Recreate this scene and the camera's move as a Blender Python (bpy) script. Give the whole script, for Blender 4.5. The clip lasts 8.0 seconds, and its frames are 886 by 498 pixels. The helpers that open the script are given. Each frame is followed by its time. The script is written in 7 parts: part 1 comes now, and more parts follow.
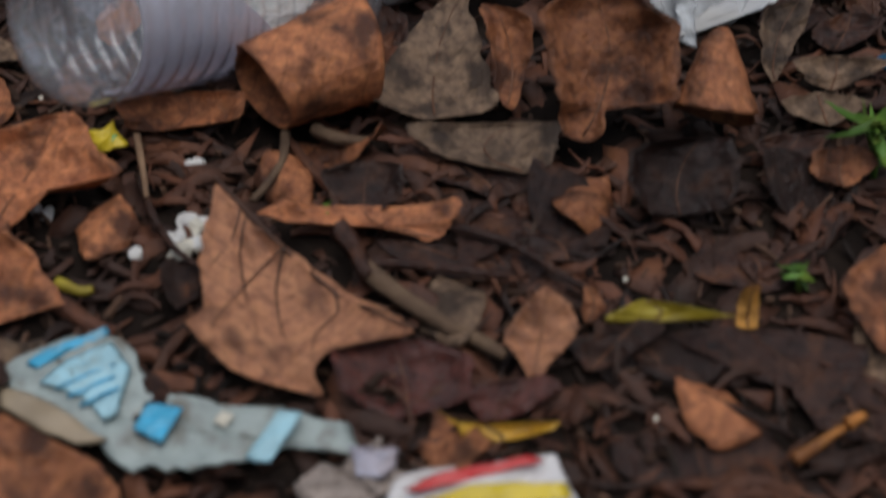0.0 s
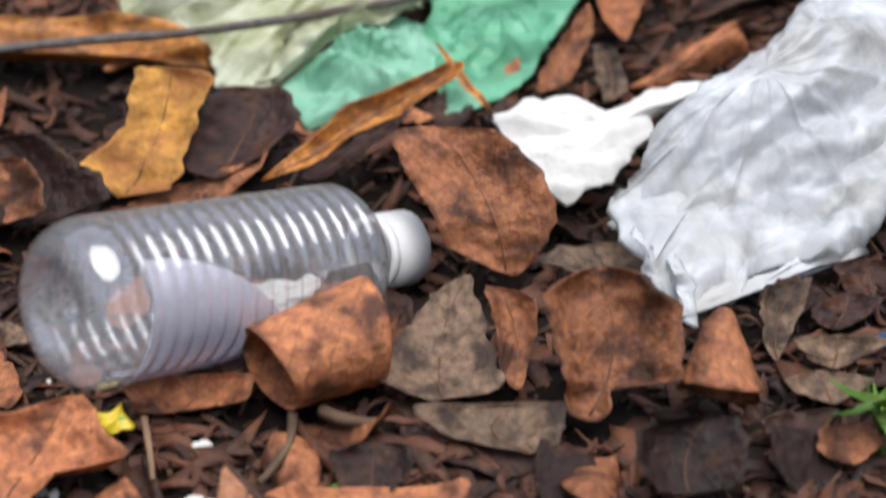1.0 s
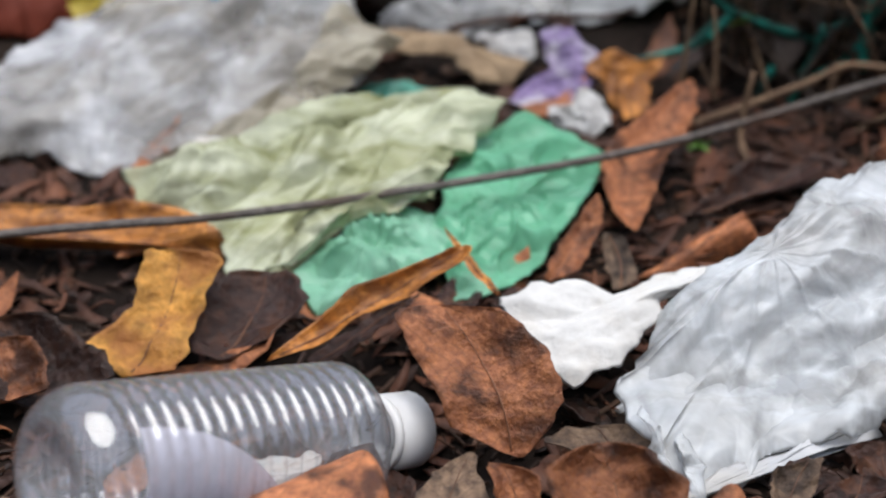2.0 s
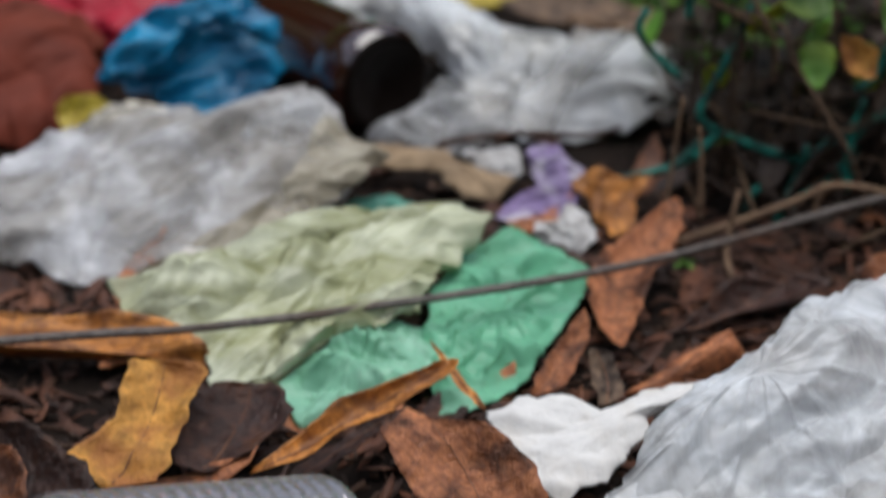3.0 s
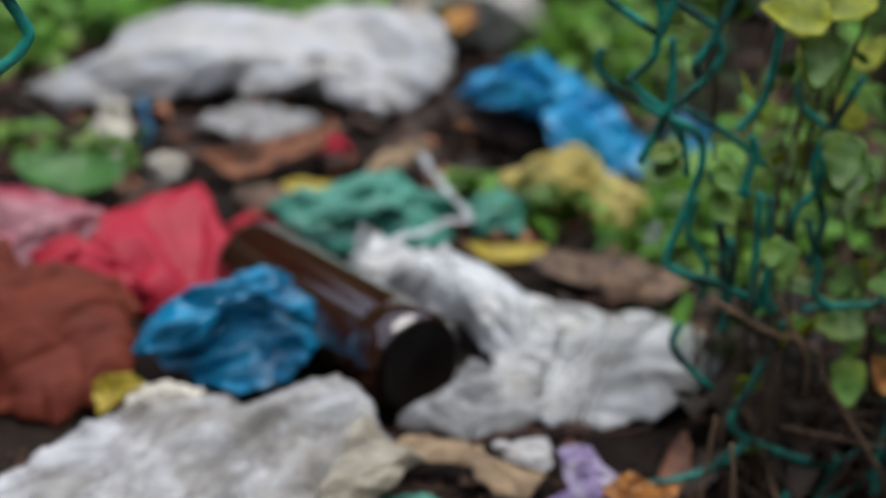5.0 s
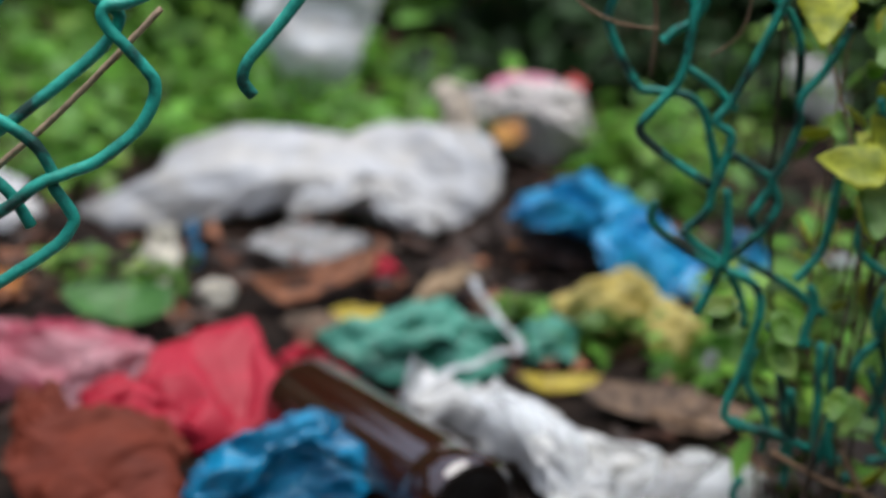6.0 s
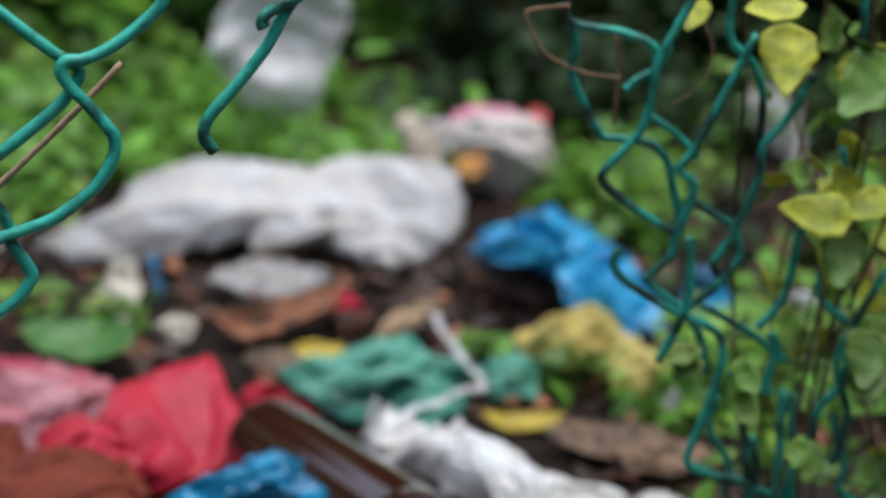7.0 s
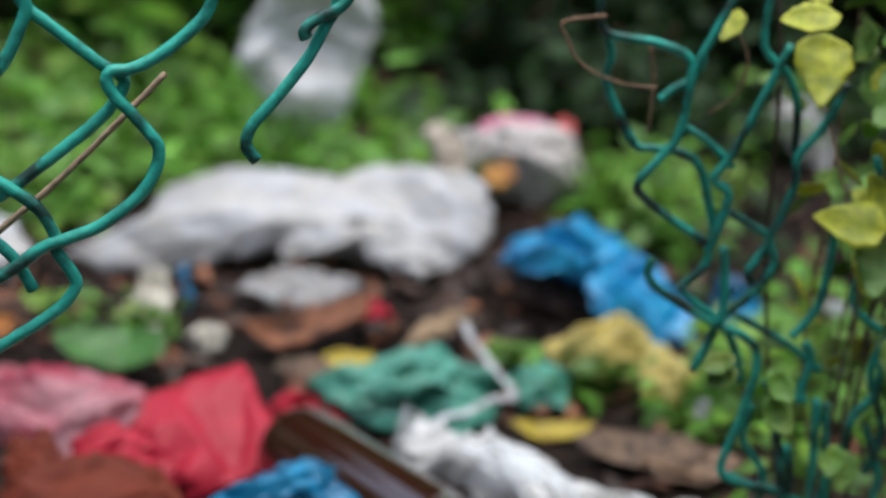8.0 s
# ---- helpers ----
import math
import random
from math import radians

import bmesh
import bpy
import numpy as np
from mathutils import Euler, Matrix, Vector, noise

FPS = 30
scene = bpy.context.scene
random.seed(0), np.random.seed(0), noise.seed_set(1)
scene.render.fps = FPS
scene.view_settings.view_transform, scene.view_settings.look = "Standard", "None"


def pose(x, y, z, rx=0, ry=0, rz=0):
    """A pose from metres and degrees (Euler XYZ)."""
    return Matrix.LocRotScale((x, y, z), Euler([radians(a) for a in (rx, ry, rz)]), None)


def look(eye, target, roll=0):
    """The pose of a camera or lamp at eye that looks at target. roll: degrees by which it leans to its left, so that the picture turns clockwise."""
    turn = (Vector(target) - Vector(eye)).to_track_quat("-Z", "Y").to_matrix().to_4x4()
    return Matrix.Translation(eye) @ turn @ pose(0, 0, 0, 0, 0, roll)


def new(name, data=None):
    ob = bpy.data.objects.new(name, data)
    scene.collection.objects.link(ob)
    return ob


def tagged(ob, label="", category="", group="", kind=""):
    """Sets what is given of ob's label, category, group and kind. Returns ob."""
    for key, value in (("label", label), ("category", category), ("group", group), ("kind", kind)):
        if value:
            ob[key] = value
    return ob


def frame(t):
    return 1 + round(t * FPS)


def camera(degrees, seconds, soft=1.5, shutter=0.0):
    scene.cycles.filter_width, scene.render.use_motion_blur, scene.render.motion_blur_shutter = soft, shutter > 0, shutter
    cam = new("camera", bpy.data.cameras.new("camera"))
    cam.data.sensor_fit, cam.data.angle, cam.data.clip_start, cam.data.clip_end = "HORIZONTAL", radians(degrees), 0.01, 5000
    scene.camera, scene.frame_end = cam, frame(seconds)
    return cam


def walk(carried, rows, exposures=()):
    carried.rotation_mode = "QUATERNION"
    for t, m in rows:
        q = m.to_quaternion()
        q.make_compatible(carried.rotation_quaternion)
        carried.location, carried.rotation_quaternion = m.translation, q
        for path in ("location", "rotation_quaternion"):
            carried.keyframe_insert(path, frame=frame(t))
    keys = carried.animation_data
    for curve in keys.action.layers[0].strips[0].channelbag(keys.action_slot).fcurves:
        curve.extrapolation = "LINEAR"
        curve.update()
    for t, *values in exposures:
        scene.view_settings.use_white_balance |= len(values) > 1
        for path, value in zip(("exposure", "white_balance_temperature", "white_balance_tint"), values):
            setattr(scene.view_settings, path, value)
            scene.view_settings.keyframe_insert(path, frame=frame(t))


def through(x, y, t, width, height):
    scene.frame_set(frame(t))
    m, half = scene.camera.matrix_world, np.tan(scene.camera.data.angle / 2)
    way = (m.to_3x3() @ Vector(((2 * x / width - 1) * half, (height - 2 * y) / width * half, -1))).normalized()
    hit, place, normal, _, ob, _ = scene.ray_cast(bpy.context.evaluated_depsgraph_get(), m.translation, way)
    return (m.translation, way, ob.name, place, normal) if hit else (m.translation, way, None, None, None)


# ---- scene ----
# The camera and its way
LENS = 31.277
cam = camera(LENS, 8.0, soft=2.1, shutter=0.35)
cam.data.dof.use_dof = True
cam.data.dof.focus_distance = 0.595
cam.data.dof.aperture_fstop = 6.0
PATH = [
    (0, look((-0.0001, 0.0001, 0.3975), (-0.0001, 0.6487, -0.3636), -0.85)),
    (0.5, look((-0.0004, -0.0003, 0.4020), (0.0026, 0.7118, -0.3001), -1.11)),
    (1, look((-0.0062, -0.0030, 0.3990), (0.0037, 0.7706, -0.2345), -0.70)),
    (1.5, look((0.0022, -0.0140, 0.3794), (-0.0122, 0.8272, -0.1610), -1.50)),
    (1.7, look((0.0041, -0.0138, 0.3781), (-0.0095, 0.8400, -0.1423), -1.36)),
    (2.8, look((0.0013, -0.0137, 0.3716), (0.0095, 0.8674, -0.1011), -0.05)),
    (3, look((0.0006, -0.0136, 0.3731), (0.0062, 0.8835, -0.0686), 0.13)),
    (3.5, look((-0.0005, -0.0075, 0.3996), (0.0293, 0.9106, 0.0044), 1.12)),
    (4, look((-0.0105, 0.0011, 0.4286), (0.0177, 0.9236, 0.0438), 1.38)),
    (4.5, look((-0.0175, 0.0104, 0.4532), (0.0187, 0.9359, 0.0762), 1.89)),
    (5, look((-0.0181, 0.0171, 0.4681), (-0.0152, 0.9458, 0.0973), 1.41)),
    (5.2, look((-0.0199, 0.0219, 0.4729), (-0.0215, 0.9557, 0.1154), 1.49)),
    (6.3, look((-0.0190, 0.0477, 0.5047), (-0.0538, 0.9946, 0.1851), -0.17)),
    (6.5, look((-0.0178, 0.0481, 0.5068), (-0.0332, 0.9959, 0.1884), -0.36)),
    (7, look((-0.0198, 0.0508, 0.5097), (-0.0258, 1.0015, 0.1995), 0.65)),
    (7.5, look((-0.0256, 0.0482, 0.5088), (-0.0472, 0.9986, 0.1985), 0.44)),
    (8, look((-0.0261, 0.0460, 0.5107), (-0.0464, 0.9984, 0.2062), 0.51)),
]
EXPOSURES = [(0.0, -0.78), (0.3, -0.16), (0.5, 0.08), (1.0, 0.43), (1.7, 0.34), (3.0, -0.06), (3.5, -0.10), (4.5, 0.04), (5.2, 0.14), (6.3, 0.34), (8.0, 0.36)]
walk(cam, PATH, EXPOSURES)

# Overcast daylight
world = bpy.data.worlds.new("sky")
scene.world = world
world.use_nodes = True
wn = world.node_tree
sky = wn.nodes.new("ShaderNodeTexSky")
sky.sky_type = "NISHITA"
sky.sun_disc = False
sky.sun_elevation, sky.sun_rotation = radians(84), radians(100)
sky.air_density, sky.dust_density, sky.ozone_density = 1.0, 1.0, 1.0
back = wn.nodes["Background"]
back.inputs["Strength"].default_value = 0.2
veil = wn.nodes.new("ShaderNodeHueSaturation")
veil.inputs["Saturation"].default_value = 0.6
wn.links.new(sky.outputs["Color"], veil.inputs["Color"])
wn.links.new(veil.outputs["Color"], back.inputs["Color"])
sun_data = bpy.data.lights.new("sun", "SUN")
sun_data.energy, sun_data.angle, sun_data.color = 2.4, radians(50), (1.0, 0.985, 0.96)
sun = new("sun", sun_data)
sun.matrix_world = look((0.3, 0.75, 3), (0, 0.8, 0))


# Materials
def material(name, base, rough=0.6, vary=0.25, grain=60.0, bump=0.3, bump_size=120.0, stain=None, stain_amount=0.3,
             stain_size=25.0, through=0.0, clear=0.0, random_tint=0.0, metal=0.0, gloss=0.5, coat=0.0, cover=1.0, veins=0.0, crease=0.0, island=False, stain_from=0.5, smeared=0.5, thin=0.0):
    """A surface with grain and stains at two scales, fine relief, and some light let through."""
    m = bpy.data.materials.new(name)
    m.use_nodes = True
    nt = m.node_tree
    bsdf, out = nt.nodes["Principled BSDF"], nt.nodes["Material Output"]
    link = nt.links.new

    def node(kind, **values):
        n = nt.nodes.new(kind)
        for key, value in values.items():
            n.inputs[key].default_value = value
        return n

    where = node("ShaderNodeTexCoord")
    fine = node("ShaderNodeTexNoise", Scale=grain, Detail=5.0, Roughness=0.6)
    broad = node("ShaderNodeTexNoise", Scale=stain_size, Detail=4.0, Roughness=0.55)
    info = node("ShaderNodeObjectInfo")
    shift = node("ShaderNodeVectorMath")
    link(where.outputs["Object"], shift.inputs[0])
    link(info.outputs["Random"], shift.inputs[1])
    for n in (fine, broad):
        link(shift.outputs[0], n.inputs["Vector"])
    ramp = node("ShaderNodeValToRGB")
    lo = [c * (1 - vary) for c in base] + [1]
    hi = [min(1, c * (1 + vary)) for c in base] + [1]
    ramp.color_ramp.elements[0].color, ramp.color_ramp.elements[1].color = lo, hi
    ramp.color_ramp.elements[0].position, ramp.color_ramp.elements[1].position = 0.3, 0.7
    link(fine.outputs["Fac"], ramp.inputs["Fac"])
    mask = node("ShaderNodeMapRange")
    mask.inputs["From Min"].default_value, mask.inputs["From Max"].default_value = stain_from, stain_from + 0.16
    mask.inputs["To Max"].default_value = stain_amount
    link(broad.outputs["Fac"], mask.inputs["Value"])
    mix = node("ShaderNodeMix")
    mix.data_type = "RGBA"
    mix.inputs[7].default_value = [*(stain or [c * 0.4 for c in base]), 1]
    link(mask.outputs["Result"], mix.inputs[0])
    link(ramp.outputs["Color"], mix.inputs[6])
    colour = mix.outputs[2]

    def calc(kind, a, b=None):
        n = node("ShaderNodeMath")
        n.operation = kind
        for k, v in enumerate((a, b)):
            if v is None:
                continue
            if isinstance(v, (int, float)):
                n.inputs[k].default_value = v
            else:
                link(v, n.inputs[k])
        return n.outputs[0]

    if veins:
        apart = node("ShaderNodeSeparateXYZ")
        link(where.outputs["Object"], apart.inputs[0])
        wide = calc("ABSOLUTE", apart.outputs["X"])
        slope = calc("SUBTRACT", apart.outputs["Y"], calc("MULTIPLY", wide, 0.8))
        phase = calc("ADD", calc("MULTIPLY", slope, 420.0), calc("MULTIPLY", broad.outputs["Fac"], 5.0))
        line = calc("ABSOLUTE", calc("SINE", phase))
        rib = node("ShaderNodeMapRange")
        rib.inputs["From Max"].default_value = 0.22
        rib.inputs["To Min"].default_value, rib.inputs["To Max"].default_value = veins, 0.0
        link(line, rib.inputs["Value"])
        darker = node("ShaderNodeMix")
        darker.data_type = "RGBA"
        darker.inputs[7].default_value = [*(c * 0.3 for c in base), 1]
        link(rib.outputs["Result"], darker.inputs[0])
        link(colour, darker.inputs[6])
        colour = darker.outputs[2]
    if random_tint:
        hsv = node("ShaderNodeHueSaturation")
        value = node("ShaderNodeMapRange")
        value.inputs["To Min"].default_value, value.inputs["To Max"].default_value = 1 - random_tint, 1 + random_tint
        if island:
            piece = node("ShaderNodeNewGeometry")
            link(piece.outputs["Random Per Island"], value.inputs["Value"])
        else:
            link(info.outputs["Random"], value.inputs["Value"])
        link(value.outputs["Result"], hsv.inputs["Value"])
        hue = node("ShaderNodeMapRange")
        hue.inputs["To Min"].default_value, hue.inputs["To Max"].default_value = 0.488, 0.512
        link(fine.outputs["Fac"], hue.inputs["Value"])
        link(hue.outputs["Result"], hsv.inputs["Hue"])
        link(colour, hsv.inputs["Color"])
        colour = hsv.outputs["Color"]
    link(colour, bsdf.inputs["Base Color"])
    bsdf.inputs["Roughness"].default_value = rough
    bsdf.inputs["Metallic"].default_value = metal
    bsdf.inputs["Specular IOR Level"].default_value = gloss
    bsdf.inputs["Transmission Weight"].default_value = clear
    bsdf.inputs["Coat Weight"].default_value = coat
    relief = node("ShaderNodeTexNoise", Scale=bump_size, Detail=6.0, Roughness=0.65)
    link(shift.outputs[0], relief.inputs["Vector"])
    bumped = node("ShaderNodeBump", Strength=bump, Distance=0.003)
    height = relief.outputs["Fac"]
    if crease:
        twist = node("ShaderNodeTexNoise", Scale=30.0, Detail=3.0)
        link(shift.outputs[0], twist.inputs["Vector"])
        bend = node("ShaderNodeVectorMath")
        bend.operation = "MULTIPLY_ADD"
        bend.inputs[1].default_value = (0.03, 0.03, 0.03)
        link(twist.outputs["Color"], bend.inputs[0])
        link(shift.outputs[0], bend.inputs[2])
        drawn = node("ShaderNodeMapping")
        drawn.inputs["Scale"].default_value, drawn.inputs["Rotation"].default_value = (0.3, 1.2, 1.0), (0.0, 0.0, 0.4)
        link(bend.outputs[0], drawn.inputs["Vector"])
        cells = []
        for offset in (0.0, 3.7):
            moved = node("ShaderNodeVectorMath")
            moved.inputs[1].default_value = (offset, offset, offset)
            link(drawn.outputs["Vector"], moved.inputs[0])
            cell = node("ShaderNodeTexVoronoi", Scale=62.0)
            link(moved.outputs[0], cell.inputs["Vector"])
            cells.append(calc("POWER", cell.outputs["Distance"], 2.0))
        folded = calc("MULTIPLY", calc("SUBTRACT", cells[0], cells[1]), crease)
        height = calc("ADD", calc("MULTIPLY", relief.outputs["Fac"], 0.2), folded)
        streak = node("ShaderNodeMapping")
        streak.inputs["Scale"].default_value, streak.inputs["Rotation"].default_value = (9.0, 34.0, 14.0), (0.0, 0.0, 0.55)
        link(bend.outputs[0], streak.inputs["Vector"])
        smear = node("ShaderNodeTexNoise", Scale=1.0, Detail=6.0, Roughness=0.62, Distortion=0.9)
        link(streak.outputs["Vector"], smear.inputs["Vector"])
        dirt = node("ShaderNodeMapRange")
        dirt.inputs["From Min"].default_value, dirt.inputs["From Max"].default_value = 0.46, 0.66
        dirt.inputs["To Max"].default_value = smeared
        link(smear.outputs["Fac"], dirt.inputs["Value"])
        soiled = node("ShaderNodeMix")
        soiled.data_type = "RGBA"
        soiled.inputs[7].default_value = [*(stain or [c * 0.5 for c in base]), 1]
        link(dirt.outputs["Result"], soiled.inputs[0])
        link(colour, soiled.inputs[6])
        colour = soiled.outputs[2]
        link(colour, bsdf.inputs["Base Color"])
    link(height, bumped.inputs["Height"])
    link(bumped.outputs["Normal"], bsdf.inputs["Normal"])
    last = bsdf.outputs["BSDF"]
    if through:
        glow = node("ShaderNodeBsdfTranslucent")
        link(colour, glow.inputs["Color"])
        both = node("ShaderNodeMixShader", Fac=through)
        link(last, both.inputs[1])
        link(glow.outputs["BSDF"], both.inputs[2])
        last = both.outputs["Shader"]
    if cover < 1:
        clear_part = node("ShaderNodeBsdfTransparent")
        both = node("ShaderNodeMixShader", Fac=cover)
        if thin:
            worn = node("ShaderNodeMapRange")
            worn.inputs["From Min"].default_value, worn.inputs["From Max"].default_value = 0.42, 0.62
            worn.inputs["To Min"].default_value, worn.inputs["To Max"].default_value = cover, cover * (1 - thin)
            patchy = node("ShaderNodeTexNoise", Scale=26.0, Detail=4.0, Roughness=0.55, Distortion=1.0)
            link(shift.outputs[0], patchy.inputs["Vector"])
            link(patchy.outputs["Fac"], worn.inputs["Value"])
            link(worn.outputs["Result"], both.inputs["Fac"])
        link(clear_part.outputs["BSDF"], both.inputs[1])
        link(last, both.inputs[2])
        last = both.outputs["Shader"]
    link(last, out.inputs["Surface"])
    return m


SOIL = material("soil", (0.013, 0.0085, 0.0065), 0.9, 0.5, 90, 1.0, 140, (0.035, 0.023, 0.017), 0.6, 14, gloss=0.12)
BROWN = material("dry_leaf", (0.42, 0.155, 0.067), 0.45, 0.45, 260, 0.9, 190, (0.055, 0.021, 0.013), 0.9, 62, through=0.08, random_tint=0.38, veins=0.5, stain_from=0.48, gloss=0.45)
TAN = material("tan_leaf", (0.47, 0.205, 0.105), 0.45, 0.35, 260, 0.8, 190, (0.11, 0.042, 0.024), 0.75, 75, through=0.08, random_tint=0.1, veins=0.6, stain_from=0.5, gloss=0.45)
DARK = material("rotting_leaf", (0.036, 0.014, 0.009), 0.36, 0.6, 240, 1.0, 190, (0.13, 0.050, 0.022), 0.7, 80, random_tint=0.45, veins=0.4, gloss=0.5, stain_from=0.53)
WET_RED = material("wet_red_brown_leaf", (0.085, 0.022, 0.015), 0.25, 0.5, 240, 0.8, 190, (0.03, 0.010, 0.008), 0.8, 80, gloss=0.5, veins=0.3)
# Dark brown of dead stems, and of weeds that stand in for shade
DEAD_SHADE = material("dead_stem_and_shade", (0.06, 0.036, 0.022), 0.6, 0.5, 85, 0.6, 150, (0.06, 0.03, 0.018), 0.5, 30, random_tint=0.5)
GREY = material("grey_leaf", (0.205, 0.128, 0.080), 0.6, 0.5, 240, 0.9, 190, (0.035, 0.020, 0.013), 0.9, 85, random_tint=0.3, veins=0.5, stain_from=0.47, gloss=0.45)
ORANGE = material("orange_leaf", (0.52, 0.20, 0.04), 0.5, 0.45, 220, 0.6, 180, (0.17, 0.06, 0.02), 0.8, 75, random_tint=0.2, veins=0.3, stain_from=0.45)
OCHRE = material("ochre_leaf", (0.55, 0.26, 0.05), 0.65, 0.45, 140, 0.8, 240, (0.32, 0.11, 0.03), 0.8, 45, stain_from=0.45)
YELLOW = material("yellow_leaf", (0.50, 0.38, 0.04), 0.5, 0.25, 90, 0.2, 150, (0.28, 0.22, 0.03), 0.5, 60, through=0.25, random_tint=0.2)
GREEN = material("green_leaf", (0.15, 0.31, 0.05), 0.42, 0.35, 60, 0.2, 120, (0.36, 0.42, 0.07), 0.6, 30, through=0.42, random_tint=0.5)
BROAD = material("broad_green_leaf", (0.07, 0.20, 0.04), 0.45, 0.3, 60, 0.3, 120, (0.04, 0.10, 0.025), 0.6, 40, through=0.2)
GOLDEN = material("golden_leaf", (0.60, 0.34, 0.035), 0.45, 0.25, 200, 0.3, 180, (0.40, 0.20, 0.03), 0.5, 80)
# Darker copy of the lush leaf: the shade of hollows put into colour
SHADED = material("shaded_green_leaf", (0.024, 0.056, 0.016), 0.55, 0.35, 20, 0.2, 60, (0.014, 0.034, 0.010), 0.7, 9, through=0.2, random_tint=0.5, island=True, gloss=0.2)
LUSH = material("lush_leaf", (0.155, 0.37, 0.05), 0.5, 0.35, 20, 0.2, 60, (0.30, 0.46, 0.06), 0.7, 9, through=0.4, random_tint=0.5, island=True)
STEM = material("dry_stem", (0.20, 0.12, 0.07), 0.8, 0.35, 120, 0.6, 240, random_tint=0.45)
PALE_STEM = material("pale_dry_stem", (0.40, 0.28, 0.18), 0.7, 0.3, 160, 0.5, 240)
GRIMY = material("grimy_coated_wire", (0.018, 0.33, 0.25), 0.4, 0.35, 110, 0.4, 260, (0.012, 0.022, 0.016), 0.95, 40, stain_from=0.44)
WIRE = material("green_coated_wire", (0.03, 0.45, 0.34), 0.45, 0.3, 110, 0.35, 260, (0.012, 0.030, 0.024), 0.94, 48, stain_from=0.50)
RIB = material("leaf_rib", (0.055, 0.024, 0.014), 0.6, 0.3, 90, 0.3, 200, random_tint=0.4)
PALE_RIB = material("pale_leaf_rib", (0.17, 0.075, 0.04), 0.6, 0.4, 120, 0.3, 200, random_tint=0.5)
ROD = material("rusty_rod", (0.17, 0.145, 0.13), 0.55, 0.4, 160, 0.7, 320, (0.10, 0.055, 0.035), 0.6, 40, metal=0.4)



def film(name, base, cover=1.0, rough=0.3, through=0.12, stain=None, stain_amount=0.3, vary=0.12, crease=1.2, smeared=0.5, thin=0.0, gloss=0.45):
    return material(name, base, rough, vary, 45, 0.42, 90, stain, stain_amount, 24, through=through, cover=cover, crease=crease, stain_from=0.44, gloss=gloss, smeared=smeared, thin=thin)


WHITE_FILM = film("white_film", (0.84, 0.87, 0.90), 0.72, stain=(0.40, 0.37, 0.33), stain_amount=0.35, smeared=0.5, thin=0.55)
GREY_FILM = film("grey_film", (0.75, 0.75, 0.77), 0.82, stain=(0.235, 0.20, 0.15), stain_amount=0.6, vary=0.15, smeared=0.8, thin=0.6, gloss=0.3)
HEM_FILM = film("tan_hem_film", (0.56, 0.51, 0.40), 0.8, stain=(0.26, 0.21, 0.14), stain_amount=0.5, smeared=0.6, thin=0.5)
HAZY_FILM = film("hazy_film", (0.66, 0.67, 0.68), 0.55, stain=(0.36, 0.31, 0.25), stain_amount=0.5, thin=0.5)
SACK_FILM = film("sack_film", (0.53, 0.535, 0.55), stain=(0.50, 0.46, 0.40), stain_amount=0.5)
CLEAN_FILM = film("clean_white_film", (0.82, 0.83, 0.84), through=0.25, stain=(0.50, 0.46, 0.38), stain_amount=0.4, smeared=0.4)
PALE_GREEN = film("pale_green_film", (0.66, 0.68, 0.50), 0.93, stain=(0.33, 0.34, 0.15), stain_amount=0.6, vary=0.2, smeared=0.9, thin=0.3)
MINT = film("mint_film", (0.24, 0.62, 0.40), 0.93, stain=(0.14, 0.47, 0.27), stain_amount=0.35, vary=0.15, crease=0.6, smeared=0.6, through=0.25, thin=0.25)
PALE_MINT = film("pale_mint_film", (0.33, 0.66, 0.47), 0.93, stain=(0.20, 0.52, 0.32), stain_amount=0.35, vary=0.15, crease=0.6, smeared=0.5, through=0.25, thin=0.25)
BLUE_FILM = film("blue_film", (0.008, 0.27, 0.50), stain=(0.004, 0.045, 0.12), stain_amount=0.6, smeared=0.7)
SKY_BLUE = film("bright_blue_film", (0.015, 0.34, 0.62), stain=(0.012, 0.12, 0.34), stain_amount=0.5)
RED_FILM = film("red_film", (0.50, 0.024, 0.05), stain=(0.34, 0.016, 0.03), stain_amount=0.4, crease=0.3, rough=0.45, gloss=0.25)
PINK_FILM = film("pink_film", (0.36, 0.04, 0.075), stain=(0.58, 0.36, 0.38), stain_amount=0.4, crease=0.7, gloss=0.25)
BROWN_CLOTH = film("rust_film", (0.175, 0.037, 0.020), rough=0.65, gloss=0.15, through=0.05, stain=(0.10, 0.024, 0.016), stain_amount=0.5, crease=0.4)
TEAL_FILM = film("teal_film", (0.10, 0.36, 0.27), stain=(0.06, 0.24, 0.17), stain_amount=0.5)
YELLOW_FILM = film("yellow_film", (0.66, 0.53, 0.16), stain=(0.35, 0.29, 0.11), stain_amount=0.5)
FOAM = material("white_foam", (0.76, 0.74, 0.71), 0.75, 0.08, 140, 0.35, 350, (0.60, 0.52, 0.42), 0.4, 30, through=0.1)
TISSUE = material("white_tissue", (0.70, 0.68, 0.66), 0.9, 0.12, 90, 0.4, 260, (0.45, 0.40, 0.36), 0.4, 30, through=0.15)
PURPLE = material("purple_tissue", (0.35, 0.26, 0.47), 0.9, 0.3, 160, 0.6, 200, (0.64, 0.60, 0.64), 0.9, 55, through=0.15, stain_from=0.47)
CARD = material("brown_cardboard", (0.36, 0.25, 0.15), 0.85, 0.25, 90, 0.4, 300, (0.16, 0.10, 0.06), 0.5, 30)
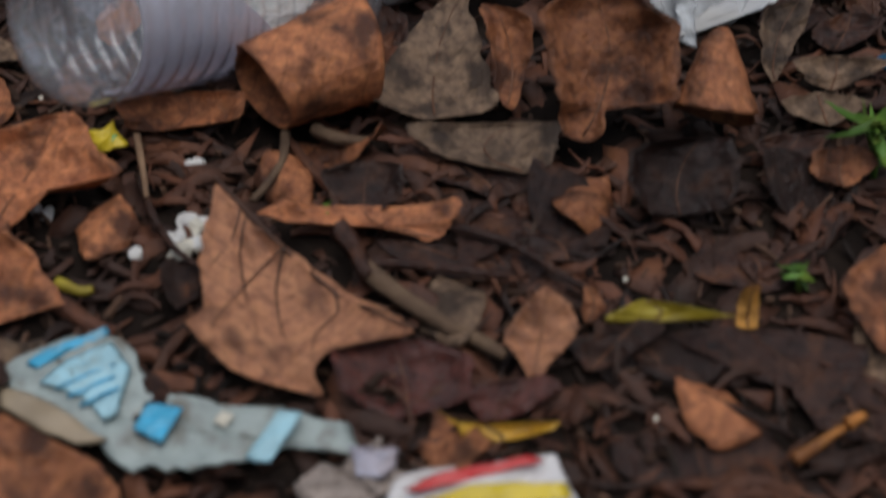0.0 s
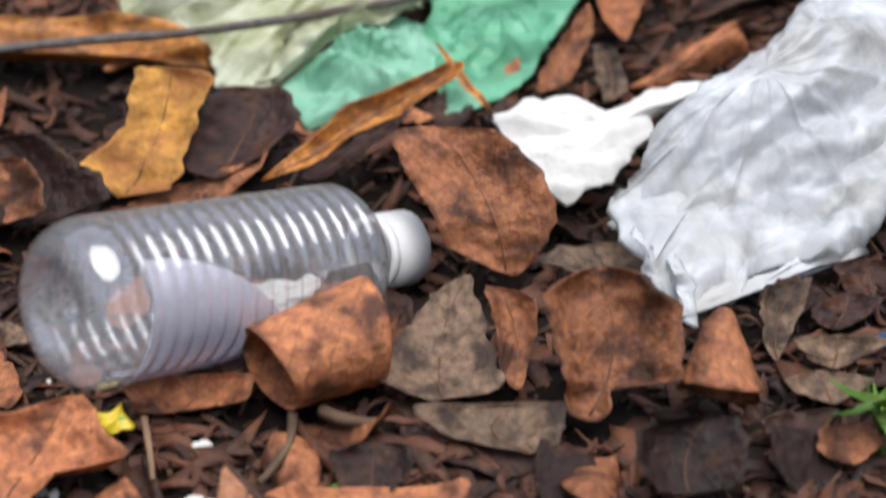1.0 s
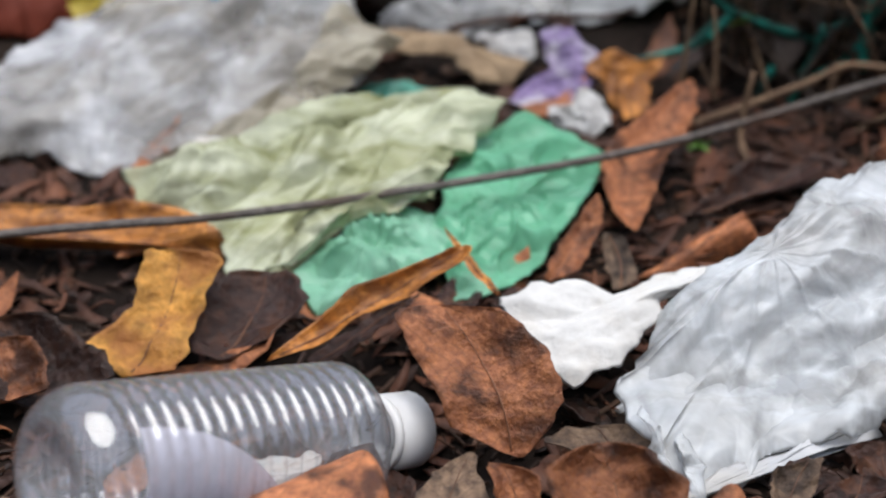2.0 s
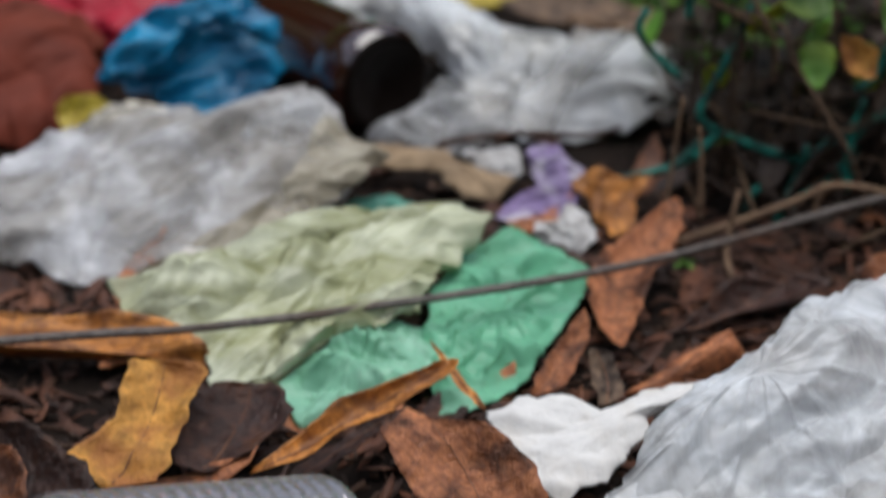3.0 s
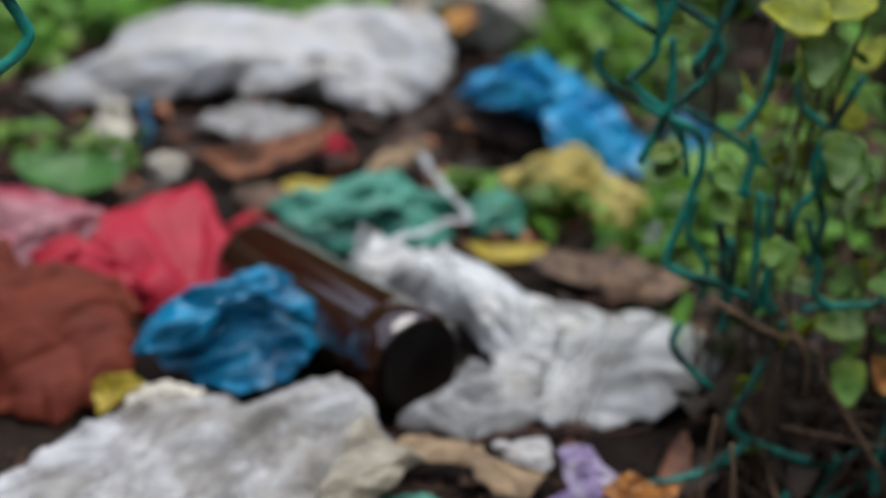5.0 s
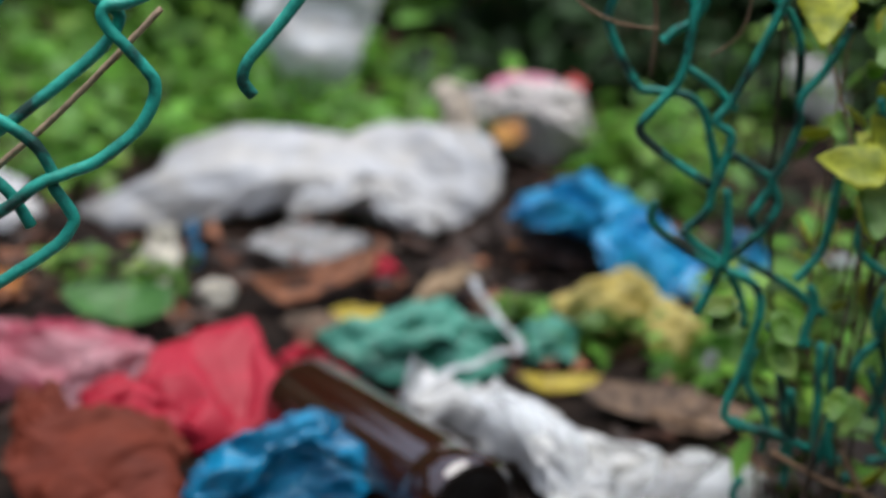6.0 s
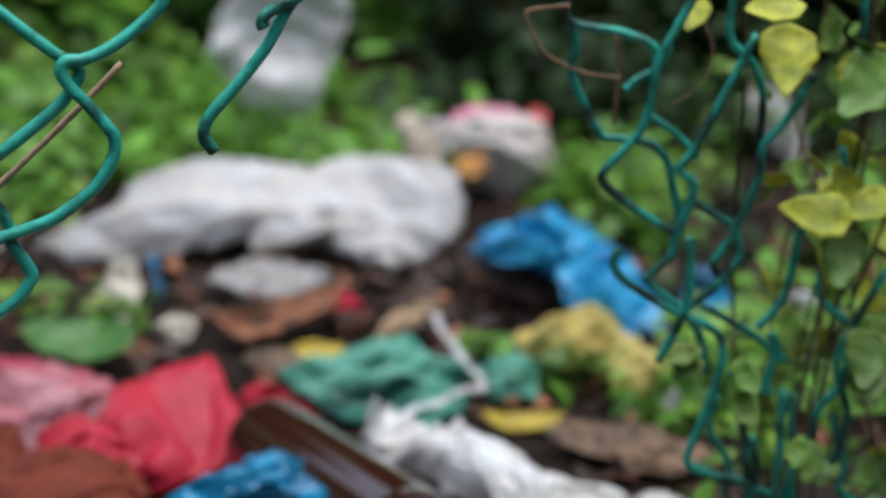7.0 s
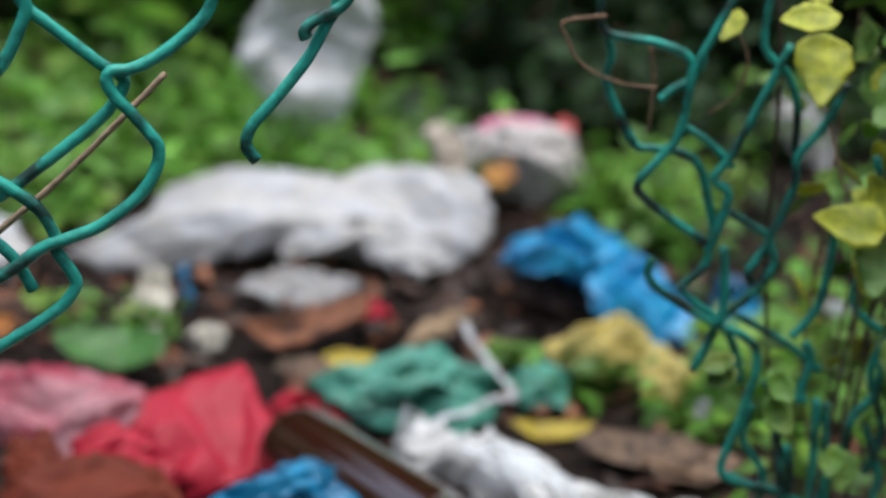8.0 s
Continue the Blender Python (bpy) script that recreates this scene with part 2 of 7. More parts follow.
CARD_PALE = material("beige_paper", (0.55, 0.47, 0.38), 0.8, 0.2, 60, 0.3, 200, (0.34, 0.25, 0.17), 0.5, 25)
PALE_PINK = film("pale_pink_film", (0.62, 0.34, 0.37), 0.85, stain=(0.40, 0.06, 0.09), stain_amount=0.5, thin=0.4)
CAP = material("white_cap", (0.80, 0.79, 0.78), 0.4, 0.05, 60, 0.05, 200, (0.6, 0.55, 0.5), 0.3, 40)
LABEL = material("lilac_label", (0.90, 0.88, 0.97), 0.5, 0.06, 60, 0.1, 150, (0.6, 0.6, 0.68), 0.3, 30, through=0.6)
AMBER = material("brown_glass", (0.036, 0.009, 0.005), 0.07, 0.2, 30, 0.02, 40, (0.010, 0.004, 0.003), 0.4, 30, gloss=1.0, coat=1.0)
AMBER_DARK = material("dark_bottle_base", (0.007, 0.004, 0.003), 0.3, 0.3, 60, 0.3, 120, gloss=0.12)
PRINT_BLUE = material("blue_print", (0.06, 0.42, 0.66), 0.4, 0.2, 160, 0.2, 150, (0.25, 0.4, 0.45), 0.7, 110)
PRINT_PALE = material("pale_blue_print", (0.36, 0.61, 0.69), 0.45, 0.2, 160, 0.2, 150, (0.25, 0.3, 0.28), 0.7, 110)
PRINT_GREY = material("grey_packet", (0.33, 0.38, 0.36), 0.4, 0.25, 150, 0.3, 120, (0.12, 0.09, 0.06), 0.8, 70, stain_from=0.5)
PRINT_RED = material("red_print", (0.62, 0.04, 0.04), 0.4, 0.1, 60, 0.1, 150, (0.5, 0.1, 0.08), 0.3, 30)
PACKET_WHITE = material("dirty_packet", (0.58, 0.53, 0.50), 0.5, 0.2, 60, 0.3, 120, (0.34, 0.26, 0.20), 0.6, 25)
PACKET_MUD = material("muddy_wrapper", (0.36, 0.29, 0.25), 0.6, 0.35, 240, 0.5, 160, (0.08, 0.05, 0.035), 0.85, 90, stain_from=0.46)
PRINT_LILAC = material("lilac_print", (0.46, 0.44, 0.52), 0.5, 0.2, 200, 0.2, 150, (0.3, 0.22, 0.2), 0.6, 90)
PRINT_PINK = material("pink_print", (0.66, 0.18, 0.30), 0.4, 0.2, 60, 0.1, 150, (0.7, 0.5, 0.5), 0.5, 30)
PRINT_YELLOW = material("yellow_print", (0.75, 0.55, 0.03), 0.4, 0.1, 60, 0.1, 150)
PRINT_GREEN = material("green_print", (0.02, 0.42, 0.20), 0.4, 0.1, 60, 0.1, 150)
PRINT_WHITE = material("white_print", (0.70, 0.67, 0.66), 0.45, 0.1, 60, 0.15, 150, (0.5, 0.42, 0.38), 0.5, 30)
PRINT_TAN = material("tan_print", (0.34, 0.26, 0.17), 0.5, 0.2, 60, 0.2, 150)


def clear_shell(name):
    """Thin clear plastic: seen through, with gloss that grows at a slant, and a faint haze."""
    m = bpy.data.materials.new(name)
    m.use_nodes = True
    nt = m.node_tree
    nt.nodes.remove(nt.nodes["Principled BSDF"])
    see = nt.nodes.new("ShaderNodeBsdfTransparent")
    see.inputs["Color"].default_value = (0.96, 0.965, 0.97, 1)
    haze = nt.nodes.new("ShaderNodeBsdfDiffuse")
    haze.inputs["Color"].default_value = (0.88, 0.87, 0.92, 1)
    shine = nt.nodes.new("ShaderNodeBsdfGlossy")
    shine.inputs["Roughness"].default_value = 0.06
    slant = nt.nodes.new("ShaderNodeLayerWeight")
    slant.inputs["Blend"].default_value = 0.5
    steep = nt.nodes.new("ShaderNodeMath")
    steep.operation = "POWER"
    steep.inputs[1].default_value = 3.0
    gloss_part = nt.nodes.new("ShaderNodeMapRange")
    gloss_part.inputs["To Min"].default_value, gloss_part.inputs["To Max"].default_value = 0.08, 0.65
    grime = nt.nodes.new("ShaderNodeTexNoise")
    grime.inputs["Scale"].default_value, grime.inputs["Detail"].default_value = 60.0, 5.0
    amount = nt.nodes.new("ShaderNodeMapRange")
    amount.inputs["From Min"].default_value, amount.inputs["From Max"].default_value = 0.4, 0.75
    amount.inputs["To Min"].default_value, amount.inputs["To Max"].default_value = 0.05, 0.15
    first, second = nt.nodes.new("ShaderNodeMixShader"), nt.nodes.new("ShaderNodeMixShader")
    link = nt.links.new
    link(grime.outputs["Fac"], amount.inputs["Value"])
    link(amount.outputs["Result"], first.inputs["Fac"])
    link(see.outputs[0], first.inputs[1])
    link(haze.outputs[0], first.inputs[2])
    link(slant.outputs["Facing"], steep.inputs[0])
    link(steep.outputs[0], gloss_part.inputs["Value"])
    link(gloss_part.outputs["Result"], second.inputs["Fac"])
    link(first.outputs[0], second.inputs[1])
    link(shine.outputs[0], second.inputs[2])
    link(second.outputs[0], nt.nodes["Material Output"].inputs["Surface"])
    return m


PET = clear_shell("clear_plastic_shell")
SHELL = material("off_white_shell", (0.68, 0.63, 0.52), 0.6, 0.12, 120, 0.4, 300)


# Builders
def mesh_object(name, verts, faces, mat, parent=None, smooth=True):
    me = bpy.data.meshes.new(name)
    me.from_pydata(verts, [], faces)
    me.polygons.foreach_set("use_smooth", [smooth] * len(me.polygons))
    me.materials.append(mat)
    ob = new(name, me)
    if parent:
        ob.parent = parent
    return ob


def group_empty(name, place, turn=(0, 0, 0)):
    ob = new(name)
    ob.empty_display_size = 0.02
    ob.matrix_basis = pose(*place, *turn)
    return ob


def ease(outline, count, soft=0.5):
    """The closed outline, sampled evenly, with corners eased."""
    pts = np.array(outline, float)
    nxt, prv = np.roll(pts, -1, 0), np.roll(pts, 1, 0)
    tangent = (nxt - prv) * 0.5 * soft
    lengths = np.linalg.norm(nxt - pts, axis=1)
    ends = np.cumsum(lengths)
    out = []
    for s in np.arange(count) / count * ends[-1]:
        k = min(int(np.searchsorted(ends, s, side="right")), len(pts) - 1)
        u = 1 - (ends[k] - s) / lengths[k]
        a, b, ta, tb = pts[k], pts[(k + 1) % len(pts)], tangent[k], tangent[(k + 1) % len(pts)]
        out.append((2 * u**3 - 3 * u**2 + 1) * a + (u**3 - 2 * u**2 + u) * ta + (3 * u**2 - 2 * u**3) * b + (u**3 - u**2) * tb)
    return np.array(out)


def ridge(x, y, z):
    return 1 - 2 * abs(noise.noise(Vector((x, y, z))))


def facets(p, spacing, stretch, way, seed):
    """Sharp flat-sided folds about 1 high over points p: the gap between two sets of cells, drawn out along way."""
    gen = np.random.RandomState(int(seed * 131 + spacing * 1e5) % 100000)
    c, s = math.cos(way), math.sin(way)
    q = np.stack([(p[:, 0] * c + p[:, 1] * s) / stretch, p[:, 1] * c - p[:, 0] * s], 1)
    lo, hi = q.min(0) - spacing, q.max(0) + spacing
    number = max(4, int((hi - lo).prod() / spacing**2))
    near = []
    for k in range(2):
        best = np.full(len(q), 1e9)
        for site in gen.uniform(lo, hi, (number, 2)):
            np.minimum(best, ((q - site) ** 2).sum(1), out=best)
        near.append(best)
    return (near[1] - near[0]) / (0.5 * spacing**2)


def crumpled(outline, bulge, folds, size, seed, count=0, rings=0, back=0.25, heart=None, rays=0.0, ragged=0.0042, grain_way=0.0, corner=0.15, puff=2.0, stretch=3.4, fine=0.6, swell=0.55):
    """A crumpled closed skin over an outline in its own plane: flat-sided folds, long creases and a ragged, ruffled rim."""
    span = float(np.sqrt(np.ptp(np.array(outline), 0).prod()))
    large = span > 0.09
    count, rings = count or (176 if large else 96), rings or (54 if large else 28)
    rim = ease(outline, count, corner)
    mid = np.array(heart) if heart else rim.mean(0)
    way = grain_way + 0.3 * math.sin(seed * 1.7)
    lean = []
    for x, y in rim:
        n = noise.noise_vector(Vector((x * 90, y * 90, seed))) + noise.noise_vector(Vector((x * 38, y * 38, seed + 3))) * 1.5
        n += noise.noise_vector(Vector((x * 220, y * 220, seed + 6))) * 0.6
        lean.append(n * ragged)
    lean = np.array(lean)
    r = np.repeat(np.arange(rings + 1) / rings, count)
    flat = (mid + (rim - mid)[None] * (np.arange(rings + 1) / rings)[:, None, None]).reshape(-1, 2)
    swing = 0.1 * span * np.stack([np.sin(flat[:, 1] / span * 5 + seed), np.sin(flat[:, 0] / span * 4.3 + 2 * seed)], 1)
    q = flat + swing
    broad = np.clip(facets(q, span * 0.5, 1.3, way, seed), -1, 1)
    h = bulge * (1 - r**puff) ** 0.85 * (0.75 + swell * broad)
    edge = np.minimum(1, (1 - r) * 6) * 0.85 + 0.15
    for share, part_size, turn, drawn in ((1.0, 0.2, 0.0, stretch), (fine, 0.11, 0.3, stretch * 1.2), (0.35 * fine, 0.05, -0.2, 2.5)):
        high = min(folds * share, 0.3 * span * part_size)
        h += high * edge * np.clip(facets(q, span * part_size, drawn, way + turn, seed + share), -1.6, 1.6)
    if rays:
        angle = np.tile(np.arctan2(rim[:, 1] - mid[1], rim[:, 0] - mid[0]), rings + 1)
        wander = 2.2 * facets(flat, span * 0.4, 1, 0, seed + 4)
        h += folds * 2 * rays * (1 - abs(np.sin(angle * 6.5 + 0.8 * wander))) ** 5 * np.minimum(1, r * 2.5) * np.minimum(1, (1 - r) * 4)
    ruffle = np.tile(lean[:, 2], rings + 1) * min(1.2, folds * 200) * r**5
    slide = np.tile(lean[:, :2], (rings + 1, 1)) * (r**3)[:, None]
    top = np.column_stack([flat + slide, h + ruffle])
    under = np.column_stack([flat + slide, h * -back * np.minimum(1, (1 - r) * 7) - 0.0004 * np.minimum(1, (1 - r) * 7) + ruffle])[: rings * count]
    verts = np.concatenate([top, under]).tolist()
    faces = []
    first = (rings + 1) * count
    for i in range(rings):
        for j in range(count):
            k = (j + 1) % count
            faces.append((i * count + j, (i + 1) * count + j, (i + 1) * count + k, i * count + k))
            a, b = first + i * count, first + (i + 1) * count if i < rings - 1 else rings * count
            faces.append((a + k, b + k, b + j, a + j))
    return verts, faces


def bag(name, place, tilt, outline, mat, bulge=0.02, folds=0.006, size=30, seed=1, parent=None, label="", category="", group="", **more):
    verts, faces = crumpled(outline, bulge, folds, size, seed, **more)
    ob = mesh_object(name, verts, faces, mat)
    m = pose(*place, tilt, 0, 0)
    if parent:
        ob.parent = parent
        ob.matrix_basis = parent.matrix_basis.inverted() @ m
    else:
        ob.matrix_basis = m
    return tagged(ob, label, category, group)


def tube(points, radius, sides=8, end=1.0, wobble=0.0, seed=0, flat=1.0, steps=4):
    """A round rod along eased points, capped, thinning to end."""
    pts = [Vector(p) for p in points]
    path = []
    for k in range(len(pts) - 1):
        a, b, c, d = pts[max(k - 1, 0)], pts[k], pts[k + 1], pts[min(k + 2, len(pts) - 1)]
        for s in range(steps):
            u = s / steps
            path.append(0.5 * (2 * b + (c - a) * u + (2 * a - 5 * b + 4 * c - d) * u * u + (3 * b - a - 3 * c + d) * u**3))
    path.append(pts[-1])
    verts, faces = [], []
    up = Vector((0.13, 0.31, 0.94))
    for k, p in enumerate(path):
        ahead = (path[min(k + 1, len(path) - 1)] - path[max(k - 1, 0)]).normalized()
        side = ahead.cross(up).normalized()
        up = side.cross(ahead).normalized()
        r = radius * (1 + (end - 1) * k / (len(path) - 1))
        for j in range(sides):
            a = j / sides * 6.2832
            rr = r * (1 + wobble * noise.noise(Vector((p.x * 200, p.z * 200, a + seed))))
            verts.append(tuple(p + side * math.cos(a) * rr + up * math.sin(a) * rr * flat))
    for k in range(len(path) - 1):
        for j in range(sides):
            a, b = k * sides + j, k * sides + (j + 1) % sides
            faces.append((a, b, b + sides, a + sides))
    faces.append(tuple(reversed(range(sides))))
    faces.append(tuple(range((len(path) - 1) * sides, len(path) * sides)))
    return verts, faces


def lathe(profile, sides=48):
    """A turned shape from (along, radius) pairs; the axis is x."""
    verts, faces = [], []
    for along, r in profile:
        for j in range(sides):
            a = j / sides * 6.2832
            verts.append((along, r * math.cos(a), r * math.sin(a)))
    for k in range(len(profile) - 1):
        for j in range(sides):
            a, b = k * sides + j, k * sides + (j + 1) % sides
            faces.append((a, b, b + sides, a + sides))
    return verts, faces


def leaf_mesh(outline, seed, curl=0.3, cup=0.2, thick=0.0005, rows=26, cols=14, tip_curl=0.0, wave=0.0034):
    """A leaf blade with thickness, curled along and across; outline runs in its plane with y along the leaf."""
    rim = ease(outline, 220, 0.5)
    lo, hi = rim[:, 1].min(), rim[:, 1].max()
    verts, faces = [], []
    for side in (0, 1):
        for i in range(rows + 1):
            y = lo + (hi - lo) * (0.004 + 0.992 * i / rows)
            cut = []
            for k in range(len(rim)):
                a, b = rim[k], rim[(k + 1) % len(rim)]
                if (a[1] - y) * (b[1] - y) <= 0 and a[1] != b[1]:
                    cut.append(a[0] + (b[0] - a[0]) * (y - a[1]) / (b[1] - a[1]))
            x0, x1 = min(cut), max(cut)
            jag = min(0.0026, (x1 - x0) * 0.14)
            x0 += jag * (1.3 * noise.noise(Vector((y * 150, 1, seed))) + 0.5 * noise.noise(Vector((y * 700, 2, seed))))
            x1 += jag * (1.3 * noise.noise(Vector((y * 150, 5, seed))) + 0.5 * noise.noise(Vector((y * 700, 6, seed))))
            for j in range(cols + 1):
                x = x0 + (x1 - x0) * j / cols
                u, v = 2 * j / cols - 1, 2 * i / rows - 1
                half = (x1 - x0) / 2
                z = cup * half * u * u + curl * (hi - lo) * 0.25 * v * v + tip_curl * (hi - lo) * max(0, v) ** 3
                z += wave * noise.noise(Vector((x * 60, y * 60, seed))) + wave * 0.5 * ridge(x * 130, y * 130, seed)
                verts.append((x, y, z - (thick if side else 0)))
    n = (rows + 1) * (cols + 1)
    w = cols + 1
    for i in range(rows):
        for j in range(cols):
            a = i * w + j
            faces.append((a, a + 1, a + w + 1, a + w))
            faces.append((n + a + w, n + a + w + 1, n + a + 1, n + a))
    for i in range(rows):
        for j in (0, cols):
            a = i * w + j
            faces.append((a, a + w, n + a + w, n + a) if j == 0 else (n + a, n + a + w, a + w, a))
    for j in range(cols):
        faces.append((n + j, n + j + 1, j + 1, j))
        a = rows * w + j
        faces.append((a, a + 1, n + a + 1, n + a))
    return verts, faces


def dead_leaf(place, tilt, outline, mat, seed=1, label="", name="dead_leaf", turn=0.0, ribs=None, **more):
    verts, faces = leaf_mesh(outline, seed, **more)
    ob = mesh_object(name, verts, faces, mat)
    ob.matrix_basis = pose(*place, tilt, 0, turn)
    if ribs is None:
        middle = [verts[i * 15 + 7] for i in range(27)]
        fit = np.polyfit([p[1] for p in middle], [p[0] for p in middle], 2)
        ribs = [[(float(np.polyval(fit, p[1])), p[1]) for p in middle[1:26:3]]]
    for n, line in enumerate(ribs):
        path = []
        for x, y in line:
            near = min(verts[: 27 * 15], key=lambda v: (v[0] - x) ** 2 + (v[1] - y) ** 2)
            path.append((x, y, near[2] + 0.0003))
        mesh_object("vein" if n else "midrib", *tube(path, 0.0004 if n else (0.0009 if len(ribs) > 1 else 0.0004), 5, end=0.4, steps=2), RIB if len(ribs) > 1 else PALE_RIB, ob)
    return tagged(ob, label, "leaf", "fallen leaves")


# Ground: one sheet, fine near the litter and coarse to the horizon
def ground_height(x, y):
    h = 0.006 * noise.noise(Vector((x * 9, y * 9, 1))) + 0.004 * noise.noise(Vector((x * 31, y * 31, 2)))
    h += 0.002 * noise.noise(Vector((x * 90, y * 90, 3)))
    far = max(0.0, abs(y - 1) - 2) + max(0.0, abs(x) - 2)
    h -= 0.026 * math.exp(-((x + 0.02) ** 2 + (y - 0.49) ** 2) / 0.0024)
    return h - 0.004 + 0.01 * min(far, 1) * noise.noise(Vector((x, y, 4)))


def axis(lo, hi, step):
    near = list(np.arange(lo, hi, step))
    out, s = [], step
    edge = hi
    while edge < 400:
        out.append(edge)
        s *= 1.5
        edge += s
    low, s, edge = [], step, lo
    while edge > -400:
        s *= 1.5
        edge -= s
        low.append(edge)
    return low[::-1] + near + out


xs, ys = axis(-0.6, 0.7, 0.008), axis(0.2, 2.2, 0.009)
gv = [(x, y, ground_height(x, y)) for y in ys for x in xs]
gf = [(j * len(xs) + i, j * len(xs) + i + 1, (j + 1) * len(xs) + i + 1, (j + 1) * len(xs) + i) for j in range(len(ys) - 1) for i in range(len(xs) - 1)]
tagged(mesh_object("ground", gv, gf, SOIL), "dark damp soil under leaf litter and rubbish", "ground", kind="structure")
# Unseen ring of tall growth, added to block low sky and darken reflections
hv, hf, turns, levels = [], [], 220, 26
for i in range(levels + 1):
    for j in range(turns):
        a, z = j / turns * 6.2832, (2.5 if j < turns / 2 else 2.9) * i / levels
        p = Vector((math.cos(a) * 8, math.sin(a) * 8, z * 3))
        r = 4.3 + 0.5 * noise.noise(p * 0.5) + 0.22 * noise.noise(p * 1.7) - 0.25 * (i / levels) ** 3
        z += 0.45 * (i / levels) * noise.noise(Vector((math.cos(a) * 5, math.sin(a) * 5, 7)))
        hv.append((r * math.cos(a), 0.4 + r * math.sin(a), z - 0.05))
for i in range(levels):
    for j in range(turns):
        k = (j + 1) % turns
        hf.append((i * turns + j, i * turns + k, (i + 1) * turns + k, (i + 1) * turns + j))
BACKDROP = material("backdrop_foliage", (0.035, 0.075, 0.018), 0.6, 0.6, 9, 1.0, 14, (0.012, 0.022, 0.008), 0.9, 4)
tagged(mesh_object("backdrop", hv, hf, BACKDROP), "tall dark green growth all round", "foliage", kind="structure")

# Bags and scraps, from the near ground to the far heap
bag("plastic_bag", (0.1229, 0.5038, 0.0278), 22, [(-0.0568, -0.0211), (-0.0427, 0.0037), (-0.0312, 0.0186), (-0.0064, 0.0379), (0.017, 0.058), (0.0389, 0.0788), (0.0624, 0.0909), (0.0903, 0.0865), (0.0889, 0.0219), (0.0393, -0.0416), (0.002, -0.0532), (-0.0224, -0.0636), (-0.039, -0.0741), (-0.0448, -0.0585), (-0.0417, -0.0465), (-0.0537, -0.0376)], WHITE_FILM, 0.018, 0.008, 34, 3, grain_way=1.15, rays=0.2, fine=0.5, stretch=5.0, heart=[(0.0064, 0.0305)][0],
    label="crumpled dirty white plastic bag lying on dead leaves", category="plastic bag")
bag("hem", (0.1079, 0.4519, 0.0065), 16, [(-0.0306, 0.0066), (-0.0275, 0.0078), (-0.0223, -0.0147), (-0.0069, -0.0044), (0.0178, 0.007), (0.0557, 0.0196), (0.0556, 0.0148), (0.0175, 0.0024), (-0.0071, -0.0089), (-0.0243, -0.0201), (-0.028, -0.0101)], SACK_FILM, 0.003, 0.001, 60, 121, parent=bpy.data.objects["plastic_bag"], count=110, rings=8, heart=[(-0.0225, -0.0167)][0], label="white folded bag hem")
bag("pleat", (0.0811, 0.4500, 0.0096), 30, [(-0.0074, 0.022), (-0.004, 0.023), (0.0002, 0.0068), (0.0041, -0.0136), (0.0068, -0.0203), (0.0027, -0.018), (-0.0024, 0.0)], WHITE_FILM, 0.006, 0.002, 60, 140, parent=bpy.data.objects["plastic_bag"], count=64, rings=12)
bag("pleat", (0.0741, 0.5063, -0.0008), 30, [(-0.0021, 0.0118), (0.0025, 0.0104), (0.0038, -0.0059), (-0.0001, -0.0132), (-0.0041, -0.0032)], WHITE_FILM, 0.006, 0.002, 60, 141, parent=bpy.data.objects["plastic_bag"], count=64, rings=12)
bag("pleat", (0.0874, 0.4479, 0.0084), 30, [(-0.0056, 0.0161), (-0.0023, 0.0165), (0.0036, -0.0046), (0.0049, -0.0146), (0.0019, -0.0135), (-0.0025, 0.0001)], WHITE_FILM, 0.006, 0.002, 60, 142, parent=bpy.data.objects["plastic_bag"], count=64, rings=12)
bag("foam_scrap", (0.0632, 0.5305, 0.0228), 20, [(-0.04, 0.006), (-0.0267, 0.0161), (-0.0078, 0.0173), (0.0011, 0.0102), (0.0254, 0.0211), (0.0471, 0.0252), (0.0451, 0.0177), (0.0287, 0.0062), (0.0182, -0.0081), (0.0023, -0.0219), (-0.0145, -0.0374), (-0.0209, -0.0325), (-0.0258, -0.0158), (-0.0322, -0.0043)], FOAM, 0.008, 0.0015, 60, 4,
    label="torn piece of white foam on dead leaves", category="foam scrap")
pale_bag = bag("plastic_bag", (-0.0591, 0.6569, 0.0203), 18, [(-0.0934, 0.0034), (-0.0523, 0.0178), (-0.02, 0.0327), (0.0132, 0.0399), (0.0469, 0.0553), (0.0724, 0.0568), (0.0864, 0.0482), (0.0775, 0.0304), (0.062, 0.0113), (0.0524, -0.011), (0.0152, -0.0248), (-0.0047, -0.0525), (-0.0194, -0.0657), (-0.0405, -0.0585), (-0.0472, -0.0412), (-0.0674, -0.023), (-0.0812, -0.0191)], PALE_GREEN, 0.010, 0.009, 40, 5, grain_way=0.45, stretch=4.5,
    label="flattened pale green plastic bag smeared with dirt", category="plastic bag")
bag("bag_layer", (-0.0634, 0.7018, 0.0224), 10, [(-0.0881, -0.032), (-0.0588, -0.0137), (-0.027, 0.0054), (0.0034, 0.0228), (0.0322, 0.0319), (0.0675, 0.0371), (0.0879, 0.0253), (0.0617, 0.0029), (0.0165, -0.0066), (-0.032, -0.0298), (-0.0633, -0.0432)], PALE_GREEN, 0.006, 0.005, 40, 170, parent=pale_bag, grain_way=0.45, stretch=4.5, label="olive stained back layer of the bag")
mint = group_empty("plastic_bag", (-0.0017, 0.578, 0.0))
tagged(mint, "knotted mint green plastic bag under a thin rod", "plastic bag")
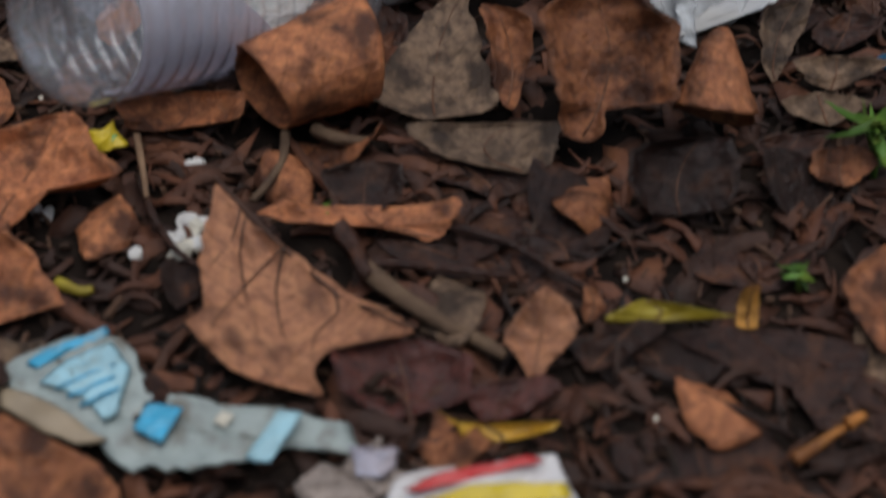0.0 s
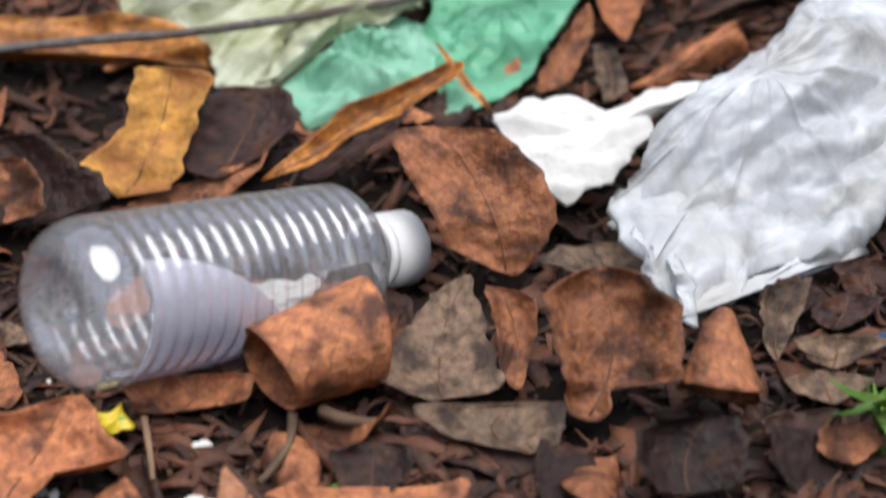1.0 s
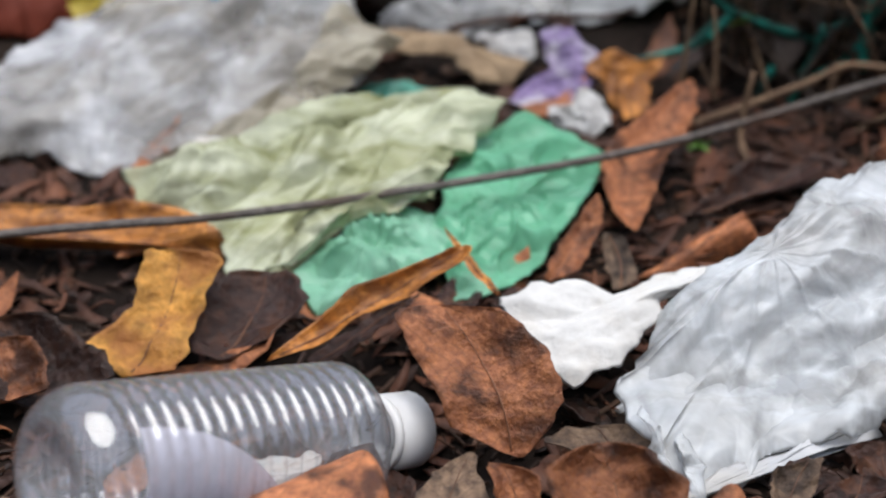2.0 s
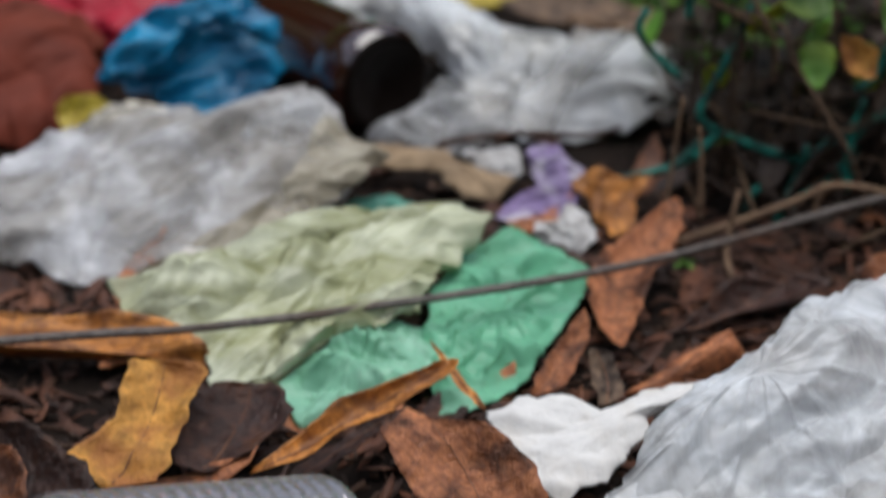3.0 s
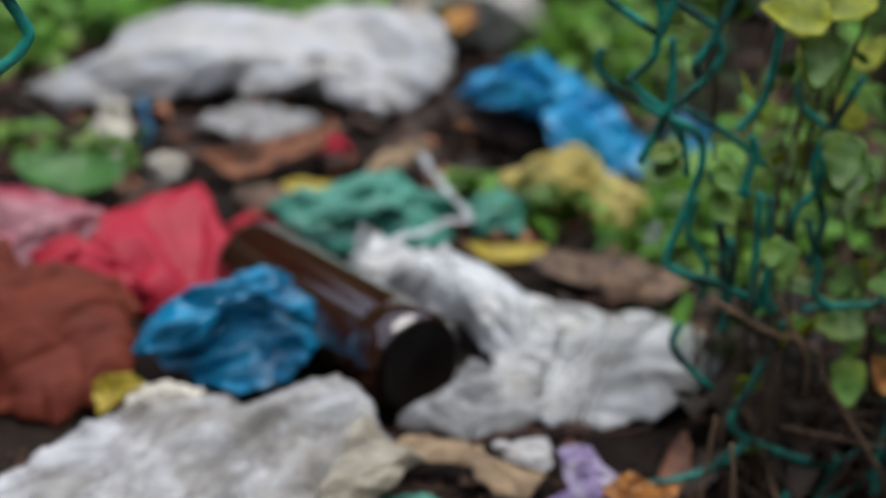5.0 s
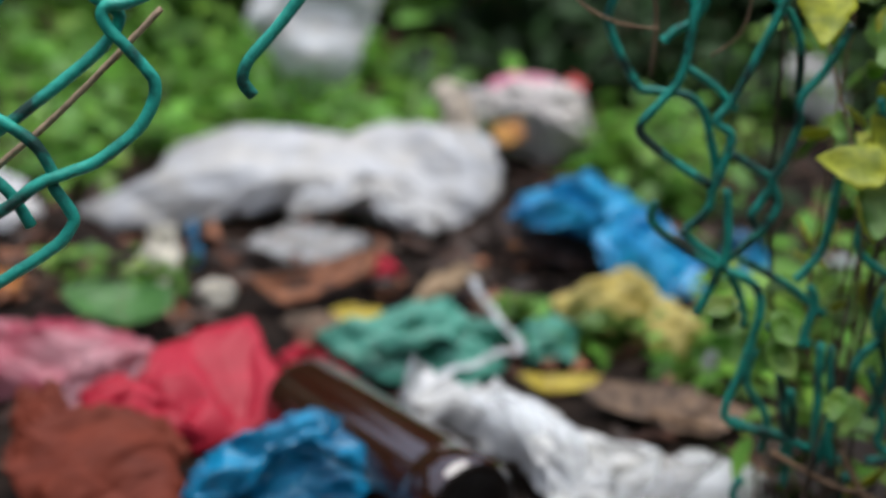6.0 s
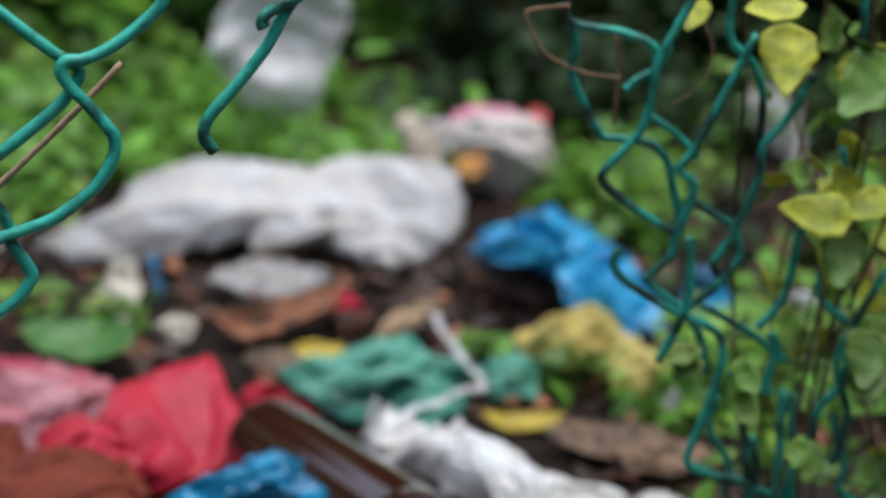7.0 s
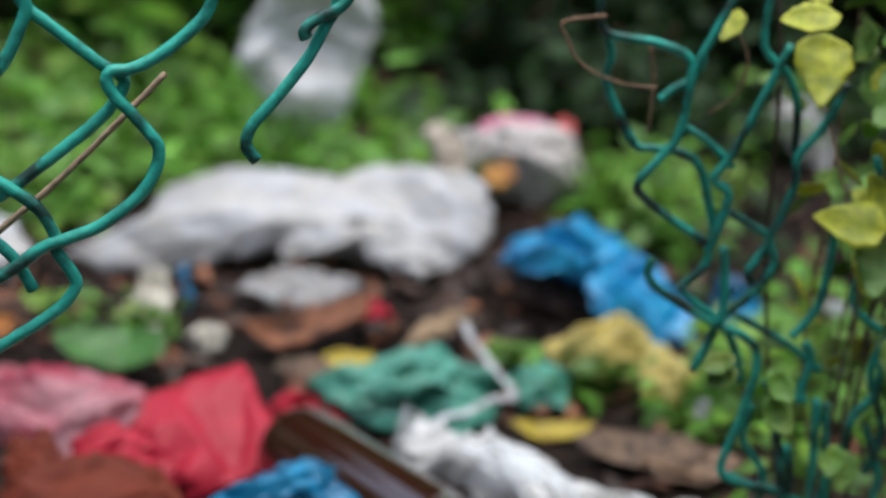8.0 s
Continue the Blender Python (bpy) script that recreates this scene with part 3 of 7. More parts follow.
bag("bag_lobe", (-0.0311, 0.6037, 0.0082), 13, [(-0.0391, -0.0116), (-0.0222, 0.0083), (-0.0125, 0.0273), (0.0085, 0.0346), (0.0245, 0.0284), (0.0335, 0.0071), (0.0296, -0.004), (0.0144, -0.0217), (-0.0104, -0.0317), (-0.0264, -0.0366)], PALE_MINT, 0.013, 0.004, 34, 6, parent=mint, rays=0.5, ragged=0.002)
bag("bag_body", (0.0273, 0.6454, 0.0119), 10, [(-0.0243, 0.0296), (-0.02, 0.0479), (0.0136, 0.0748), (0.0287, 0.0608), (0.0509, 0.0367), (0.042, 0.0101), (0.0238, -0.0231), (0.0122, -0.0467), (-0.0063, -0.0653), (-0.0239, -0.0686), (-0.0288, -0.0418), (-0.0366, -0.0134), (-0.0313, -0.0009)], MINT, 0.012, 0.005, 34, 7, parent=mint, rays=0.5, ragged=0.002)
bag("plastic_bag", (-0.1429, 0.7796, 0.0230), 18, [(-0.0969, 0.0159), (-0.0816, 0.0352), (-0.0505, 0.0602), (-0.0357, 0.0705), (0.0011, 0.0628), (0.0301, 0.0654), (0.0681, 0.0836), (0.0857, 0.0602), (0.1029, 0.0303), (0.1035, 0.0112), (0.092, -0.012), (0.0749, -0.0343), (0.0519, -0.0472), (0.0295, -0.0599), (0.0065, -0.0641), (-0.0216, -0.0723), (-0.0502, -0.0743), (-0.0754, -0.064), (-0.1064, -0.0556), (-0.128, -0.0119)], GREY_FILM, 0.018, 0.0055, 30, 8, grain_way=0.3, stretch=4.5, fine=0.5,
    label="dirty grey white crumpled plastic bag", category="plastic bag")
grey_bag = bpy.data.objects["plastic_bag.003"]
bag("flap", (-0.0719, 0.8094, 0.0400), 20, [(-0.0355, 0.0148), (-0.0017, 0.0384), (0.0155, 0.0173), (0.0331, -0.0121), (0.0206, -0.0294), (-0.0045, -0.0226), (-0.0275, -0.0065)], HAZY_FILM, 0.006, 0.005, 40, 108, parent=grey_bag, label="hazy clear plastic flap")
bag("flap", (-0.0795, 0.7515, 0.0251), 16, [(0.0235, 0.0687), (0.0353, 0.0508), (0.0558, 0.0418), (0.044, 0.0213), (0.0181, -0.0077), (-0.0156, -0.0313), (-0.0511, -0.0506), (-0.0713, -0.0597), (-0.0547, -0.0442), (-0.0163, -0.0225), (0.0086, 0.0024), (0.0237, 0.031)], HEM_FILM, 0.007, 0.005, 50, 109, parent=grey_bag, grain_way=0.5, label="dirty yellowish hem")
bag("flap", (-0.1208, 0.6957, 0.0203), 20, [(-0.008, -0.001), (-0.0018, 0.0068), (0.0078, 0.0048), (0.0064, -0.0038), (-0.0045, -0.0068)], FOAM, 0.003, 0.001, 60, 110, parent=grey_bag, count=48, rings=10, label="bright white torn patch")
bag("flap", (-0.0387, 0.6219, 0.0228), 22, [(-0.0383, -0.0395), (-0.0238, -0.0265), (-0.004, -0.0025), (0.0323, 0.0091), (0.0409, 0.0272), (0.0271, 0.0264), (-0.0045, 0.016), (-0.0297, -0.0102)], PALE_GREEN, 0.006, 0.004, 46, 111, parent=bpy.data.objects["plastic_bag.001"], label="paler folded hem")
bag("tissue", (0.0619, 0.7906, 0.0147), 30, [(-0.0077, 0.0278), (0.0085, 0.0299), (0.0208, 0.0162), (0.0296, 0.0008), (0.013, -0.0145), (-0.0095, -0.0295), (-0.0264, -0.0222), (-0.023, -0.0091), (-0.0054, 0.0005)], PURPLE, 0.012, 0.007, 120, 9,
    label="crumpled purple and white tissue", category="tissue")
bag("tissue", (0.0710, 0.7406, 0.0081), 30, [(-0.0199, 0.0048), (0.0019, 0.0194), (0.0149, 0.005), (0.0087, -0.0162), (-0.0055, -0.0128)], TISSUE, 0.010, 0.005, 110, 10,
    label="small crumpled white tissue beside a green bag", category="tissue")
bag("plastic_bag", (-0.1494, 0.9444, 0.0373), 28, [(-0.062, -0.0137), (-0.0546, 0.0117), (-0.0311, 0.0288), (-0.0037, 0.0488), (0.0145, 0.0542), (0.0376, 0.0449), (0.0539, 0.0213), (0.0575, -0.0066), (0.0432, -0.0339), (0.0196, -0.0475), (-0.0051, -0.0458), (-0.0273, -0.0353), (-0.0425, -0.0268)], BLUE_FILM, 0.012, 0.009, 42, 11,
    label="crumpled blue plastic bag beside a brown bottle", category="plastic bag")
bag("bag_fold", (-0.1532, 0.9195, 0.0583), 34, [(-0.0516, -0.0193), (-0.0418, 0.0007), (-0.0146, 0.0156), (0.0199, 0.0383), (0.0374, 0.0348), (0.0616, -0.0001), (0.0508, -0.0024), (0.034, 0.012), (0.0151, 0.0065), (-0.0065, -0.0065), (-0.0198, -0.0232), (-0.037, -0.0292), (-0.0475, -0.027)], BLUE_FILM, 0.014, 0.005, 42, 123, parent=bpy.data.objects[scene.collection.objects[-1].name], heart=[(0.0138, 0.0222)][0], label="overhanging rolled edge of the bag")
bag("plastic_bag", (-0.2197, 1.1001, 0.0303), 30, [(-0.0682, 0.023), (-0.0212, 0.0493), (0.0195, 0.0654), (0.0354, 0.0335), (0.0506, 0.0026), (0.0588, -0.0222), (0.0303, -0.0417), (-0.0076, -0.0607), (-0.0341, -0.0417), (-0.0635, -0.0075)], RED_FILM, 0.020, 0.003, 22, 12, puff=4.0, ragged=0.0012, grain_way=0.9, fine=0.2,
    label="red plastic bag standing up in folds", category="plastic bag")
bag("plastic_bag", (-0.3679, 1.1722, 0.0192), 25, [(-0.091, 0.0328), (-0.0211, 0.0419), (0.0341, 0.0358), (0.0861, 0.0178), (0.0751, -0.0229), (0.0216, -0.037), (-0.0281, -0.0453), (-0.0767, -0.023)], PINK_FILM, 0.03, 0.004, 26, 13,
    label="faded pink plastic bag among red bags", category="plastic bag")
rust_bag = bag("plastic_bag", (-0.2555, 0.9432, 0.0287), 25, [(-0.076, 0.048), (-0.0203, 0.0674), (0.0034, 0.0602), (0.0295, 0.0354), (0.046, -0.0081), (0.0465, -0.0313), (0.0217, -0.0522), (0.0037, -0.0679), (-0.0546, -0.0515)], BROWN_CLOTH, 0.03, 0.004, 26, 14, grain_way=0.7, fine=0.3,
    label="rust red plastic bag lying beside a blue bag", category="plastic bag")
bag("plastic_bag", (0.0000, 1.0359, 0.0251), 22, [(-0.0749, 0.0233), (-0.0731, 0.0712), (-0.0613, 0.0353), (-0.0346, 0.0185), (-0.015, 0.0545), (-0.0067, 0.0368), (0.0217, 0.0258), (0.0414, 0.009), (0.0486, -0.0188), (0.0596, -0.0403), (0.0626, -0.0614), (0.0395, -0.0671), (0.0207, -0.0519), (0.0054, -0.0308), (-0.0341, -0.0042)], CLEAN_FILM, 0.016, 0.005, 34, 15, fine=0.5,
    label="white plastic bag with upright tied handles", category="plastic bag")
knotted = bpy.data.objects[scene.collection.objects[-1].name]
bag("handle", (-0.0686, 1.1003, 0.0263), 70, [(-0.0145, -0.0195), (-0.0107, 0.0035), (-0.0052, 0.0273), (0.0005, 0.01), (0.0082, -0.0024), (0.0218, -0.0189)], WHITE_FILM, 0.004, 0.002, 40, 112, parent=knotted, count=64, rings=14)
bag("handle", (-0.0153, 1.0812, 0.0282), 70, [(-0.0195, -0.0172), (-0.0068, 0.0056), (0.0003, 0.0214), (0.0064, 0.0067), (0.0196, -0.0165)], WHITE_FILM, 0.004, 0.002, 40, 113, parent=knotted, count=64, rings=14)
fence_bag = bag("plastic_bag", (0.1066, 0.9390, 0.0185), 22, [(-0.0666, -0.0413), (-0.0509, -0.0023), (-0.0422, 0.0284), (-0.0188, 0.0447), (0.0197, 0.051), (0.0452, 0.0383), (0.0615, 0.0154), (0.0555, -0.0049), (0.0274, -0.0299), (0.0006, -0.0494), (-0.0314, -0.05)], CLEAN_FILM, 0.02, 0.004, 26, 16, fine=0.35,
    label="dirty white plastic bag caught under the wire fence", category="plastic bag")
bag("plastic_bag", (0.0548, 0.9847, 0.0134), 14, [(-0.0346, -0.0091), (-0.0114, 0.0585), (0.0139, 0.0459), (0.043, 0.037), (0.0462, 0.0274), (0.0159, 0.0107), (0.0034, -0.0261), (-0.0097, -0.0554), (-0.028, -0.0558), (-0.0387, -0.0331)], CLEAN_FILM, 0.012, 0.006, 34, 122, label="white plastic sheet between two white bags", category="plastic bag")
bag("plastic_bag", (0.0114, 0.9074, 0.0112), 20, [(-0.0518, -0.0278), (-0.025, 0.0066), (-0.0089, 0.0323), (0.0147, 0.0251), (0.0398, 0.0156), (0.0315, -0.019), (-0.0003, -0.0329)], HAZY_FILM, 0.014, 0.005, 36, 17,
    label="hazy clear plastic wrap beside a brown bottle", category="plastic wrap")
teal_bag = bag("plastic_bag", (-0.0662, 1.2128, 0.0173), 20, [(-0.0929, 0.011), (-0.0617, 0.0184), (-0.0265, 0.0395), (0.0146, 0.0508), (0.0335, 0.027), (0.0699, 0.0011), (0.0475, -0.0059), (0.0654, -0.0185), (0.0305, -0.0506), (-0.022, -0.0455), (-0.0583, -0.0273)], TEAL_FILM, 0.025, 0.006, 26, 18,
    label="teal green plastic bag spread on the ground", category="plastic bag")
bag("plastic_bag", (0.0860, 1.3006, 0.0136), 25, [(-0.0545, 0.0118), (-0.0273, 0.0325), (0.0221, 0.0437), (0.0541, 0.0138), (0.0558, -0.0253), (0.027, -0.0322), (-0.0293, -0.03), (-0.0478, -0.0143)], YELLOW_FILM, 0.03, 0.006, 24, 19,
    label="dull yellow plastic bag in the weeds", category="plastic bag")
far_blue_bag = bag("plastic_bag", (0.0934, 1.4421, 0.0369), 25, [(-0.0976, 0.0196), (-0.0815, 0.0514), (-0.0489, 0.064), (-0.0269, 0.0766), (0.0104, 0.0612), (0.0354, 0.03), (0.055, 0.0072), (0.0819, -0.0442), (0.0797, -0.0693), (0.048, -0.0873), (0.0242, -0.0668), (-0.0104, -0.046), (-0.014, -0.0092), (-0.0554, 0.0128)], SKY_BLUE, 0.03, 0.008, 22, 20,
    label="bright blue plastic bag on brown leaves", category="plastic bag")
bag("sack", (-0.2025, 1.6072, 0.0355), 35, [(-0.242, -0.039), (-0.1775, -0.0089), (-0.1447, 0.0518), (-0.0995, 0.0719), (-0.0219, 0.0732), (0.0385, 0.0626), (0.0853, 0.0789), (0.1572, 0.0724), (0.1871, 0.0574), (0.1963, 0.0122), (0.1822, -0.032), (0.1483, -0.0575), (0.0973, -0.0619), (0.0621, -0.0412), (0.0216, -0.0347), (-0.0304, -0.0319), (-0.0858, -0.0508), (-0.1584, -0.0626), (-0.2157, -0.06)], SACK_FILM, 0.042, 0.005, 8, 21, puff=3.0, fine=0.3, swell=0.12,
    label="large white woven plastic sack lying on the heap", category="sack")
bag("packet", (0.0232, 1.8453, 0.0452), 50, [(-0.0988, 0.0412), (-0.0521, 0.0382), (-0.0056, 0.0463), (0.061, 0.0398), (0.0772, -0.0005), (0.0734, -0.0439), (0.021, -0.059), (-0.0248, -0.0453), (-0.0514, -0.0168)], PACKET_WHITE, 0.04, 0.008, 20, 22,
    label="crumpled white packet with pink and orange print", category="packet")

# Folds and layers of the far bags
sack = bpy.data.objects["sack"]
bag("sack_fold", (-0.1387, 1.5430, 0.0314), 40, [(-0.0831, -0.0021), (-0.0513, 0.0251), (-0.0127, 0.0413), (0.039, 0.0266), (0.0847, 0.0039), (0.0824, -0.0192), (0.0579, -0.0345), (0.0298, -0.0246), (0.0011, -0.0054), (-0.0248, 0.0075), (-0.0494, -0.0035), (-0.0737, -0.0151)], SACK_FILM, 0.014, 0.006, 20, 131, parent=sack, label="bluish white lower layer of the sack")
bag("paper_scrap", (-0.0607, 1.7823, 0.0695), 55, [(-0.0254, 0.0195), (-0.0129, 0.0347), (0.0064, 0.0316), (0.0295, -0.0205), (0.0139, -0.0342), (-0.0115, -0.0312)], CARD_PALE, 0.015, 0.005, 20, 133, label="beige crumpled paper between a sack and a packet", category="paper")
bag("plastic_bag", (-0.2701, 1.0278, 0.0312), 40, [(-0.0443, -0.002), (-0.0324, 0.0214), (-0.0036, 0.0391), (0.0238, 0.0244), (0.0562, -0.0046), (0.0389, -0.0214), (-0.0057, -0.0302), (-0.0328, -0.0266)], RED_FILM, 0.014, 0.005, 26, 134, label="crimson plastic bag folded beneath a brighter red one", category="plastic bag")
bag("plastic_bag", (-0.2921, 1.0614, 0.0500), 45, [(-0.0282, -0.0004), (-0.0149, 0.0189), (0.0059, 0.0277), (0.0361, 0.026), (0.0265, 0.0047), (0.0029, -0.0124), (-0.0079, -0.0352), (-0.0204, -0.0293)], PALE_PINK, 0.010, 0.005, 26, 135, grain_way=0.9, label="thin pale pink plastic sheet over red bags", category="plastic bag")
bag("bag_fold", (-0.2525, 0.9994, 0.0348), 45, [(-0.0299, 0.0142), (-0.0087, 0.0264), (0.0172, 0.0149), (0.0348, -0.0104), (0.0118, -0.0223), (-0.0253, -0.0228)], BROWN_CLOTH, 0.016, 0.005, 26, 136, grain_way=0.5, parent=rust_bag, fine=0.3)
bag("bag_fold", (-0.3167, 1.0009, 0.0395), 45, [(-0.0287, 0.03), (0.0009, 0.0365), (0.0147, 0.0186), (0.0213, -0.0166), (0.0109, -0.036), (-0.0192, -0.0326)], BROWN_CLOTH, 0.016, 0.005, 26, 137, grain_way=-0.9, parent=rust_bag, fine=0.3)
bag("bag_fold", (0.0438, 1.4017, 0.0748), 35, [(-0.0463, -0.0154), (-0.0286, 0.0071), (0.0022, 0.0302), (0.0329, 0.0275), (0.0396, -0.0045), (0.0164, -0.0206), (-0.0162, -0.0243)], SKY_BLUE, 0.018, 0.005, 26, 150, parent=far_blue_bag)
bag("bag_fold", (0.1104, 1.3544, 0.0393), 35, [(-0.0425, 0.037), (-0.0145, 0.0468), (0.0143, 0.0194), (0.0364, -0.0254), (0.0208, -0.0433), (0.0072, -0.023), (-0.0217, -0.0115)], SKY_BLUE, 0.016, 0.005, 26, 151, parent=far_blue_bag, grain_way=-0.9)
bag("bag_fold", (-0.0883, 1.1889, 0.0377), 30, [(-0.0619, -0.0053), (-0.0189, 0.0093), (0.0246, 0.028), (0.056, 0.0134), (0.0432, -0.0035), (0.0, -0.0179), (-0.043, -0.024)], TEAL_FILM, 0.012, 0.004, 26, 152, parent=teal_bag, label="paler teal strip of the bag")
bag("bag_fold", (0.0792, 0.9077, 0.0350), 35, [(-0.0354, -0.0319), (-0.0298, -0.0119), (-0.0078, 0.0151), (0.0146, 0.0344), (0.0455, 0.0372), (0.0206, 0.0095), (0.0019, -0.0113), (-0.0096, -0.0412)], HAZY_FILM, 0.010, 0.005, 30, 153, parent=fence_bag, grain_way=0.9, label="tan stained hazy fold of the bag")
bag("bag_fold", (0.0160, 1.0022, 0.0354), 35, [(-0.0504, 0.033), (-0.027, 0.0359), (-0.0036, 0.0294), (0.0274, 0.007), (0.0344, -0.0288), (0.0265, -0.0486), (0.0078, -0.0294), (-0.0151, 0.0015)], WHITE_FILM, 0.010, 0.005, 30, 154, parent=knotted, grain_way=-0.6)

# Clear bottle lying on its side
def along(start, end):
    """The pose at start whose x axis points to end."""
    d = (Vector(end) - Vector(start)).normalized()
    return Matrix.Translation(start) @ d.to_track_quat("X", "Z").to_matrix().to_4x4()


def clear_bottle(start, end, radius):
    length = (Vector(end) - Vector(start)).length
    bottle = group_empty("plastic_bottle", start)
    bottle.matrix_basis = along(start, end)
    tagged(bottle, "clear ribbed plastic water bottle lying on its side", "bottle")
    ribs_from, ribs_to, neck = 0.022, length - 0.043, length - 0.021
    outer = [(0.0125, 0.001), (0.012, 0.0035), (0.0085, 0.005), (0.0092, 0.0078), (0.0055, 0.0100), (0.0064, 0.0128), (0.0012, 0.0155), (0.0, 0.018), (0.0008, 0.0215), (0.0032, 0.0252), (0.0072, 0.028), (0.0115, radius - 0.0004), (0.015, radius), (0.0175, radius), (0.0185, radius - 0.0012), (0.020, radius)]
    count = 15
    for k in range(count):
        a = ribs_from + (ribs_to - ribs_from) * k / count
        w = (ribs_to - ribs_from) / count
        outer += [(a + w * 0.1, radius), (a + w * 0.4, radius - 0.0003), (a + w * 0.6, radius - 0.0021), (a + w * 0.8, radius - 0.0003)]
    for k in range(9):
        u = k / 8
        outer.append((ribs_to + (neck - ribs_to) * (0.05 + 0.95 * u), radius + (0.0125 - radius) * (0.5 - 0.5 * math.cos(u * 3.1416)) ** 1.1))
    outer += [(neck + 0.003, 0.0122), (neck + 0.004, 0.0145), (neck + 0.0055, 0.0145), (neck + 0.006, 0.0122), (length - 0.006, 0.0122)]
    inner = [(x + (0.0006 if x < 0.02 else 0), max(r - 0.0006, 0.0006)) for x, r in reversed(outer)]
    verts, faces = lathe(outer + inner, 64)
    shell = mesh_object("bottle_body", verts, faces, PET, bottle)
    shell.visible_shadow = False
    cap_r = 0.0152
    prof = [(length - 0.0175, cap_r - 0.002), (length - 0.0178, cap_r)] + [(length - 0.002, cap_r), (length - 0.0006, cap_r - 0.0012), (length, cap_r - 0.003), (length + 0.0002, 0.001)]
    verts, faces = lathe(prof, 48)
    verts = [(x, y * (1 + (0.02 if k % 2 else 0)), z * (1 + (0.02 if k % 2 else 0))) if length - 0.0179 < x < length - 0.0015 else (x, y, z) for k, (x, y, z) in enumerate(verts)]
    cap = tagged(mesh_object("cap", verts, faces, CAP, bottle), "white screw cap")
    ring = [(length - 0.0212, cap_r - 0.0025), (length - 0.0212, cap_r - 0.0004), (length - 0.0205, cap_r), (length - 0.0186, cap_r), (length - 0.0182, cap_r - 0.0005), (length - 0.0182, cap_r - 0.0025)]
    mesh_object("cap_ring", *lathe(ring, 48), CAP, cap)
    # a lilac label, still stuck on the lower flank
    verts, faces = [], []
    rows, cols = 30, 20
    for side in (0, 1):
        for i in range(rows + 1):
            for j in range(cols + 1):
                x = 0.023 + 0.07 * i / rows
                a = radians(200 + 128 * j / cols * (1 - 0.75 * (i / rows) ** 2.2))
                r = radius - 0.0030 + 0.0004 * math.sin(x * 950) - 0.0003 * side
                verts.append((x, r * math.sin(a), r * math.cos(a)))
    n = (rows + 1) * (cols + 1)
    for i in range(rows):
        for j in range(cols):
            a = i * (cols + 1) + j
            faces.append((a, a + 1, a + cols + 2, a + cols + 1))
            faces.append((n + a + cols + 1, n + a + cols + 2, n + a + 1, n + a))
    tagged(mesh_object("label", verts, faces, LABEL, bottle), "pale lilac paper label")
    return bottle


clear_bottle((-0.1326, 0.3955, 0.05), (-0.014, 0.4959, -0.008), 0.0302)


def brown_bottle(start, end, radius):
    length = (Vector(end) - Vector(start)).length
    bottle = group_empty("glass_bottle", start)
    bottle.matrix_basis = along(start, end)
    tagged(bottle, "empty dark brown glass bottle lying on its side", "bottle")
    body = length * 0.9
    prof = [(0.003, radius - 0.003), (0.006, radius - 0.0006), (0.010, radius), (0.03, radius), (0.031, radius - 0.0006), (0.035, radius - 0.0008), (body, radius - 0.0008)]
    for k in range(1, 11):
        u = k / 10
        prof.append((body + length * 0.1 * math.sin(u * 1.5708), 0.009 + (radius - 0.0098) * math.cos(u * 1.5708)))
    prof.append((length - 0.012, 0.008))
    mesh_object("bottle_body", *lathe(prof, 56), AMBER, bottle)
    base = [(0.003, radius - 0.0028), (0.0005, radius - 0.004), (0.0, radius - 0.006), (0.001, radius - 0.010), (0.006, radius - 0.016), (0.008, 0.001)]
    tagged(mesh_object("bottle_base", *lathe(base, 56), AMBER_DARK, bottle), "dark dished glass base")
    return bottle


brown_bottle((-0.0273, 0.9056, 0.034), (-0.1597, 1.0849, 0.0305), 0.0345)

# The torn chain-link fence: each strand is a wire of its own
fence = group_empty("chain_link_fence", (0.0, 0.64, 0.0))
tagged(fence, "torn green plastic-coated chain-link fence with vines", "fence")


def strand(points, radius=0.00235, parent=fence, name="wire", mat=None, **more):
    mat = WIRE if points[0][0] < 0 else GRIMY
    radius *= 1.0 if points[0][0] < 0 else 0.95
    ob = mesh_object(name, *tube(points, radius, 8, wobble=0.12, seed=len(bpy.data.objects), **more), mat)
    ob.parent = parent
    ob.matrix_basis = parent.matrix_basis.inverted()
    return ob


strand([(-0.1184, 0.6064, 0.4448), (-0.1199, 0.606, 0.4312), (-0.1219, 0.6055, 0.4204), (-0.1283, 0.6039, 0.4126), (-0.1401, 0.601, 0.4036), (-0.1498, 0.5986, 0.3993), (-0.1558, 0.597, 0.3989), (-0.1579, 0.5965, 0.3956), (-0.156, 0.597, 0.3905), (-0.1507, 0.5983, 0.3842), (-0.1439, 0.6, 0.3752), (-0.1413, 0.6007, 0.3703), (-0.1422, 0.6004, 0.3631), (-0.1486, 0.5989, 0.3529), (-0.1627, 0.5953, 0.3421), (-0.1744, 0.5924, 0.3379), (-0.1832, 0.5902, 0.3349), (-0.1942, 0.5874, 0.3271), (-0.212, 0.583, 0.3166), (-0.2258, 0.5796, 0.309)])
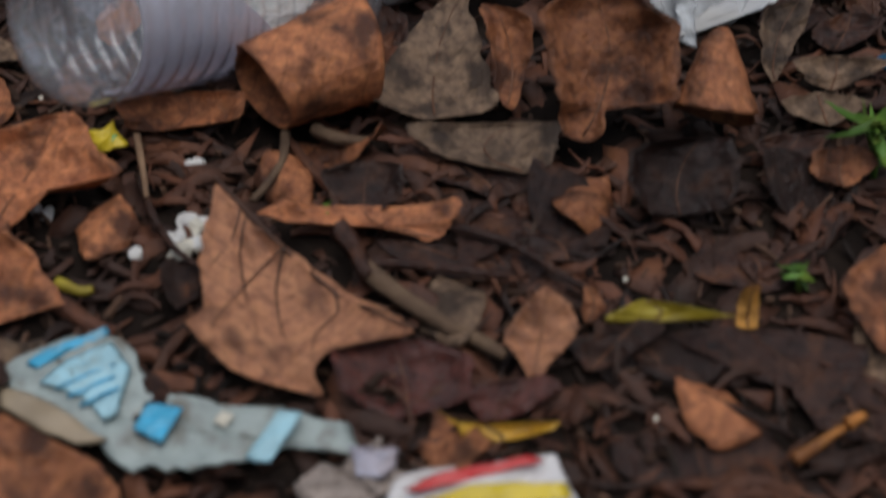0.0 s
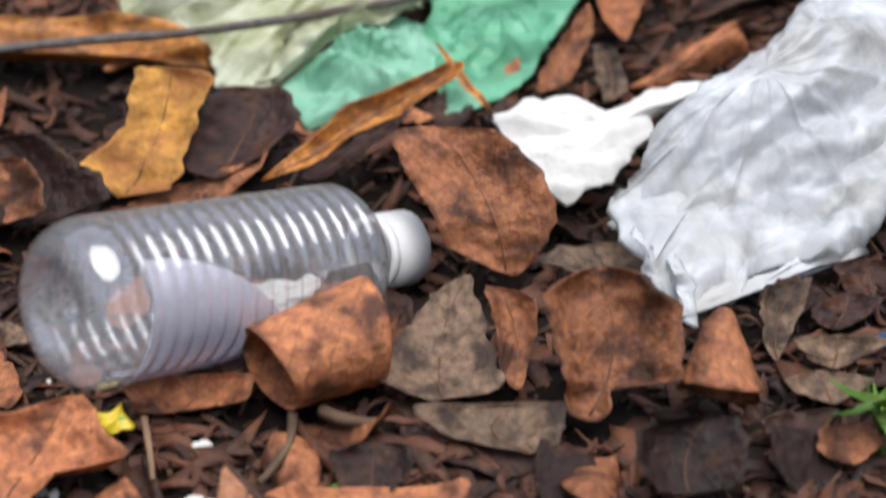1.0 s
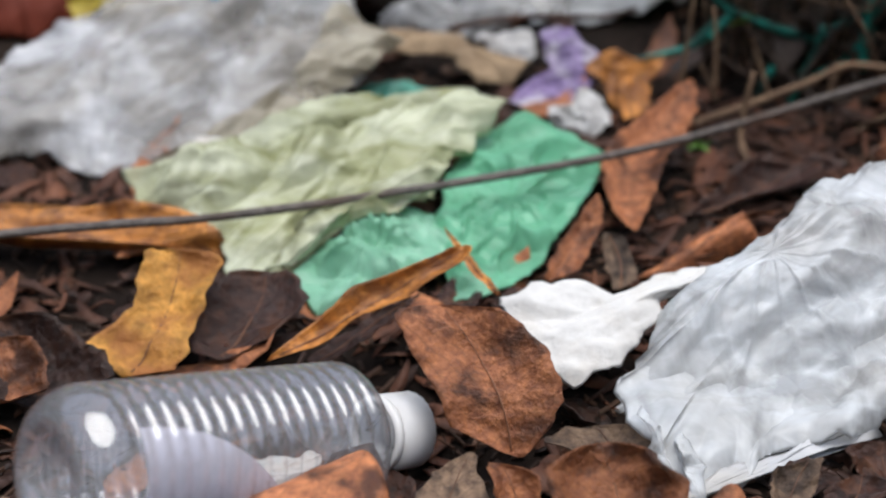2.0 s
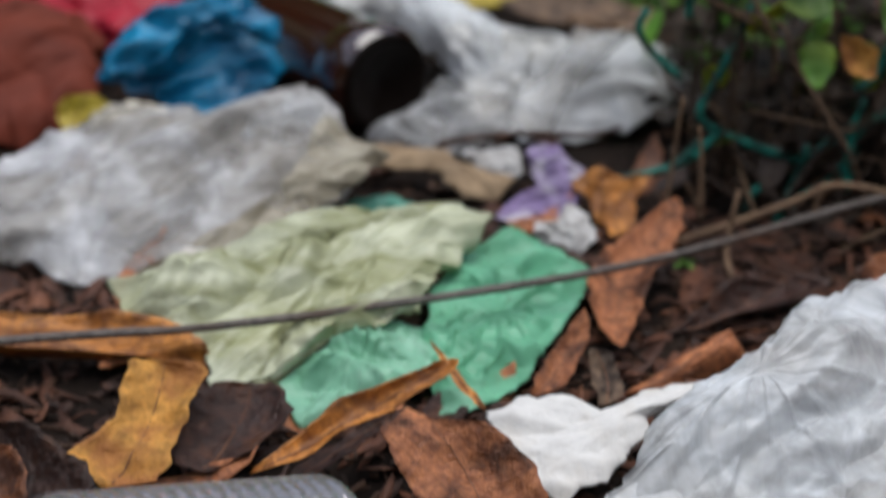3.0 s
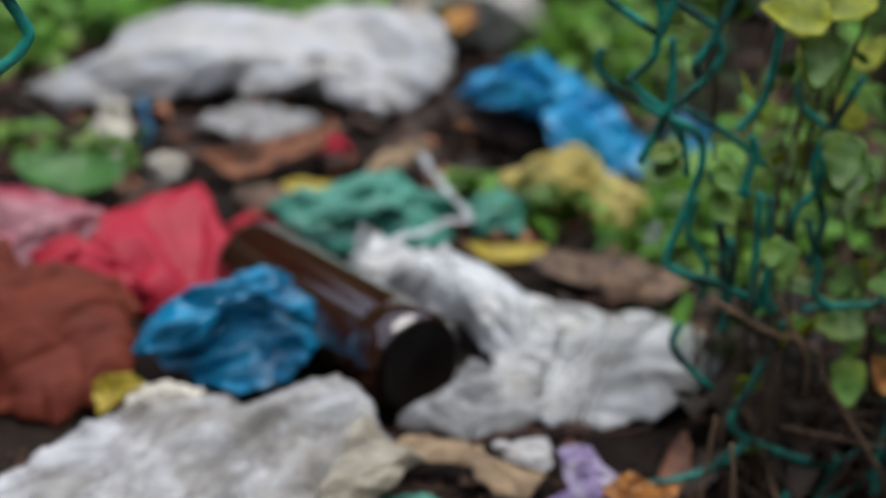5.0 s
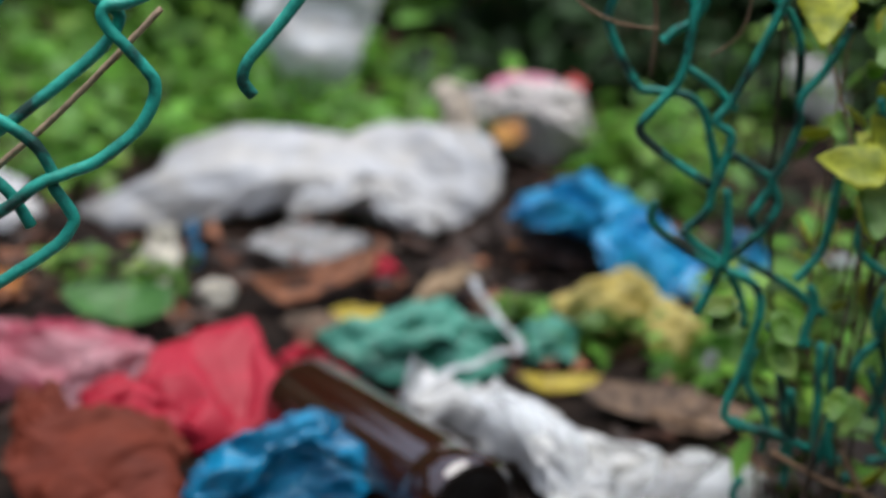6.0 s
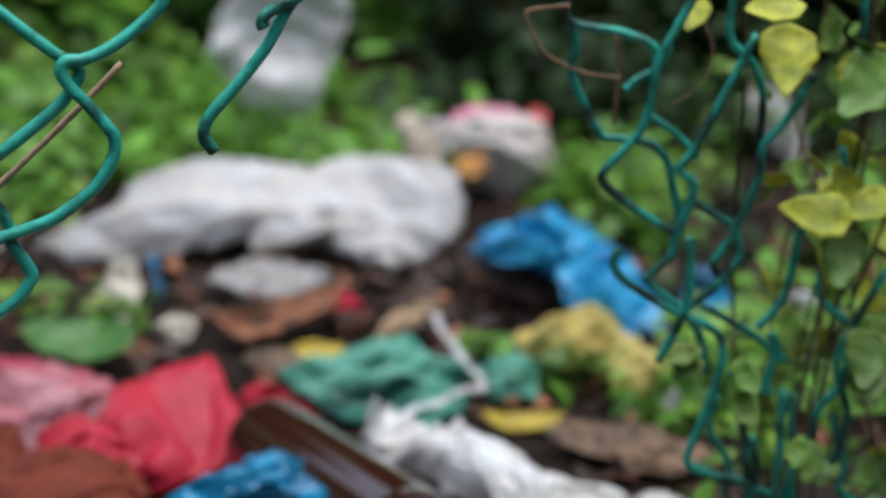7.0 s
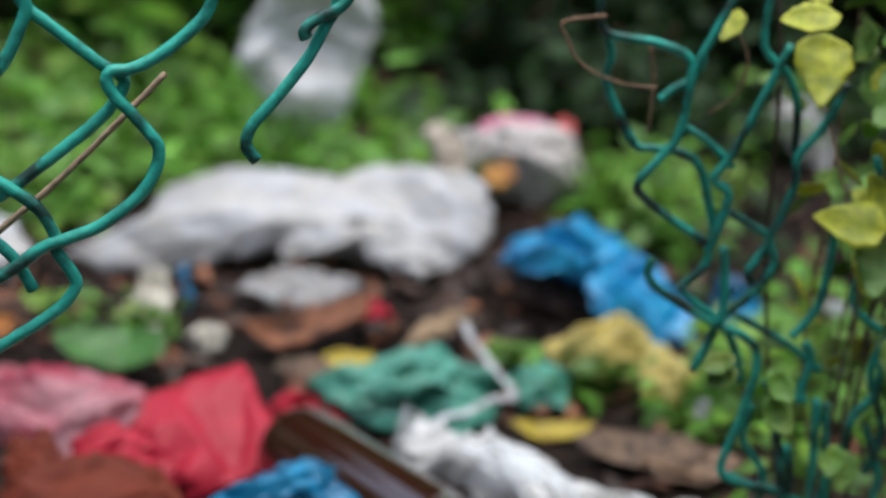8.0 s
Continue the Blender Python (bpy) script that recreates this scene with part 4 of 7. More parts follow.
strand([(-0.1829, 0.5953, 0.4453), (-0.1848, 0.5948, 0.432), (-0.1862, 0.5944, 0.4252), (-0.183, 0.5953, 0.4203), (-0.1778, 0.5965, 0.4158), (-0.1673, 0.5992, 0.4064), (-0.1593, 0.6012, 0.3997), (-0.1539, 0.6025, 0.3958), (-0.1536, 0.6026, 0.3914), (-0.1594, 0.6012, 0.3834), (-0.1694, 0.5986, 0.3746), (-0.1814, 0.5957, 0.3655), (-0.1933, 0.5927, 0.3565), (-0.2032, 0.5902, 0.3504), (-0.2057, 0.5896, 0.3432), (-0.1953, 0.5922, 0.3308), (-0.1887, 0.5938, 0.3174)])
strand([(-0.1858, 0.5916, 0.4324), (-0.1837, 0.5921, 0.4237), (-0.1851, 0.5917, 0.4169), (-0.1926, 0.5898, 0.4025), (-0.2065, 0.5864, 0.3881), (-0.2202, 0.583, 0.3767)])
strand([(-0.1996, 0.5881, 0.3614), (-0.189, 0.5908, 0.3536), (-0.1829, 0.5923, 0.3469), (-0.1788, 0.5933, 0.3371), (-0.1791, 0.5932, 0.3329), (-0.1736, 0.5946, 0.3228), (-0.1733, 0.5947, 0.3184), (-0.1776, 0.5936, 0.3122), (-0.1848, 0.5918, 0.3066), (-0.1969, 0.5888, 0.2994), (-0.213, 0.5847, 0.2897), (-0.2291, 0.5807, 0.28)])
strand([(-0.0747, 0.6183, 0.43), (-0.0779, 0.6175, 0.419), (-0.0819, 0.6165, 0.412), (-0.0881, 0.615, 0.401), (-0.0984, 0.6124, 0.3879), (-0.1076, 0.6101, 0.3779), (-0.1103, 0.6094, 0.3728), (-0.1105, 0.6094, 0.3685), (-0.1071, 0.6102, 0.3635)])
strand([(-0.0695, 0.6166, 0.4283), (-0.0756, 0.6151, 0.42), (-0.0825, 0.6134, 0.4166), (-0.0871, 0.6122, 0.4137), (-0.0889, 0.6118, 0.4111), (-0.0882, 0.612, 0.4087)], radius=0.0023)
strand([(0.0335, 0.7934, 0.407), (0.0314, 0.7932, 0.3911), (0.035, 0.7935, 0.3805), (0.0561, 0.7951, 0.3764), (0.0698, 0.7961, 0.3718), (0.0761, 0.7966, 0.3656), (0.0758, 0.7966, 0.3506)])
strand([(0.0994, 0.7943, 0.4076), (0.0911, 0.7937, 0.3918), (0.0839, 0.7932, 0.3771), (0.0766, 0.7926, 0.3623), (0.0736, 0.7924, 0.3418), (0.0701, 0.7921, 0.3293), (0.0611, 0.7915, 0.3182), (0.052, 0.7908, 0.307), (0.0579, 0.7912, 0.2984), (0.0737, 0.7924, 0.2868), (0.0881, 0.7935, 0.2774)])
strand([(0.0619, 0.7995, 0.347), (0.0685, 0.8, 0.3525), (0.0778, 0.8007, 0.358), (0.0827, 0.8011, 0.3689)])
strand([(0.0351, 0.8015, 0.3791), (0.0382, 0.8017, 0.3682), (0.036, 0.8016, 0.3545), (0.0509, 0.8027, 0.3251), (0.0593, 0.8033, 0.3222), (0.0762, 0.8046, 0.3193), (0.085, 0.8052, 0.3106), (0.0885, 0.8055, 0.2976), (0.0922, 0.8058, 0.283), (0.0915, 0.8057, 0.2712), (0.0892, 0.8056, 0.2608), (0.0783, 0.8047, 0.2504)])
strand([(0.1235, 0.7981, 0.3754), (0.114, 0.7974, 0.355), (0.1044, 0.7967, 0.3343), (0.0958, 0.7961, 0.3175), (0.0894, 0.7956, 0.309), (0.0967, 0.7961, 0.3032), (0.0971, 0.7961, 0.2961), (0.0924, 0.7958, 0.2802), (0.0887, 0.7955, 0.2715)])
strand([(0.0718, 0.7983, 0.3363), (0.089, 0.7995, 0.325), (0.0994, 0.8003, 0.3136)], radius=0.0021)
strand([(0.1528, 0.8023, 0.3558), (0.1481, 0.802, 0.3462), (0.1409, 0.8014, 0.3322), (0.1307, 0.8007, 0.3196), (0.1304, 0.8006, 0.3053), (0.1246, 0.8002, 0.288), (0.1197, 0.7998, 0.2779), (0.1233, 0.8001, 0.2661), (0.1183, 0.7997, 0.2557), (0.1077, 0.7989, 0.2439), (0.0973, 0.7982, 0.235), (0.0931, 0.7978, 0.2244), (0.0853, 0.7973, 0.2076)])
strand([(0.0982, 0.8022, 0.2914), (0.11, 0.8031, 0.284), (0.1204, 0.8039, 0.2766), (0.1154, 0.8035, 0.2663), (0.1108, 0.8032, 0.2574), (0.118, 0.8037, 0.2483)])
strand([(0.0965, 0.7931, 0.2753), (0.098, 0.7932, 0.2606), (0.0983, 0.7932, 0.2458), (0.0967, 0.7931, 0.2338)])
strand([(0.0622, 0.7935, 0.2688), (0.0597, 0.7933, 0.2615), (0.0637, 0.7936, 0.2541), (0.076, 0.7946, 0.245), (0.0937, 0.7959, 0.2342), (0.1084, 0.797, 0.228), (0.1161, 0.7976, 0.2203), (0.1177, 0.7977, 0.2079), (0.1141, 0.7974, 0.1925), (0.1089, 0.797, 0.1737), (0.1033, 0.7966, 0.1579), (0.1044, 0.7967, 0.1498), (0.1151, 0.7975, 0.1447), (0.1317, 0.7987, 0.1411), (0.1381, 0.7992, 0.1345)])
strand([(0.0766, 0.8026, 0.2511), (0.0857, 0.8033, 0.242), (0.0977, 0.8042, 0.2327), (0.1073, 0.8049, 0.2173), (0.1114, 0.8052, 0.1985)])
strand([(0.1142, 0.8034, 0.4065), (0.111, 0.8032, 0.3743), (0.1229, 0.8041, 0.3606), (0.1296, 0.8046, 0.3439), (0.1299, 0.8046, 0.3214)], radius=0.0021)
strand([(0.1536, 0.8044, 0.2843), (0.1512, 0.8042, 0.2606), (0.1483, 0.804, 0.2426), (0.1419, 0.8035, 0.2321), (0.1352, 0.803, 0.2246)])
strand([(0.1432, 0.8056, 0.2206), (0.1468, 0.8059, 0.2113), (0.1424, 0.8055, 0.1926), (0.1456, 0.8058, 0.1887), (0.1351, 0.805, 0.1911), (0.1228, 0.8041, 0.1992)])
strand([(0.1064, 0.8058, 0.2353), (0.1336, 0.8079, 0.2196), (0.1524, 0.8093, 0.2037)], radius=0.0021)
strand([(0.1836, 0.8086, 0.2107), (0.1823, 0.8085, 0.1919), (0.1716, 0.8077, 0.1794), (0.1672, 0.8074, 0.1602), (0.1598, 0.8068, 0.1408), (0.1553, 0.8065, 0.1211)])
strand([(0.1505, 0.8022, 0.191), (0.1513, 0.8022, 0.1624), (0.1516, 0.8022, 0.1397), (0.1518, 0.8022, 0.1167)])
strand([(0.13, 0.8026, 0.1747), (0.1344, 0.8029, 0.1554), (0.1373, 0.8032, 0.1226)])
strand([(0.1185, 0.8077, 0.185), (0.1153, 0.8075, 0.1658), (0.127, 0.8084, 0.1461), (0.1253, 0.8083, 0.1264)], radius=0.0021)
strand([(0.1746, 0.81, 0.4037), (0.1774, 0.8102, 0.3739), (0.1757, 0.81, 0.3629)], radius=0.0022)
strand([(0.1719, 0.8118, 0.3173), (0.1766, 0.8121, 0.2969), (0.1733, 0.8119, 0.2704), (0.1672, 0.8114, 0.2403), (0.1833, 0.8126, 0.2247)], radius=0.0022)
strand([(0.2003, 0.8129, 0.2524), (0.1886, 0.812, 0.2281), (0.179, 0.8113, 0.2033), (0.1879, 0.8119, 0.1714), (0.1812, 0.8114, 0.1455)], radius=0.0022)
strand([(0.1141, 0.7974, 0.1157), (0.11, 0.7971, 0.1067), (0.1156, 0.7975, 0.0947), (0.1345, 0.7989, 0.0765)], radius=0.0022)
strand([(0.1709, 0.8037, 0.1167), (0.1648, 0.8032, 0.0981), (0.157, 0.8026, 0.0793), (0.1476, 0.8019, 0.0584), (0.15, 0.8021, 0.0495), (0.1655, 0.8033, 0.0402), (0.1895, 0.8051, 0.0306), (0.2065, 0.8063, 0.0255), (0.222, 0.8075, 0.0353), (0.2368, 0.8086, 0.0494), (0.2388, 0.8088, 0.0601)])
strand([(0.1078, 0.803, 0.1473), (0.1225, 0.804, 0.139), (0.1352, 0.805, 0.1356), (0.1515, 0.8062, 0.1287), (0.168, 0.8075, 0.1218)])
strand([(0.1802, 0.8064, 0.1225), (0.1991, 0.8078, 0.124), (0.2213, 0.8095, 0.1254), (0.2269, 0.8099, 0.1321)])
strand([(0.1371, 0.8031, 0.1641), (0.1402, 0.8034, 0.1462), (0.1388, 0.8033, 0.1264), (0.1371, 0.8031, 0.1096)])
strand([(0.1562, 0.8036, 0.1883), (0.1574, 0.8037, 0.166), (0.1587, 0.8038, 0.1398), (0.1619, 0.804, 0.1198)], radius=0.0022)
strand([(0.2393, 0.8128, 0.051), (0.2388, 0.8128, 0.0291), (0.2369, 0.8126, 0.0032)])
strand([(0.2259, 0.8118, 0.011), (0.2103, 0.8106, 0.0002), (0.2018, 0.81, -0.0146), (0.1932, 0.8093, -0.0296)])
strand([(0.1023, 0.7985, 0.0164), (0.1216, 0.8, 0.0196), (0.1438, 0.8016, 0.0281), (0.1586, 0.8028, 0.044)], radius=0.0022)
strand([(0.2491, 0.8135, 0.0898), (0.2449, 0.8132, 0.0723), (0.2342, 0.8124, 0.0654)], radius=0.0022)
strand([(0.1778, 0.8062, 0.1751), (0.1872, 0.8069, 0.1458), (0.1855, 0.8068, 0.1325), (0.1993, 0.8078, 0.1223)], radius=0.0021)
strand([(0.2707, 0.8132, 0.0441), (0.2475, 0.8114, 0.0482), (0.2311, 0.8102, 0.0194), (0.216, 0.8091, 0.0049)], radius=0.0021)

strand([(0.1023, 0.7905, 0.0198), (0.1197, 0.7918, 0.0238), (0.1354, 0.793, 0.0286), (0.1472, 0.7939, 0.0421)], radius=0.0021)
strand([(0.2073, 0.7984, 0.0371), (0.2016, 0.798, 0.0126), (0.1909, 0.7972, -0.0141), (0.1848, 0.7967, -0.0193)])
strand([(0.2355, 0.8065, 0.0597), (0.2332, 0.8063, 0.0372), (0.233, 0.8063, 0.0087)])
strand([(0.2498, 0.8036, 0.0542), (0.2638, 0.8046, 0.0469), (0.2843, 0.8062, 0.0411), (0.3025, 0.8075, 0.0301)])
strand([(0.1819, 0.7965, 0.0132), (0.1737, 0.7959, -0.0052)], radius=0.0021)

# The thin rod along the fence's foot
rod = mesh_object("rod", *tube([(-0.42, 0.545, 0.034), (-0.1733, 0.5946, 0.03), (-0.1, 0.6045, 0.03), (-0.003, 0.631, 0.03), (0.0806, 0.6596, 0.03), (0.139, 0.688, 0.03), (0.204, 0.7265, 0.03), (0.262, 0.7556, 0.03), (0.42, 0.83, 0.026)], 0.0020, 10, wobble=0.2), ROD)
tagged(rod, "thin rusty grey metal rod along the fence foot", "rod")


# Single leaves of the litter that stand out
DRY = "dry brown curled leaf on damp soil"
ROT = "dark rotting leaf flat on the soil"
FADED = "grey faded dead leaf on the soil"
big = dead_leaf((-0.0523, 0.3067, 0.0069), 14, [(-0.0201, 0.0453), (-0.0123, 0.0348), (0.0009, 0.0233), (0.012, 0.0131), (0.0264, 0.0021), (0.045, -0.0111), (0.0266, -0.0114), (0.0178, -0.0141), (0.0127, -0.0197), (0.0155, -0.0286), (0.0025, -0.026), (-0.0098, -0.0221), (-0.0188, -0.0154), (-0.0273, -0.0057), (-0.0222, -0.002), (-0.0243, 0.0117), (-0.0246, 0.0258)], TAN, 31, "large light brown dry leaf with dark veins", cup=0.25, curl=0.15, ribs=[[(-0.0211, 0.0464), (-0.0104, 0.0347), (0.0028, 0.0203), (0.0193, 0.0051), (0.0335, -0.0048), (0.0432, -0.0103)], [(-0.0123, 0.0368), (-0.0155, 0.0256), (-0.0213, 0.0157)], [(0.0019, 0.0213), (-0.0004, 0.0074), (0.0018, -0.0062), (0.0056, -0.0158)], [(-0.0104, 0.0347), (-0.0126, 0.0215), (-0.0091, 0.0036), (-0.0051, -0.008)], [(0.0175, 0.0067), (0.0194, -0.0007), (0.0125, -0.0083), (0.0118, -0.0178)], [(0.0111, 0.0131), (0.0155, 0.017), (0.0191, 0.015)], [(0.0264, 0.0001), (0.0353, -0.0039), (0.0406, -0.0068)], [(0.0019, 0.0213), (-0.006, 0.0154), (-0.0161, -0.0001), (-0.0192, -0.0078)]])
dead_leaf((-0.0125, 0.2837, 0.0023), 10, [(-0.022, 0.0102), (0.0043, 0.0123), (0.0199, 0.0046), (0.0187, -0.0087), (-0.0027, -0.013), (-0.0182, -0.0053)], WET_RED, 32, "dark red brown rotting leaf", curl=0.2)
dead_leaf((0.0213, 0.2766, 0.0025), 20, [(-0.0141, 0.0031), (0.0084, 0.0066), (0.0137, 0.0026), (0.0028, -0.0051), (-0.0109, -0.0072)], WET_RED, 33, "wet red brown rotting leaf on the soil")
dead_leaf((-0.0261, 0.3489, 0.0021), 15, [(-0.0349, 0.0006), (-0.0237, 0.0053), (-0.001, 0.0022), (0.0292, 0.0053), (0.0314, -0.0015), (0.0215, -0.008), (-0.001, -0.001), (-0.0216, -0.0027)], BROWN, 34, DRY)
dead_leaf((-0.1390, 0.3218, 0.0049), 20, [(-0.0211, 0.015), (-0.0049, 0.0183), (0.0047, 0.0127), (0.0149, -0.001), (0.0186, -0.0083), (0.0083, -0.0104), (-0.0021, -0.0144), (-0.0185, -0.0119)], BROWN, 35, DRY)
dead_leaf((-0.1376, 0.3645, 0.0070), 20, [(-0.0286, 0.0108), (-0.0136, 0.0157), (0.013, 0.023), (0.0239, 0.0064), (0.0332, -0.0032), (0.0077, -0.0071), (0.0008, -0.0151), (-0.01, -0.0205), (-0.0263, -0.01)], BROWN, 36, "reddish brown dry leaf beside a clear bottle", cup=0.5)
dead_leaf((0.0297, 0.2975, 0.0089), 35, [(0.0017, 0.0136), (0.0125, 0.0029), (0.0047, -0.0081), (-0.0032, -0.0155), (-0.0112, -0.0009), (-0.0045, 0.0081)], TAN, 37, "small light brown squared dry leaf", cup=0.2)
dead_leaf((0.0470, 0.3118, 0.0047), 45, [(-0.0032, 0.0049), (0.0021, 0.0041), (0.0035, -0.0024), (-0.0024, -0.0066)], BROWN, 38, DRY)
dead_leaf((0.0147, 0.4873, 0.0230), 48, [(-0.0346, 0.0251), (-0.0212, 0.0288), (0.0052, 0.0261), (0.0183, 0.0156), (0.0264, 0.0039), (0.0292, -0.0076), (0.0245, -0.0203), (0.0139, -0.0309), (-0.0003, -0.026), (-0.0134, -0.0191), (-0.0197, -0.0044), (-0.0283, 0.009)], BROWN, 39, "broad brown dead leaf standing on edge", cup=0.3, curl=-0.15)
dead_leaf((0.0571, 0.4088, 0.0168), 38, [(-0.0237, 0.0135), (-0.0142, 0.0225), (-0.0019, 0.0268), (0.0121, 0.022), (0.0239, 0.0094), (0.0237, -0.0169), (0.0145, -0.0087), (0.0017, -0.0048), (-0.0027, -0.0273), (-0.0156, -0.0264), (-0.0179, -0.01)], BROWN, 40, "torn curled brown dry leaf", cup=0.7)
dead_leaf((0.0238, 0.4184, 0.0107), 35, [(-0.0093, 0.0192), (0.0075, 0.015), (0.0086, 0.0003), (0.0022, -0.0186), (-0.0032, -0.0165), (-0.0057, 0.0006)], BROWN, 41, DRY, cup=0.5)
dead_leaf((0.0005, 0.4179, 0.0058), 14, [(-0.0281, -0.014), (-0.0063, 0.0211), (0.0087, 0.031), (0.0145, 0.0055), (0.0182, -0.0198), (-0.007, -0.0239)], GREY, 42, FADED)
dead_leaf((0.0152, 0.3807, 0.0009), 6, [(-0.0268, 0.0077), (0.024, 0.0114), (0.0216, -0.0084), (-0.0008, -0.0088), (-0.0181, -0.002)], GREY, 43, FADED)
dead_leaf((0.0612, 0.4696, 0.0013), 10, [(-0.0248, -0.0014), (-0.0131, 0.0085), (0.0201, 0.0061), (0.0211, -0.0055), (-0.0033, -0.0077)], GREY, 44, FADED)
dead_leaf((0.0780, 0.3615, 0.0066), 30, [(-0.0121, 0.0107), (0.0169, 0.014), (0.0193, 0.0026), (0.017, -0.0112), (-0.0081, -0.0131), (-0.0152, -0.0063), (-0.0178, 0.0034)], DARK, 46, "dark brown leaf with raised light edges", cup=0.7)
dead_leaf((0.1234, 0.4292, 0.0087), 30, [(-0.0056, 0.0099), (0.0121, 0.0144), (0.0058, -0.0014), (-0.004, -0.0174), (-0.0083, -0.0054)], GREY, 47, FADED)
dead_leaf((0.1354, 0.3695, 0.0032), 25, [(-0.0099, 0.0041), (0.0055, 0.0076), (0.0126, -0.0001), (0.0015, -0.0075), (-0.0096, -0.004)], BROWN, 48, DRY)
dead_leaf((-0.0911, 0.3997, 0.0028), 25, [(-0.0223, 0.0035), (-0.002, 0.0082), (0.0233, 0.0051), (0.0205, -0.0038), (-0.0013, -0.0067), (-0.0183, -0.0063)], BROWN, 49, "brown dry leaf under a clear bottle", cup=0.4)
for seed, leaf in enumerate((
    ((0.0762, 0.2582, -0.0034), 3, [(-0.0269, 0.0045), (-0.0058, 0.0116), (0.0178, 0.0092), (0.0278, -0.0042), (0.0084, -0.0118), (-0.0213, -0.0094)]), ((0.0657, 0.2931, -0.0023), 4, [(-0.0278, 0.007), (-0.001, 0.0086), (0.0252, 0.0035), (0.015, -0.0088), (-0.0114, -0.0103)]),
    ((0.1047, 0.2929, -0.0018), 5, [(-0.0347, 0.0083), (-0.004, 0.0116), (0.0267, 0.0027), (0.0188, -0.0135), (-0.0067, -0.009)]), ((0.0072, 0.3342, -0.0022), 5, [(-0.0305, 0.009), (-0.0043, 0.0067), (0.0253, -0.0012), (0.0213, -0.009), (-0.0118, -0.0055)]),
    ((0.1029, 0.3317, -0.0022), 4, [(-0.0154, 0.0118), (0.0124, 0.0089), (0.02, -0.0027), (0.0022, -0.0114), (-0.0192, -0.0065)]), ((0.1239, 0.2759, -0.0033), 3, [(-0.0174, 0.0063), (0.001, 0.0122), (0.017, 0.0037), (0.0102, -0.0142), (-0.0109, -0.0079)]),
    ((0.0069, 0.3762, -0.0020), 5, [(-0.023, 0.0135), (0.0066, 0.0078), (0.0275, -0.0075), (0.008, -0.012), (-0.0191, -0.0017)]), ((0.0345, 0.3438, -0.0023), 4, [(-0.0161, 0.0112), (0.0064, 0.006), (0.0226, -0.0061), (0.0018, -0.0103), (-0.0146, -0.0007)]),
)):
    dead_leaf(*leaf, DARK, 170 + seed, "flat decayed dark leaf pressed into the soil", curl=0.05, cup=0.05, wave=0.003)
for seed, leaf in enumerate((
    ((0.1479, 0.4372, 0.0026), 25, [(-0.0119, -0.0002), (0.002, 0.0087), (0.0162, 0.0038), (0.0021, -0.0063), (-0.0084, -0.006)]), ((0.1414, 0.4164, 0.0019), 20, [(-0.0154, 0.0023), (0.0018, 0.0065), (0.0197, 0.0015), (0.0041, -0.0055), (-0.0102, -0.0047)]),
    ((0.1621, 0.4544, 0.0043), 30, [(-0.0139, 0.0033), (-0.0002, 0.0087), (0.0166, 0.0038), (0.006, -0.0086), (-0.0085, -0.0072)]), ((0.1342, 0.3979, 0.0024), 20, [(-0.016, 0.0005), (-0.001, 0.0068), (0.0161, -0.0003), (0.001, -0.007)]),
    ((0.1199, 0.3794, 0.0016), 15, [(-0.0129, 0.0005), (-0.0003, 0.0058), (0.0153, 0.0043), (0.006, -0.0044), (-0.008, -0.0063)]),
)):
    dead_leaf(*leaf, GREY if seed % 2 else DARK, 140 + seed, "narrow grey faded leaf beside a white bag", cup=0.4)
bag("plastic_scrap", (0.1597, 0.4183, 0.0077), 25, [(-0.0053, 0.0018), (0.0017, 0.0043), (0.0065, -0.002), (-0.0028, -0.004)], BLUE_FILM, 0.003, 0.002, 60, 145, count=48, rings=12, label="small blue plastic scrap among grey leaves", category="plastic scrap")
dead_leaf((0.1366, 0.3079, 0.0060), 20, [(-0.0111, 0.0073), (0.0045, 0.0189), (0.0147, -0.004), (0.0004, -0.0176), (-0.0084, -0.0046)], BROWN, 50, DRY)
dead_leaf((-0.1225, 0.2505, 0.0041), 12, [(-0.0251, 0.0178), (-0.01, 0.0181), (0.0077, 0.0096), (0.0253, -0.0016), (0.0285, -0.0111), (-0.0055, -0.0198), (-0.0209, -0.0129)], BROWN, 51, DRY)
dead_leaf((-0.1719, 0.5182, 0.0085), 25, [(-0.032, 0.0179), (-0.0184, 0.0218), (0.0082, 0.0178), (0.0314, -0.0002), (0.0409, -0.0136), (0.0107, -0.0201), (-0.0124, -0.0184), (-0.0283, -0.0051)], DARK, 52, ROT, cup=0.5)
dead_leaf((-0.1786, 0.5096, 0.0123), 32, [(-0.0207, 0.0097), (-0.0074, 0.014), (0.0114, 0.0117), (0.0198, 0.0016), (0.0188, -0.0112), (-0.0038, -0.0157), (-0.0182, -0.0101)], BROWN, 53, DRY, cup=0.5)
dead_leaf((-0.0853, 0.5513, 0.0077), 20, [(-0.0182, 0.0057), (-0.0073, 0.0215), (0.0148, 0.0242), (0.0268, 0.0049), (0.0122, -0.0143), (-0.0063, -0.0226), (-0.022, -0.0195)], DARK, 54, "dark grey brown leaf beside a green bag", cup=0.4)
dead_leaf((-0.1657, 0.6287, 0.0062), 24, [(-0.0668, 0.0129), (-0.0347, 0.0146), (0.003, 0.0149), (0.0387, 0.0075), (0.0583, -0.0037), (0.067, -0.0152), (0.0402, -0.0099), (0.0057, -0.0082), (-0.0477, -0.0059), (-0.0635, -0.0069)], ORANGE, 55, "torn orange brown leaf strip under the rod", wave=0.004)
